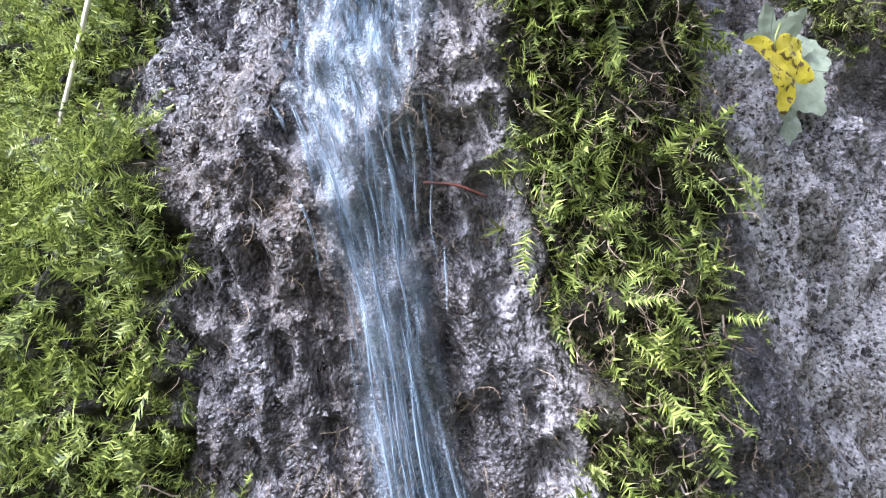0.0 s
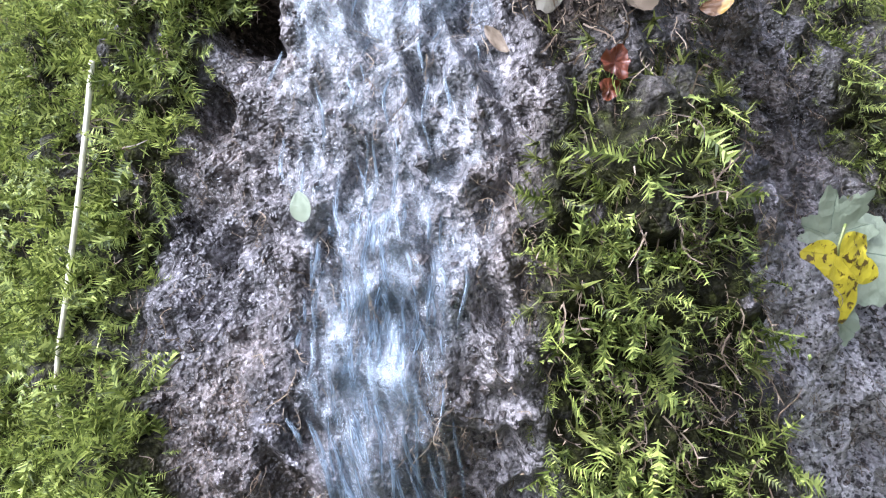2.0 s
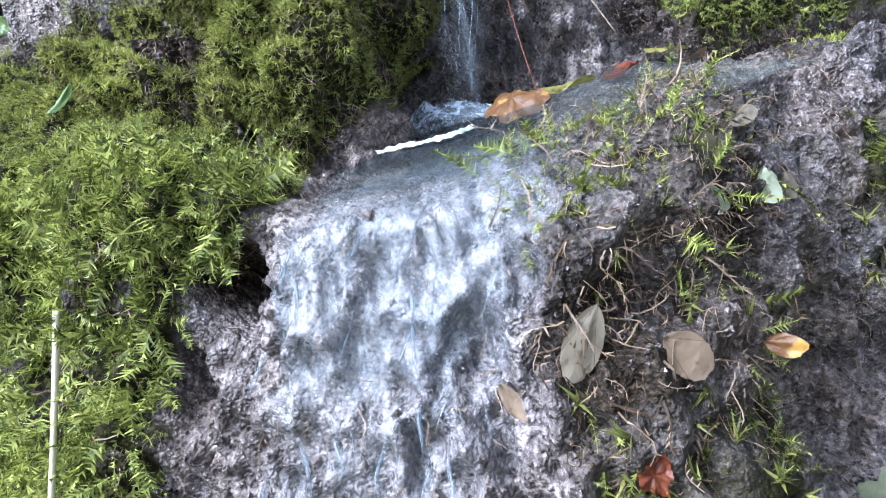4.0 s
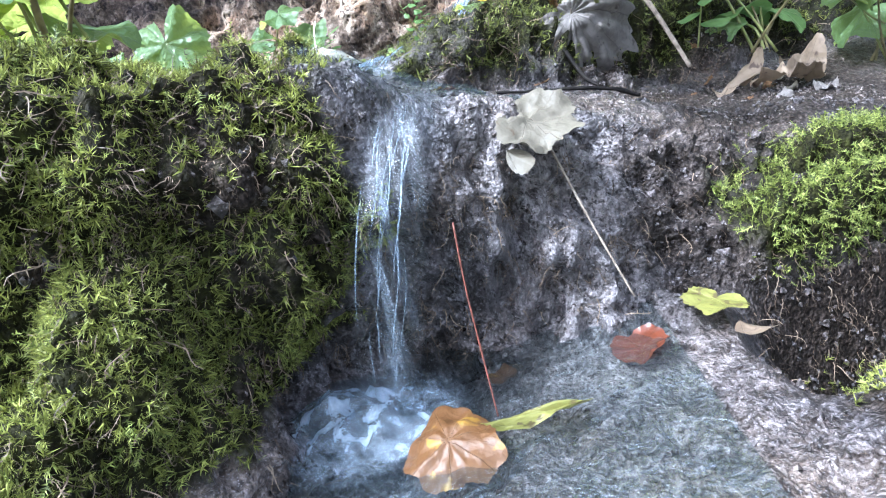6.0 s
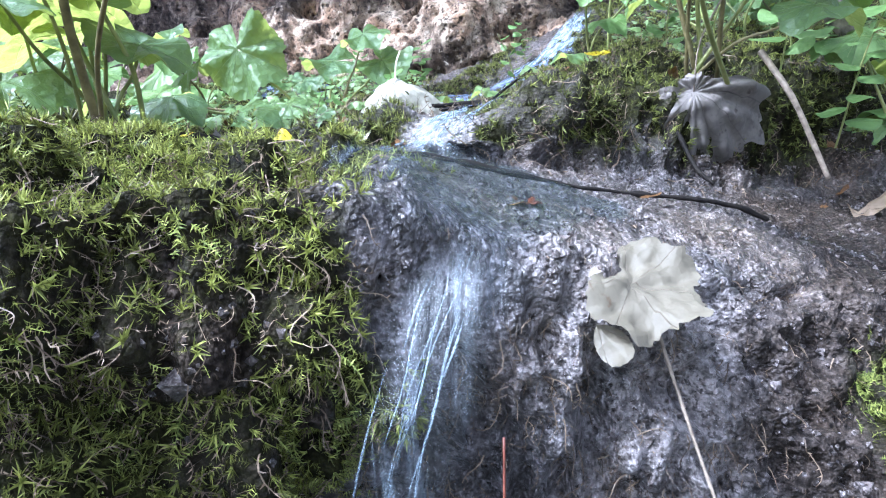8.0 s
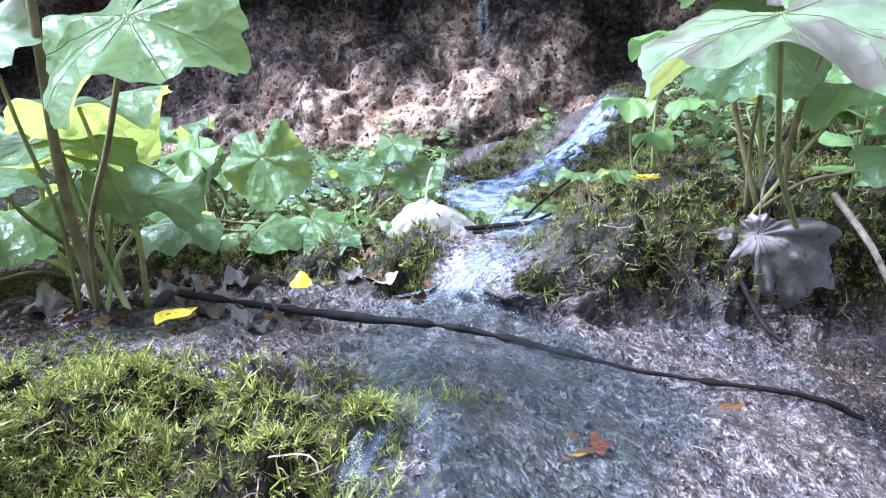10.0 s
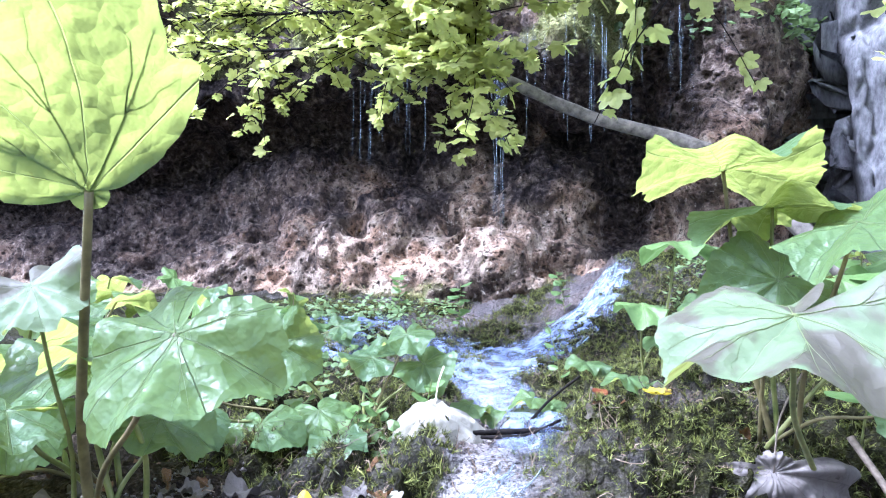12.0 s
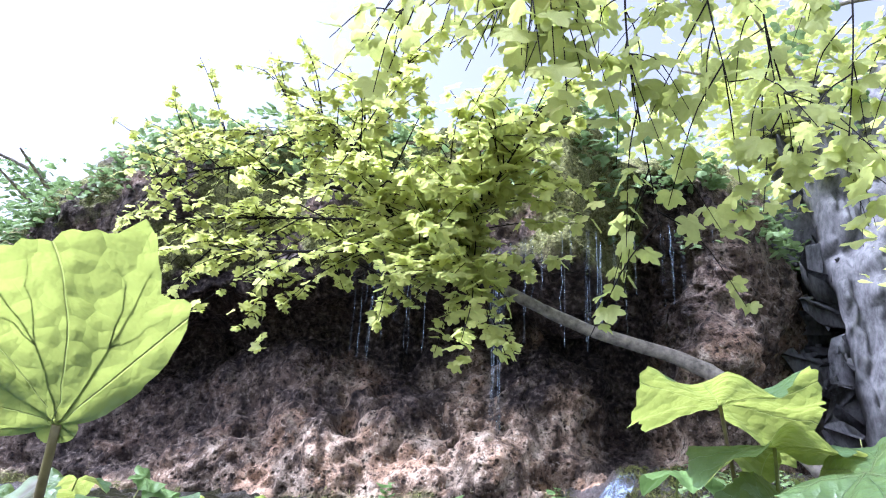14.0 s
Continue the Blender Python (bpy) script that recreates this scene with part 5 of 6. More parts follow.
fallen_leaf("brownish-tan leaf on the wet face", blade("oval", 0.046, DRY, 0.06, 0.04, seed=6, ribs=5), on_face(0.122, 0.492, (0.65, -0.75), 0.006))
fallen_leaf("torn red-brown leaf piece", blade("rag", 0.013, RED, 0.2, 0.15, seed=7, crumple=0.25, seg=40, rings=4), on_face(0.088, 0.415, (0.4, -0.9), 0.008))
fallen_leaf("torn red-brown leaf piece", blade("rag", 0.009, RED, 0.2, 0.15, seed=8, crumple=0.25, seg=40, rings=4), on_face(0.076, 0.395, (-0.4, -0.9), 0.008))
fallen_leaf("small curled brown leaf on the wet face", blade("oval", 0.026, BROWN, 0.5, 0.15, seed=9, crumple=0.15, seg=40, rings=4), on_face(0.195, 0.450, (0.9, -0.4), 0.008))
fallen_leaf("small pale yellow-green leaf in the running water", blade("oval", 0.028, PALE, 0.1, 0.05, seed=10, seg=48, rings=5), on_face(-0.195, 0.385, (-0.15, -1), 0.024))
fallen_leaf("pale leaf lobe caught under the pool lip", blade("oval", 0.034, DRY, 0.3, 0.05, seed=11, seg=48, rings=5), on_face(0.005, 0.485, (0.35, -0.9), 0.003) @ Matrix.Diagonal((0.6, 1.0, 1.0, 1.0)))
fallen_leaf("thin grey-green leaf on the moss", blade("oval", 0.042, HERB, 0.3, 0.05, 0.5, seed=12, seg=48, rings=5), on_face(-0.425, 0.815, (-0.7, -0.6), 0.030, 3.5, 6) @ Matrix.Diagonal((0.5, 1.2, 1.0, 1.0)))
for px, pz, size, sd in ((0.21, 0.585, 0.034, 70), (0.255, 0.56, 0.03, 71), (0.24, 0.60, 0.024, 72), (0.20, 0.55, 0.03, 73), (0.285, 0.545, 0.026, 74)):
    fallen_leaf("small grey decayed leaf matted on the rock edge", blade("oval", size, PALE if sd % 2 else TAN, 0.2, 0.1, seed=sd, crumple=0.08, seg=40, rings=4), on_face(px, pz, (math.cos(sd * 2.1), math.sin(sd * 2.1)), 0.008))
# leaves in and round the pool
fallen_leaf("soaked brown leaf with golden flecks in the pool", blade("rag", 0.043, BROWN, -0.25, 0.12, 0.1, seed=13, crumple=0.08), frame_of((0.125, 1.01, 0.650), (0.9, -0.3, 0), (-0.2, -0.3, 0.9)))
fallen_leaf("limp yellow leaf strip lying in the pool", blade("oval", 0.085, SODDEN, 0.25, 0.18, 0.5, seed=14, crumple=0.06), frame_of((0.155, 1.025, 0.650), (0.95, 0.20, -0.02), (0, -0.35, 1)) @ Matrix.Diagonal((0.30, 1.15, 1.0, 1.0)))
fallen_leaf("wet red-brown leaf on the rock beside the pool", blade("rag", 0.030, RED, 0.2, 0.1, seed=15), on_ledge(0.325, 1.155, (0.4, -0.9), 0.012, (0, -0.5)))
fallen_leaf("spotted yellow-green leaf beside the moss cushion", blade("broad_maple", 0.046, SODDEN, 0.1, 0.1, seed=16, ribs=5), on_ledge(0.425, 1.215, (-0.5, -0.8), 0.020, (0, -0.7)))
fallen_leaf("dark purple-grey leaf beside the moss cushion", blade("oval", 0.052, DRY, 0.3, 0.1, 0.4, seed=17), on_ledge(0.440, 1.19, (0.2, -0.95), 0.018, (0, -0.7)))
fallen_leaf("large tan leaf plastered over the rock lip", blade("broad_maple", 0.066, TAN, 0.12, 0.08, seed=18, crumple=0.12, ribs=5), frame_of((0.256, 1.225, 0.880), (0.75, -0.35, -0.35), (0.15, -0.40, 0.9)), None)
fallen_leaf("small tan leaf folded under the larger one", blade("oval", 0.036, TAN, 0.2, 0.06, 0.3, seed=19), frame_of((0.228, 1.195, 0.858), (0.5, -0.4, -0.5), (0.0, -0.8, 0.55)))
fallen_leaf("wet orange leaf under the thin water", blade("rag", 0.018, RED, 0.1, 0.1, seed=20, crumple=0.1), on_ledge(0.165, 1.34, (0.6, -0.6), -0.001))
fallen_leaf("wet brown leaf flecked with gold", blade("broad_maple", 0.034, BROWN, 0.1, 0.1, seed=21, ribs=5), on_ledge(0.150, 1.32, (-0.6, 0.6), -0.001))
fallen_leaf("small orange-brown leaf on the wet ledge", blade("oval", 0.024, BROWN, 0.1, 0.1, seed=22, seg=40, rings=4), on_ledge(0.285, 1.49, (1, 0.1), 0.012))
fallen_leaf("brown leaf scrap by the lip of the fall", blade("rag", 0.016, BROWN, 0.2, 0.1, seed=23, seg=40, rings=4), on_ledge(0.175, 1.17, (0.7, -0.5), 0.012))
fallen_leaf("golden yellow leaf on the ledge edge", blade("oval", 0.042, YELLOW, 0.3, 0.1, 0.3, seed=24), on_ledge(-0.215, 1.63, (-0.3, 0.9), 0.022, (0.2, -0.7)))
fallen_leaf("limp yellow leaf strip on dark soil", blade("oval", 0.055, YELLOW, 0.2, 0.2, 0.2, seed=25), on_ledge(-0.27, 1.42, (0.95, -0.2), 0.014, (0.1, -0.5)))
fallen_leaf("small white leaf scrap on the gravelly ledge", blade("rag", 0.026, WHITE, 0.2, 0.15, seed=26, crumple=0.1, seg=40, rings=4), on_ledge(-0.135, 1.75, (0.7, -0.2), 0.012, (0, -0.4)))
fallen_leaf("small orange leaf on the upper mound", blade("oval", 0.040, RED, 0.3, 0.1, seed=27, seg=40, rings=4), on_ledge(0.18, 2.2, (-0.4, 0.8), 0.02, (0, -0.6)))
fallen_leaf("yellow leaf on the upper mound", blade("rag", 0.025, YELLOW, 0.3, 0.1, seed=28, seg=40, rings=4), on_ledge(0.27, 2.12, (-0.4, 0.8), 0.02, (0, -0.6)))
# the bleached and the withered leaf hanging over the mounds
fallen_leaf("bleached white rotten butterbur leaf draped over the bank", blade("skirt", 0.092, WHITE, -0.80, 0.08, 0.10, seed=30, crumple=0.08, ribs=15, holes=1, rings=10, seg=110, pleat=0.10), frame_of((-0.130, 2.0, 1.050), (-0.10, -0.62, -0.68), (0.0, -0.72, 0.68)), [(0, 0, 0), (0.004, -0.045, 0.01), (0.006, -0.085, 0.004)], STRAW)
fallen_leaf("withered grey-brown butterbur leaf hanging by its stalk", blade("skirt", 0.140, GREY, -0.75, 0.12, 0.06, seed=31, crumple=0.11, ribs=15, rings=14, seg=130, pleat=0.16), frame_of((0.425, 1.945, 0.995), (0.12, -0.36, -0.92), (0.0, -0.90, 0.42)), [(0, 0, 0), (-0.02, -0.08, 0.03), (-0.085, -0.17, 0.04)], TWIG)
fallen_leaf("curled dry brown leaf on bare rock", blade("oval", 0.095, DRY, 0.7, 0.35, 0.9, seed=32, crumple=0.16), on_ledge(0.70, 1.98, (0.95, -0.2), 0.020, (0, -0.3)))
fallen_leaf("rolled dry brown leaf on bare rock", blade("butterbur", 0.050, DRY, 1.1, 0.3, 0.6, seed=33, crumple=0.18), on_ledge(0.90, 2.02, (0.9, 0.1), 0.028, (0, -0.4)))
fallen_leaf("crumpled dry leaf scrap on bare rock", blade("oval", 0.075, DRY, 0.8, 0.4, 0.5, seed=34, crumple=0.2), on_ledge(0.76, 1.93, (0.5, -0.8), 0.025, (0.2, -0.6)))


# ---- sticks and stalks ----
def stick(name, label, ctrl, r0, r1, material, n=26, wobble=0.25, category="stick", sides=8, seed=0):
    pts = curve_points(ctrl, n)
    v, f = tube(pts, np.linspace(r0, r1, n), sides, wobble, seed)
    return tagged(new(name, poly_mesh(name, v, f, material)), label, category)


def on_top(x, y, lift, v0=5.9, v1=9.0):
    p = surf(x, bank_depth(x, y, v0, v1))[0][0]
    return (x, y, float(p[2]) + lift)


stick("stick", "long black wet stick lying across the ledge", [on_top(-0.30, 1.50, 0.016), on_top(-0.13, 1.515, 0.020), on_top(0.03, 1.55, 0.014), on_top(0.22, 1.585, 0.014), on_top(0.40, 1.615, 0.012), on_top(0.465, 1.62, 0.010)], 0.0040, 0.0030, BARK, 70, 0.8)
stick("stick", "short dark twig behind the bleached leaf", [(-0.09, 2.01, 1.003), (0.0, 2.06, 1.0), (0.11, 2.10, 1.004)], 0.006, 0.004, BARK)
stick("stick", "thin dark twig lying on the mound", [(-0.06, 2.03, 0.992), (0.03, 2.05, 0.998), (0.09, 2.13, 1.012)], 0.004, 0.003, BARK)
stick("stick", "dark twig leaning on the mossy slope", [(0.02, 2.2, 0.985), (0.06, 2.3, 1.02), (0.12, 2.38, 1.06)], 0.004, 0.003, BARK)
stick("stick", "thin red-brown stem standing beside the waterfall", [(0.164, 1.10, 0.818), (0.163, 1.085, 0.76), (0.165, 1.07, 0.70), (0.168, 1.05, 0.640)], 0.0010, 0.0009, RUST, 20, 0.1)
stick("grass_stalk", "pale straw stalk hanging against the moss", [(-0.400, 0.690, 0.60), (-0.418, 0.675, 0.545), (-0.452, 0.655, 0.454), (-0.492, 0.640, 0.36), (-0.530, 0.630, 0.272), (-0.545, 0.625, 0.19)], 0.0034, 0.0026, STRAW, 40, 0.05, "grass stalk")
stick("leaf_stalk", "grey dry leaf stalk lying down the rock slope", [(0.270, 1.235, 0.862), (0.285, 1.20, 0.81), (0.302, 1.17, 0.755), (0.323, 1.14, 0.693)], 0.0017, 0.0012, TWIG, 24, 0.1, "leaf stalk")
stick("leaf_stalk", "grey dry stalk drooping over the earth bank", [(0.535, 1.96, 1.055), (0.575, 1.92, 0.98), (0.61, 1.91, 0.90), (0.635, 1.90, 0.838)], 0.0055, 0.0045, TWIG, 24, 0.1, "leaf stalk")
stick("leaf_stalk", "dark wet leaf stalk under the withered leaf", [(0.395, 1.92, 0.93), (0.42, 1.88, 0.87), (0.445, 1.86, 0.845)], 0.0045, 0.0035, BARK, 16, 0.1, "leaf stalk")
stick("twig", "short rusty twig stuck across the wet face", [(-0.145, 0.452, 0.100), (-0.115, 0.446, 0.088), (-0.090, 0.448, 0.070)], 0.0014, 0.0010, RUST, 12, 0.1, "twig")
stick("twig", "dark twig standing against the mossy flank", [(0.42, 0.74, 0.30), (0.45, 0.76, 0.37), (0.475, 0.79, 0.46)], 0.0022, 0.0014, BARK, 14, 0.1, "twig")
stick("twig", "dry twig leaning on the earth bank", [(-0.36, 1.30, 1.02), (-0.355, 1.29, 0.97), (-0.365, 1.27, 0.92)], 0.0045, 0.0035, TWIG, 14, 0.2, "twig")


# ---- butterbur plants ----
VEIN = moss_material("pale green leaf vein", (0.20, 0.26, 0.10), (0.28, 0.34, 0.15), (0.36, 0.42, 0.20), 0.7)


def leaf_veins(me, rings, seg, size):
    """Raised veins that run out from the stalk joint along the blade, forking once."""
    co = np.empty(len(me.vertices) * 3, np.float32)
    me.vertices.foreach_get("co", co)
    co = co.reshape(-1, 3)
    verts, faces, nb = [], [], 0
    for k in range(seg // 9, seg - 6, seg // 8):
        for fork in (-seg // 27, 0, seg // 27):
            first = 0 if fork == 0 else rings // 3
            cols = [k + (0 if fork == 0 else int(round(fork * (i - first) / (rings - first - 1)))) for i in range(first, rings - 1)]
            line = [co[1 + i * seg + c % seg] for i, c in zip(range(first, rings - 1), cols)]
            line = np.array(([co[0]] if fork == 0 else []) + line)
            thick = (0.0052 if fork == 0 else 0.0028) * size
            line = line + np.array([0, 0, 0.8 * thick])
            v, f = tube(line, np.linspace(thick, thick * 0.3, len(line)), 5)
            verts.append(v)
            faces += [tuple(j + nb for j in q) for q in f]
            nb += len(v)
    return poly_mesh("vein", np.concatenate(verts), faces, VEIN)


def butterbur(label, base, leaves, group="butterbur plants", kind_name="butterbur_plant"):
    """A clump: every leaf a blade on a curved stalk that springs from the base."""
    root = thing(kind_name, label, "plant", group, at=base)
    b = np.array(base)
    rng = np.random.default_rng(int(abs(base[0]) * 1000) + len(leaves))
    for at, tip, up, size, mat, *shape in leaves:
        at = np.array(at, float)
        foot = np.array([rng.uniform(-0.05, 0.05), rng.uniform(-0.03, 0.03), -0.015])
        top = at - b
        sag = np.array([rng.uniform(-0.02, 0.02), 0.0, 0.0])
        pts = curve_points([foot, foot + (top - foot) * 0.35 + sag + np.array([0, 0, 0.02]), foot + (top - foot) * 0.72 + sag * 0.5, top], 16)
        thick = 0.019 * size + 0.0012
        v, f = tube(pts, np.linspace(thick * 1.35, thick * 0.75, 16), 8)
        part("stalk", poly_mesh("stalk", v, f, STALK if rng.uniform() < 0.65 else STALK_DARK), root)
        leaf = part("leaf_blade", blade(shape[0] if shape else "butterbur", size, mat, rng.uniform(-0.40, -0.05), 0.21, seed=int(rng.integers(0, 9999)), rings=12 if size > 0.095 else 8, seg=144 if size > 0.095 else 96, ribs=9, crumple=0.035), root)
        leaf.matrix_local = frame_of(top, tip, up)
        if size > 0.058:
            part("vein", leaf_veins(leaf.data, 12 if size > 0.095 else 8, 144 if size > 0.095 else 96, size), leaf)
    return root


butterbur("tall butterbur clump with broad green leaves on the earth mound", (-0.35, 1.47, 1.0), [
    ((-0.232, 1.28, 1.357), (0.52, -0.18, 0.83), (-0.15, 0.76, 0.50), 0.182, BUTTER, "fan"),
    ((-0.105, 1.220, 1.254), (-0.32, -0.60, -0.65), (0.05, -0.62, 0.75), 0.069, BUTTER),
    ((-0.315, 1.31, 1.280), (0.8, -0.3, -0.35), (0.1, -0.8, 0.6), 0.050, BUTTER_PALE),
    ((-0.39, 1.45, 1.19), (-0.6, -0.6, -0.1), (0.0, -0.1, 1), 0.10, BUTTER),
    ((-0.327, 1.50, 1.124), (0.6, -0.6, -0.3), (0.1, 0.2, 1), 0.065, BUTTER),
    ((-0.36, 1.33, 1.165), (-0.6, -0.6, 0.1), (-0.1, -0.3, 1), 0.07, BUTTER),
    ((-0.33, 1.42, 1.22), (0.7, 0.5, 0.2), (0, 0.3, 1), 0.085, BUTTER),
])
butterbur("butterbur clump with bright backlit leaves behind the mound", (-0.56, 1.64, 0.99), [
    ((-0.516, 1.65, 1.216), (-0.5, -0.8, 0), (0.0, 0.25, 1), 0.125, BUTTER),
    ((-0.677, 1.70, 1.172), (-0.8, -0.4, 0), (0.0, 0.2, 1), 0.12, BUTTER),
    ((-0.45, 1.60, 1.175), (0.8, -0.5, -0.2), (0.1, 0.3, 1), 0.09, BUTTER),
    ((-0.61, 1.56, 1.10), (-0.3, -0.9, -0.2), (0, -0.3, 1), 0.09, BUTTER),
    ((-0.75, 1.60, 1.06), (-0.9, -0.3, -0.3), (-0.3, -0.3, 1), 0.10, BUTTER),
    ((-0.66, 1.50, 1.02), (-0.5, -0.8, -0.3), (-0.2, -0.5, 0.9), 0.08, BUTTER),
])
butterbur("young butterbur with drooping grey-green leaves by the stream", (-0.34, 2.08, 0.96), [
    ((-0.481, 2.05, 1.15), (0.05, -0.2, -1), (-0.1, -0.95, 0.25), 0.100, BUTTER),
    ((-0.307, 2.15, 1.113), (-0.9, -0.3, 0.05), (0, -0.35, 1), 0.070, BUTTER),
    ((-0.232, 2.15, 1.164), (0.2, -0.6, -0.3), (0, -0.6, 0.8), 0.06, BUTTER),
    ((-0.194, 2.15, 1.106), (0.8, -0.4, -0.35), (0.1, -0.6, 0.8), 0.068, BUTTER),
    ((-0.425, 1.90, 1.02), (0.3, -0.8, -0.4), (0, -0.6, 0.8), 0.075, BUTTER),
    ((-0.496, 1.80, 1.06), (-0.6, -0.7, -0.2), (-0.1, -0.4, 0.9), 0.075, BUTTER),
    ((-0.358, 2.00, 1.03), (0.6, -0.5, -0.3), (0.1, -0.5, 0.9), 0.07, BUTTER),
    ((-0.60, 1.92, 1.07), (-0.7, -0.5, -0.2), (0, -0.4, 0.9), 0.06, HERB),
    ((-0.28, 1.90, 1.00), (0.5, -0.8, -0.3), (0, -0.6, 0.8), 0.055, BUTTER),
])
butterbur("tall butterbur clump with a mottled fading leaf on the mossy bank", (0.45, 2.04, 1.03), [
    ((0.356, 1.96, 1.466), (0.05, -1, 0.20), (0.0, 0.20, 1), 0.150, BUTTER),
    ((0.422, 1.90, 1.292), (-0.7, -0.2, -0.3), (0.0, -0.9, 0.42), 0.10, BUTTER),
    ((0.426, 1.95, 1.405), (-0.5, -0.7, 0.1), (-0.2, -0.12, 1), 0.12, BUTTER),
    ((0.50, 1.82, 1.372), (0.7, -0.6, 0.0), (-0.1, -0.35, 0.95), 0.13, BUTTER),
    ((0.56, 1.98, 1.22), (0.7, -0.5, -0.1), (0.0, -0.1, 1), 0.10, BUTTER),
    ((0.60, 1.90, 1.12), (0.5, -0.7, -0.3), (0.1, -0.3, 1), 0.07, BUTTER),
])
butterbur("butterbur leaf mottled green and rotten grey over the ledge", (0.46, 1.98, 1.0), [
    ((0.335, 1.50, 1.262), (-0.75, -0.45, -0.36), (-0.22, -0.36, 0.9), 0.118, BUTTER_PALE),
])
butterbur("small butterbur seedling with pale round leaves on the slope", (0.30, 2.42, 1.05), [
    ((0.333, 2.40, 1.372), (0.3, -0.9, 0.1), (0, -0.2, 1), 0.09, HERB),
    ((0.253, 2.30, 1.233), (-0.7, -0.6, 0), (0, -0.3, 1), 0.06, HERB),
    ((0.37, 2.34, 1.225), (0.8, -0.5, 0), (0, -0.3, 1), 0.055, HERB),
    ((0.30, 2.36, 1.16), (0.2, -0.9, -0.2), (0, -0.5, 0.9), 0.05, HERB),
])
for at, size in (((0.123, 2.64, 1.060), 0.05), ((0.02, 2.3, 1.01), 0.05), ((-0.1, 2.2, 1.0), 0.045), ((0.22, 2.25, 1.03), 0.05)):
    v = bank_depth(at[0], at[1] + 0.03, 7.5, 10)
    g0 = surf(at[0], v)[0][0]
    butterbur("tiny round-leaved butterbur seedling on the mossy slope", (float(g0[0]), float(g0[1]), float(g0[2])), [
        ((at[0], at[1], max(at[2], float(g0[2]) + 0.05)), (-0.3, -0.9, -0.1), (0, -0.5, 0.9), size, BUTTER),
        ((at[0] + 0.04, at[1] + 0.01, max(at[2], float(g0[2]) + 0.04) - 0.01), (0.8, -0.4, -0.1), (0, -0.5, 0.9), size * 0.7, BUTTER),
    ])


def wild_plants():
    """Leafy plants that fill the slopes on both sides."""
    rng = np.random.default_rng(50)
    spots = [(0.85, 2.7), (1.05, 2.5), (0.75, 3.0), (1.25, 2.95), (1.5, 2.7), (1.0, 3.3), (0.62, 2.6), (1.7, 3.2), (-0.95, 1.9), (-1.15, 2.3), (-0.8, 2.4), (-1.4, 2.8), (-0.95, 3.0), (0.9, 2.25), (1.2, 2.2)]
    for x, y in spots:
        v = bank_depth(x, y, 5, 11)
        g0 = surf(x, v)[0][0]
        leaves = []
        for k in range(int(rng.integers(5, 9))):
            a = rng.uniform(0, 2 * math.pi)
            d = rng.uniform(0.05, 0.20)
            leaves.append(((g0[0] + d * math.cos(a), g0[1] + d * math.sin(a), g0[2] + rng.uniform(0.07, 0.30)), (math.cos(a), math.sin(a) - 0.3, rng.uniform(-0.4, 0.1)), (rng.normal(0, 0.25), rng.normal(-0.25, 0.25), 1), rng.uniform(0.05, 0.11), BUTTER if rng.uniform() < 0.7 else HERB))
        butterbur("leafy green butterbur clump on the damp slope", tuple(map(float, g0)), leaves, "slope plants")


wild_plants()


# ---- maples ----
MAPLE_BLADES = [blade("field_maple", 1.0, MAPLE, -0.05, 0.12, 0.10, seed=s, rings=2, seg=32, ribs=5) for s in (60, 61, 62, 63)]


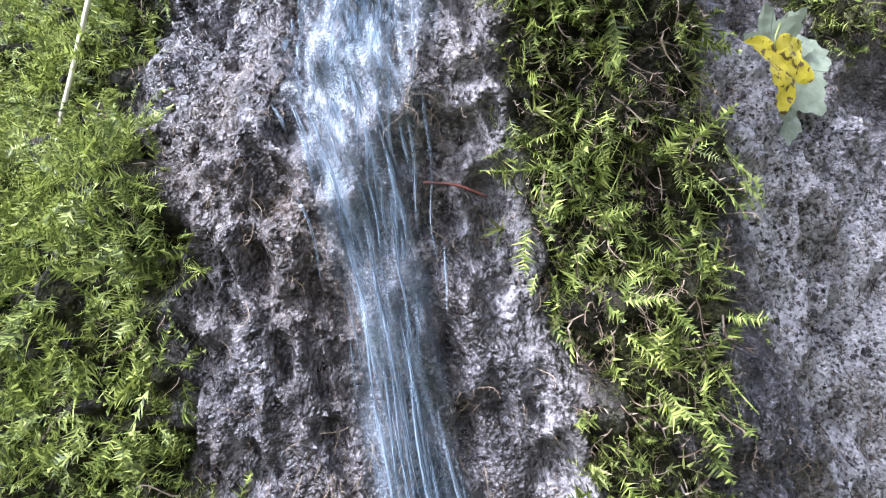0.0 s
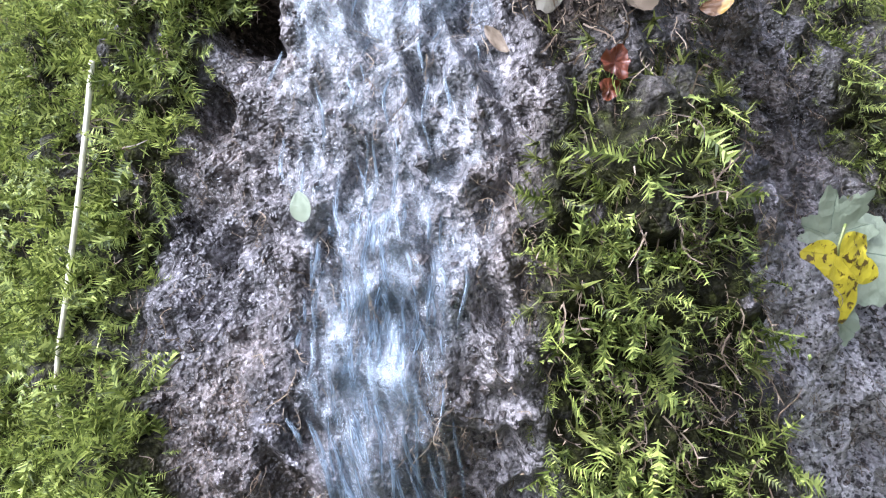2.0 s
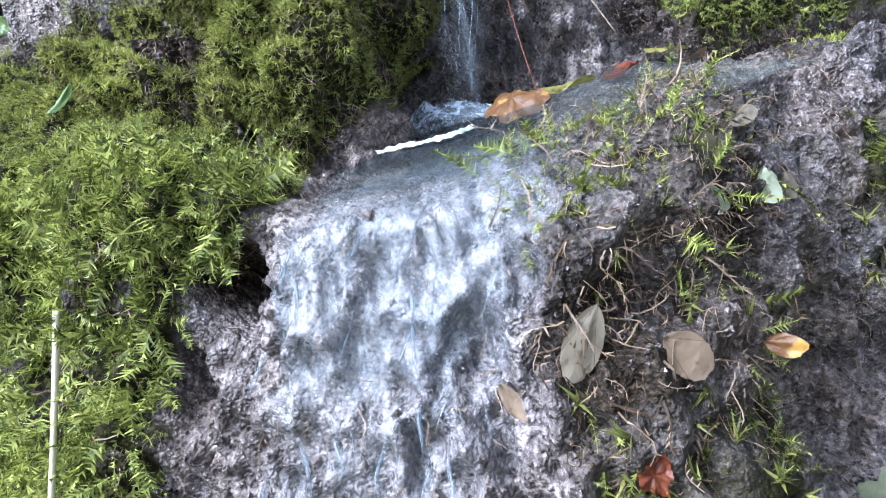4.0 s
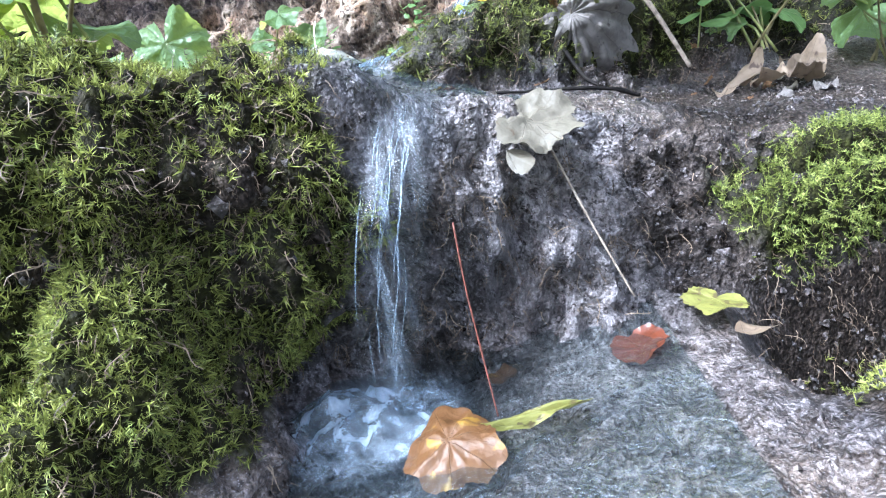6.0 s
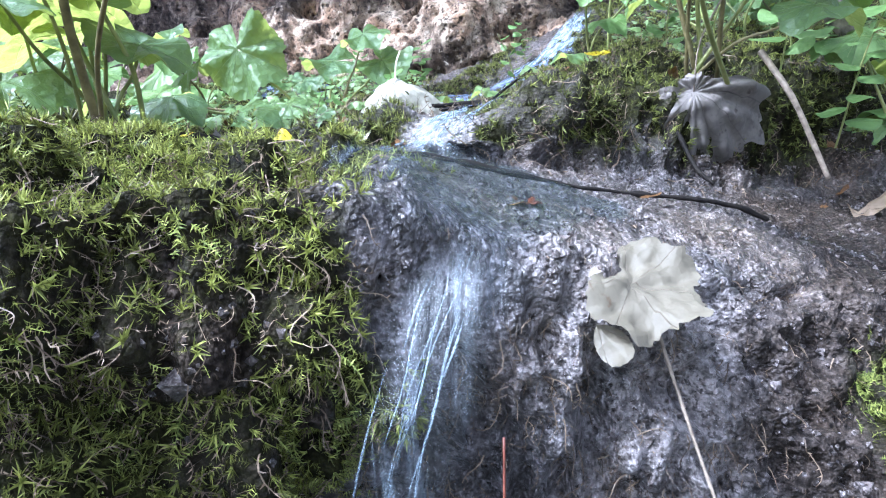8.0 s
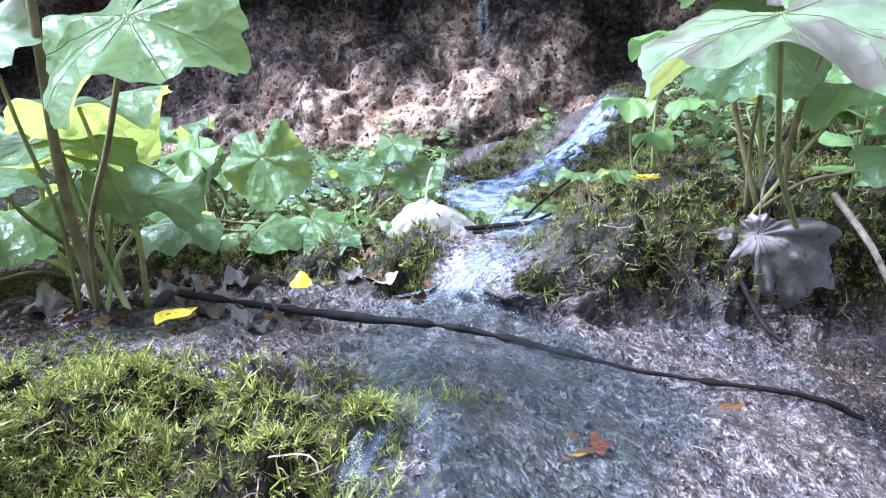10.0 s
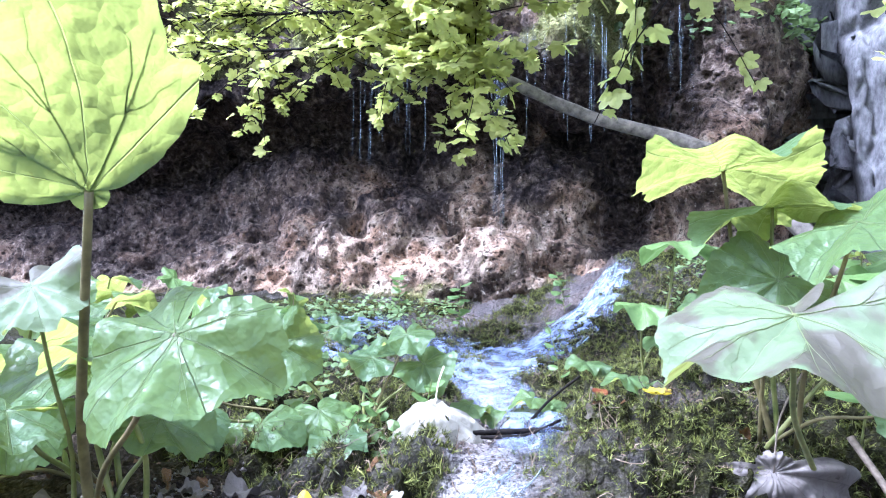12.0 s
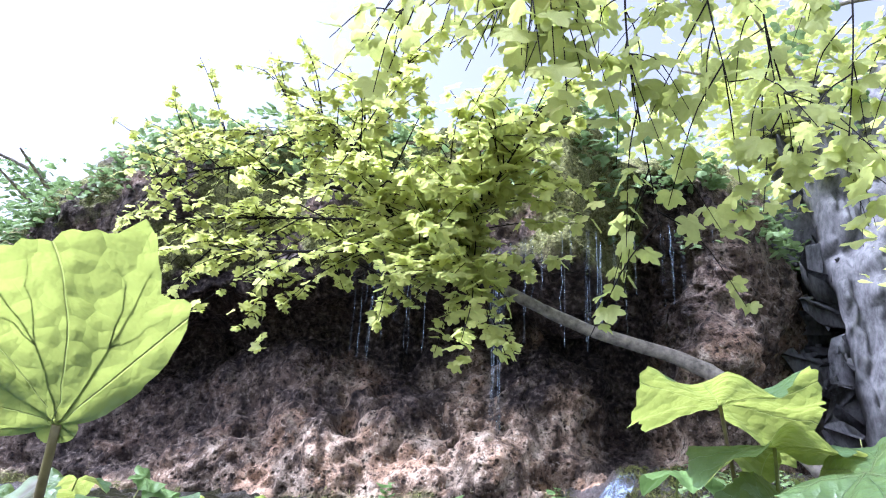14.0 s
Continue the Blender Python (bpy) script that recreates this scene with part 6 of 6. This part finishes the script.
def maple(label, trunk_ctrl, r0, r1, limbs, base, leaf_size, seed, per_twig=9, twigs=60, parts=300, droop=0.4):
    """A maple: trunk, limbs, thin twigs and its leaves; the first leaves are parts, the rest one joined crown."""
    rng = np.random.default_rng(seed)
    root = thing("maple_tree", label, "tree", "maple trees", at=base)
    off = np.array(base)
    pts = curve_points(trunk_ctrl, 48)
    v, f = tube(pts - off, np.linspace(r0, r1, 48), 12, 0.12, seed)
    part("trunk", poly_mesh("trunk", v, f, TREE_BARK), root)
    lines = [(pts[-6:], r1)]
    for ctrl, ra, rb in limbs:
        lp = curve_points(ctrl, 26)
        v, f = tube(lp - off, np.linspace(ra, rb, 26), 8, 0.1, seed)
        part("limb", poly_mesh("limb", v, f, BARK if ra < 0.012 else TREE_BARK), root)
        lines.append((lp, rb))
    leaves = []
    for k in range(twigs):
        lp, _ = lines[int(rng.integers(1, len(lines)))] if len(lines) > 1 and rng.uniform() < 0.85 else lines[0]
        i = int(rng.integers(len(lp) // 6, len(lp) - 1))
        along = lp[min(i + 1, len(lp) - 1)] - lp[i]
        along /= np.linalg.norm(along) + 1e-9
        d = along * 0.7 + rng.normal(0, 0.65, 3) * np.array([1, 0.6, 0.75]) + np.array([0, 0, -0.10 * droop])
        d /= np.linalg.norm(d)
        ln = rng.uniform(0.16, 0.42)
        q = curve_points([lp[i], lp[i] + d * ln * 0.5 + rng.normal(0, 0.012, 3), lp[i] + d * ln + np.array([0, 0, -droop * 0.12])], 8)
        v, f = tube(q - off, np.linspace(0.0032, 0.0012, 8), 4)
        part("twig", poly_mesh("twig", v, f, BARK), root)
        for j in range(per_twig):
            t = 1 - rng.uniform(0, 1) ** 1.3 * 0.85
            at = q[0] * 0
            at = np.array([np.interp(t * 7, np.arange(8), q[:, c]) for c in range(3)])
            o = rng.normal(0, 1, 3)
            o /= np.linalg.norm(o)
            s = leaf_size * rng.uniform(0.55, 1.2) * float(np.interp(at[0], [-1.5, -0.2], [0.78, 1.15]))
            at = at + o * s * np.array([0.55, 0.5, 0.35])
            tip = o * np.array([1, 1, 0.3]) + np.array([0, 0, -droop]) + rng.normal(0, 0.25, 3)
            up = np.array([rng.normal(0, 0.35), rng.normal(-0.30, 0.35), 0.8])
            leaves.append((at - off, tip, up, s))
    order = np.argsort([a[1] for a, *_ in leaves])
    rest_v, rest_f, rest_uv, nb = [], [], [], 0
    arrays = []
    for me in MAPLE_BLADES:
        co = np.empty(len(me.vertices) * 3, np.float32)
        me.vertices.foreach_get("co", co)
        arrays.append((co.reshape(-1, 3), [tuple(p.vertices) for p in me.polygons]))
    for rank, i in enumerate(order):
        at, tip, up, s = leaves[i]
        m = frame_of(at, tip, up) @ Matrix.Scale(s, 4)
        w = int(rng.integers(0, len(MAPLE_BLADES)))
        if rank < parts:
            part("leaf", MAPLE_BLADES[w], root).matrix_local = m
        else:
            co, fs = arrays[w]
            mm = np.array(m)
            rest_v.append(co @ mm[:3, :3].T + mm[:3, 3])
            rest_f += [tuple(j + nb for j in face) for face in fs]
            nb += len(co)
    if rest_v:
        me = poly_mesh("crown", np.concatenate(rest_v), [list(q) + [q[0]] if len(q) == 3 else q for q in rest_f], MAPLE)
        me.uv_layers.new(name="UVMap")
        tagged(part("crown", me, root), kind="stuff")
    return root


maple("slanting maple with yellow-green autumn leaves before the cliff", [(1.02, 2.72, 1.02), (0.771, 2.90, 1.395), (0.519, 3.05, 1.691), (0.106, 3.15, 1.864), (-0.191, 3.10, 2.007), (-0.33, 3.10, 2.10)], 0.031, 0.016, [
    ([(-0.33, 3.10, 2.10), (-0.55, 3.15, 2.24), (-0.82, 3.2, 2.45), (-1.15, 3.2, 2.82), (-1.37, 3.2, 3.25)], 0.014, 0.004),
    ([(-0.36, 3.10, 2.11), (-0.593, 3.05, 2.13), (-1.017, 3.0, 2.12), (-1.387, 3.0, 2.14)], 0.011, 0.003),
    ([(-0.40, 3.10, 2.14), (-0.35, 2.95, 2.35), (-0.25, 2.85, 2.55)], 0.009, 0.003),
    ([(-0.60, 3.15, 2.29), (-1.0, 3.1, 2.30), (-1.55, 3.0, 2.28)], 0.009, 0.003),
    ([(-0.82, 3.2, 2.45), (-1.3, 3.1, 2.55), (-1.75, 3.05, 2.50)], 0.008, 0.003),
    ([(-0.82, 3.2, 2.45), (-0.75, 3.1, 2.70), (-0.6, 3.0, 2.95)], 0.007, 0.003),
    ([(-0.2, 3.10, 2.0), (-0.26, 3.0, 2.03), (-0.30, 2.95, 2.05)], 0.006, 0.002),
    ([(-0.45, 3.10, 2.17), (-0.75, 3.0, 2.42), (-1.0, 2.9, 2.85)], 0.007, 0.003),
    ([(-1.0, 3.2, 2.65), (-1.35, 3.15, 2.75), (-1.7, 3.1, 2.75)], 0.007, 0.003),
    ([(-0.30, 3.1, 2.07), (-0.55, 2.95, 2.35), (-0.85, 2.85, 2.6)], 0.007, 0.003),
    ([(-0.33, 3.10, 2.10), (-0.22, 2.92, 2.25), (-0.08, 2.80, 2.42)], 0.007, 0.003),
    ([(-0.40, 3.10, 2.14), (-0.18, 3.0, 2.40), (-0.02, 2.9, 2.62)], 0.006, 0.003),
], (1.02, 2.72, 1.0), 0.036, 11, 15, 380, 300)
maple("overhanging maple with drooping yellow leaves", [(2.5, 3.1, 0.9), (2.45, 3.1, 2.0), (2.2, 3.1, 3.0), (1.6, 3.0, 3.45), (0.9, 2.9, 3.5), (0.1, 2.6, 3.3)], 0.09, 0.012, [
    ([(0.30, 2.75, 3.38), (0.29, 2.8, 2.85), (0.33, 2.8, 2.4), (0.37, 2.8, 2.08)], 0.005, 0.0015),
    ([(0.55, 2.8, 3.42), (0.55, 2.75, 2.95), (0.60, 2.75, 2.5)], 0.005, 0.0015),
    ([(0.8, 2.88, 3.47), (0.75, 2.85, 2.95), (0.78, 2.9, 2.45)], 0.005, 0.0015),
    ([(1.1, 2.95, 3.48), (1.08, 3.0, 2.95), (1.02, 3.1, 2.40)], 0.005, 0.0015),
    ([(1.3, 2.97, 3.47), (1.3, 3.1, 3.0), (1.25, 3.2, 2.5)], 0.005, 0.0015),
    ([(0.2, 2.65, 3.33), (0.08, 2.4, 2.9), (-0.05, 2.2, 2.62)], 0.005, 0.0015),
    ([(1.5, 3.0, 3.45), (1.55, 3.2, 3.0), (1.5, 3.3, 2.6)], 0.005, 0.0015),
    ([(0.12, 2.61, 3.3), (-0.05, 2.45, 2.95), (-0.12, 2.4, 2.58)], 0.005, 0.0015),
    ([(0.15, 2.62, 3.31), (-0.22, 2.45, 3.0), (-0.42, 2.4, 2.66)], 0.005, 0.0015),
    ([(0.25, 2.68, 3.35), (0.12, 2.5, 3.0), (0.04, 2.4, 2.62)], 0.005, 0.0015),
], (2.5, 3.1, 0.9), 0.054, 23, 6, 165, 300, 1.0)


# ---- greenery on and behind the cliff ----
def leaf_cards(sides, seed):
    """A small lobed leaf for far foliage, bent along its rib."""
    rng = np.random.default_rng(seed)
    th = np.linspace(-math.pi, math.pi, sides, endpoint=False)
    r = 0.5 + 0.12 * np.cos(3 * th) + rng.normal(0, 0.03, sides)
    v = [(0.5, 0, 0.06)] + [(0.5 + r[k] * math.cos(th[k]), r[k] * math.sin(th[k]), -0.16 * abs(math.sin(th[k]))) for k in range(sides)]
    return np.array(v), np.array([(0, 1 + k, 1 + (k + 1) % sides) for k in range(sides)])


CARDS = [leaf_cards(9, s) for s in range(4)]


def foliage_cloud(rng, blobs, n):
    """Leaf places in uneven clumps."""
    pos = []
    for (cx, cy, cz, rx, ry, rz), share in blobs:
        m = int(n * share)
        c = rng.normal(0, 0.5, (max(4, m // 18), 3)) * np.array([rx, ry, rz]) + np.array([cx, cy, cz])
        pick = c[rng.integers(0, len(c), m)]
        pos.append(pick + rng.normal(0, 0.11, (m, 3)))
    return np.concatenate(pos)


def ground_herbs():
    """Low leafy herbs that cover the damp slopes beside the stream."""
    p, nr, v, rng = sample_bank(9000, -1.3, 1.4, 8.0, 11.0, 61)
    x = p[:, 0]
    keep = (rng.uniform(0, 1, len(p)) < 0.75 * ramp01(blotch(p, 0.16, 63), 0.42, 0.65)) & ((x < np.interp(v, [8, 9, 10, 11], [-0.16, -0.40, -0.55, -0.7])) | (x > np.interp(v, [8, 9, 10, 11], [0.45, 0.40, 0.35, 0.6])))
    p, nr = p[keep], nr[keep]
    m = len(p)
    lift = rng.uniform(0.008, 0.06, (m, 1))
    scatter("ground_herbs", CARDS, p + np.array([0, 0, 1.0]) * lift, rng.normal(0, 1, (m, 3)) * np.array([1, 1, 0.3]), np.array([0, -0.4, 1.0]) + rng.normal(0, 0.3, (m, 3)), rng.uniform(0.012, 0.034, m), HERB, "low fresh green herbs covering the damp slope", "plants")


ground_herbs()


def cliff_top_plants():
    rng = np.random.default_rng(88)
    rows, cols = CLIFF_G.shape[:2]
    r = rng.integers(int(rows * 0.80), rows - 14, 5200)
    c = rng.integers(0, cols - 1, 5200)
    p, n = CLIFF_G[r, c], CLIFF_N[r, c]
    keep = (p[:, 2] > np.interp(p[:, 0], [-7, -4.7, -3.5, -2.4, 0.5, 4], [1.9, 2.4, 3.1, 3.35, 3.0, 3.0])) & (blotch(p, 0.4, 99) > 0.35)
    p, n = p[keep], n[keep]
    m = len(p)
    up = np.array([0, -0.3, 1.0])
    p = p + n * rng.uniform(0.02, 0.20, (m, 1))
    scatter("cliff_plants", CARDS, p, rng.normal(0, 1, (m, 3)) * np.array([1, 1, 0.4]), up + rng.normal(0, 0.3, (m, 3)), rng.uniform(0.03, 0.085, m), HERB, "low green herbs and butterbur growing on the cliff edge", "plants")


cliff_top_plants()


def cliff_moss():
    rng = np.random.default_rng(89)
    rows, cols = CLIFF_G.shape[:2]
    r, c = rng.integers(0, rows - 14, 60000), rng.integers(0, cols - 1, 60000)
    p, n = CLIFF_G[r, c], CLIFF_N[r, c]
    shade_tone, moss = cliff_zones(p, CV[r])
    keep = rng.uniform(0, 1, len(p)) < moss * 0.55
    p, n = p[keep], n[keep]
    m = len(p)
    axis = n + np.array([0, 0, -0.9]) + rng.normal(0, 0.4, (m, 3))
    scatter("cliff_moss", TUFTS + FRONDS[:2], p, axis, n, rng.uniform(0.02, 0.06, m), MOSS_CLIFF, "hanging olive moss curtains on the cliff", "moss")


cliff_moss()


def far_tree(label, base, height, blobs, n, seed, material, size):
    rng = np.random.default_rng(seed)
    root = thing("tree", label, "tree", "far trees", at=base)
    v, f = tube(curve_points([(0, 0, -0.4), (0.1, 0, height * 0.5), (-0.05, 0.1, height)], 14), np.linspace(0.13, 0.03, 14), 10, 0.1, seed)
    part("trunk", poly_mesh("trunk", v, f, TREE_BARK), root)
    for k in range(6):
        a = rng.uniform(0, 6.28)
        z = height * rng.uniform(0.35, 0.9)
        v, f = tube(curve_points([(0, 0, z), (0.5 * math.cos(a), 0.5 * math.sin(a), z + 0.3), (1.2 * math.cos(a), 1.2 * math.sin(a), z + 0.5)], 10), np.linspace(0.04, 0.01, 10), 6)
        part("limb", poly_mesh("limb", v, f, TREE_BARK), root)
    pos = foliage_cloud(rng, blobs, n)
    m = len(pos)
    ob = scatter("crown", CARDS, pos, rng.normal(0, 1, (m, 3)) * np.array([1, 1, 0.5]), np.array([0, -0.3, 1.0]) + rng.normal(0, 0.4, (m, 3)), rng.uniform(size * 0.6, size * 1.3, m), material, "", "")
    ob.parent = root
    return root


far_tree("dense yellow-green tree behind the cliff's end", (2.2, 6.8, 3.5), 2.6, [((0, 0, 1.2, 1.6, 1.0, 1.4), 0.6), ((0.9, -0.5, 0.4, 1.2, 0.8, 1.0), 0.4)], 5200, 5, MAPLE, 0.10)
far_tree("leafy tree on the slope beside the grey rock", (3.6, 5.0, 1.3), 3.2, [((-0.2, 0, 2.6, 1.3, 1.0, 1.3), 0.7), ((-0.6, -0.6, 2.0, 0.9, 0.7, 0.8), 0.3)], 6000, 6, HERB, 0.08)
far_tree("small pale tree on the cliff's shoulder", (-5.6, 6.4, 2.6), 1.6, [((0, 0, 1.0, 1.0, 0.8, 0.8), 1.0)], 1500, 7, HERB, 0.09)


# ---- the grey limestone pillar at the cliff's end ----
def pillar():
    zs, us = np.linspace(0.6, 4.6, 110), np.linspace(0, 1, 120)
    Z, U = np.meshgrid(zs, us, indexing="ij")
    x = 1.93 + 1.9 * U + 0.12 * (2.6 - Z) * (U < 0.5) * 0.3
    y = 5.85 - 0.45 * np.sin(U * math.pi) ** 0.6 + 0.16 * (Z - 1.5)
    p = np.stack([x, y, Z], -1).reshape(-1, 3)
    p[:, 1] += 0.10 * fractal(p * np.array([1, 1, 0.5]), 0.24, 3, 0.55, 33, True) + 0.03 * fractal(p, 0.07, 2, 0.5, 35)
    me = mesh_of("grey_rock", p, grid_faces(110, 120), LIMESTONE)
    sol = new("grey_rock", me)
    mod = sol.modifiers.new("thickness", "SOLIDIFY")
    mod.thickness, mod.offset = 0.6, -1
    return tagged(sol, "pale grey furrowed limestone wall at the cliff's end", "rock", kind="structure")


LIMESTONE = plain_material("pale grey limestone", (0.055, 0.055, 0.060), (0.20, 0.198, 0.207), 26, 0.85, 1.0, (1.0, 1.0, 0.5))
pillar()


# ---- small weeds, litter and stems ----
LITTER = [blade(k, 1.0, m, 0.35, 0.3, 0.3, seed=s, rings=4, seg=36, crumple=0.18, ribs=5) for k, m, s in (("oval", BROWN, 200), ("rag", TAN, 201), ("oval", TAN, 202), ("maple", BROWN, 203), ("rag", GREY, 204))]


def litter():
    rng = np.random.default_rng(300)
    zones = [(-0.44, -0.16, 1.36, 1.72, 44), (-0.62, -0.30, 1.5, 2.0, 30), (0.10, 0.45, 2.0, 2.35, 14), (-0.25, -0.02, 1.68, 1.95, 16), (0.45, 0.95, 1.75, 2.2, 12)]
    for x0, x1, y0, y1, n in zones:
        for k in range(n):
            x, y = rng.uniform(x0, x1), rng.uniform(y0, y1)
            a = rng.uniform(0, 6.28)
            m = on_ledge(x, y, (math.cos(a), math.sin(a)), 0.006, (rng.normal(0, 0.3), rng.normal(-0.1, 0.3)), 5.9, 9.5)
            root = tagged(new("dead_leaf", LITTER[int(rng.integers(0, len(LITTER)))]), "small curled dead brown leaf on damp soil", "dead leaf", "leaf litter")
            s = rng.uniform(0.010, 0.028)
            root.matrix_world = m @ Matrix.Diagonal((s, s, s, 1))


litter()


def weed(label, base, height, n, leaf, lean, seed):
    """A leafy weed: a thin stem with narrow leaves along it."""
    rng = np.random.default_rng(seed)
    root = thing("weed", label, "plant", "weeds", at=base)
    stem = curve_points([(0, 0, -0.01), (lean[0] * 0.4, lean[1] * 0.4, height * 0.55), (lean[0], lean[1], height)], 14)
    v, f = tube(stem, np.linspace(0.0022, 0.0010, 14), 6)
    part("stem", poly_mesh("stem", v, f, STALK), root)
    me = blade("oval", leaf, HERB, 0.1, 0.1, 0.25, seed=seed, rings=5, seg=36, ribs=3)
    for k in range(n):
        t = 0.15 + 0.85 * k / n
        at = [float(np.interp(t * 13, np.arange(14), stem[:, i])) for i in range(3)]
        a = k * 2.4 + rng.uniform(-0.4, 0.4)
        tip = (math.cos(a), math.sin(a) * 0.8 - 0.2, rng.uniform(-0.2, 0.5))
        part("leaf", me, root).matrix_local = frame_of(at, tip, (0, -0.4, 1)) @ Matrix.Scale(rng.uniform(0.7, 1.2), 4)
    return root


for x, y, h, n, leaf, lean, seed in ((0.62, 2.2, 0.50, 16, 0.075, (0.08, -0.1), 1), (0.68, 2.3, 0.42, 14, 0.07, (-0.06, -0.1), 2), (0.72, 2.15, 0.36, 14, 0.06, (0.1, -0.05), 3), (-0.18, 2.12, 0.10, 9, 0.03, (0.02, -0.03), 4), (-0.24, 2.05, 0.12, 10, 0.03, (-0.03, -0.03), 5), (-0.28, 2.0, 0.09, 9, 0.028, (0.02, -0.04), 6), (0.06, 2.75, 0.20, 9, 0.03, (-0.05, -0.05), 7), (0.0, 4.1, 0.22, 12, 0.05, (-0.05, -0.05), 8), (0.45, 2.5, 0.22, 12, 0.045, (0.02, -0.05), 9), (-0.5, 3.9, 0.25, 14, 0.06, (0.02, -0.05), 10), (-0.9, 4.2, 0.25, 14, 0.06, (0.02, -0.05), 11)):
    g0 = surf(x, bank_depth(x, y, 7.0, 11.4))[0][0]
    weed("small fresh green weed with narrow leaves on the bank", tuple(map(float, g0)), h, n, leaf, lean, seed)
butterbur("arching butterbur stalks leaning out over the earth mound", (-0.44, 1.37, 0.965), [
    ((-0.80, 1.32, 1.22), (-0.8, -0.4, -0.1), (0, -0.2, 1), 0.11, BUTTER),
    ((-0.85, 1.28, 1.08), (-0.8, -0.4, -0.2), (0, -0.3, 1), 0.10, BUTTER),
    ((-0.72, 1.30, 1.33), (-0.6, -0.6, 0.0), (0, -0.1, 1), 0.11, BUTTER),
    ((-0.78, 1.36, 0.98), (-0.9, -0.3, -0.3), (0, -0.4, 1), 0.08, BUTTER),
    ((-0.62, 1.42, 1.16), (-0.6, -0.6, 0.0), (0, 0.1, 1), 0.09, BUTTER),
    ((-0.56, 1.30, 1.20), (-0.8, -0.4, 0.1), (0, 0.1, 1), 0.06, HERB),
    ((-0.52, 1.40, 1.26), (-0.3, -0.9, 0.0), (0, 0.2, 1), 0.07, BUTTER),
    ((-0.66, 1.22, 1.05), (-0.9, -0.2, -0.2), (0, -0.2, 1), 0.07, HERB),
    ((-0.60, 1.26, 1.12), (-0.6, -0.7, 0.0), (0, 0.0, 1), 0.05, HERB),
    ((-0.47, 1.33, 1.15), (-0.5, -0.8, 0.1), (0, 0.1, 1), 0.045, HERB),
    ((-0.70, 1.35, 0.92), (-0.9, -0.3, -0.3), (0, -0.3, 1), 0.06, BUTTER),
])
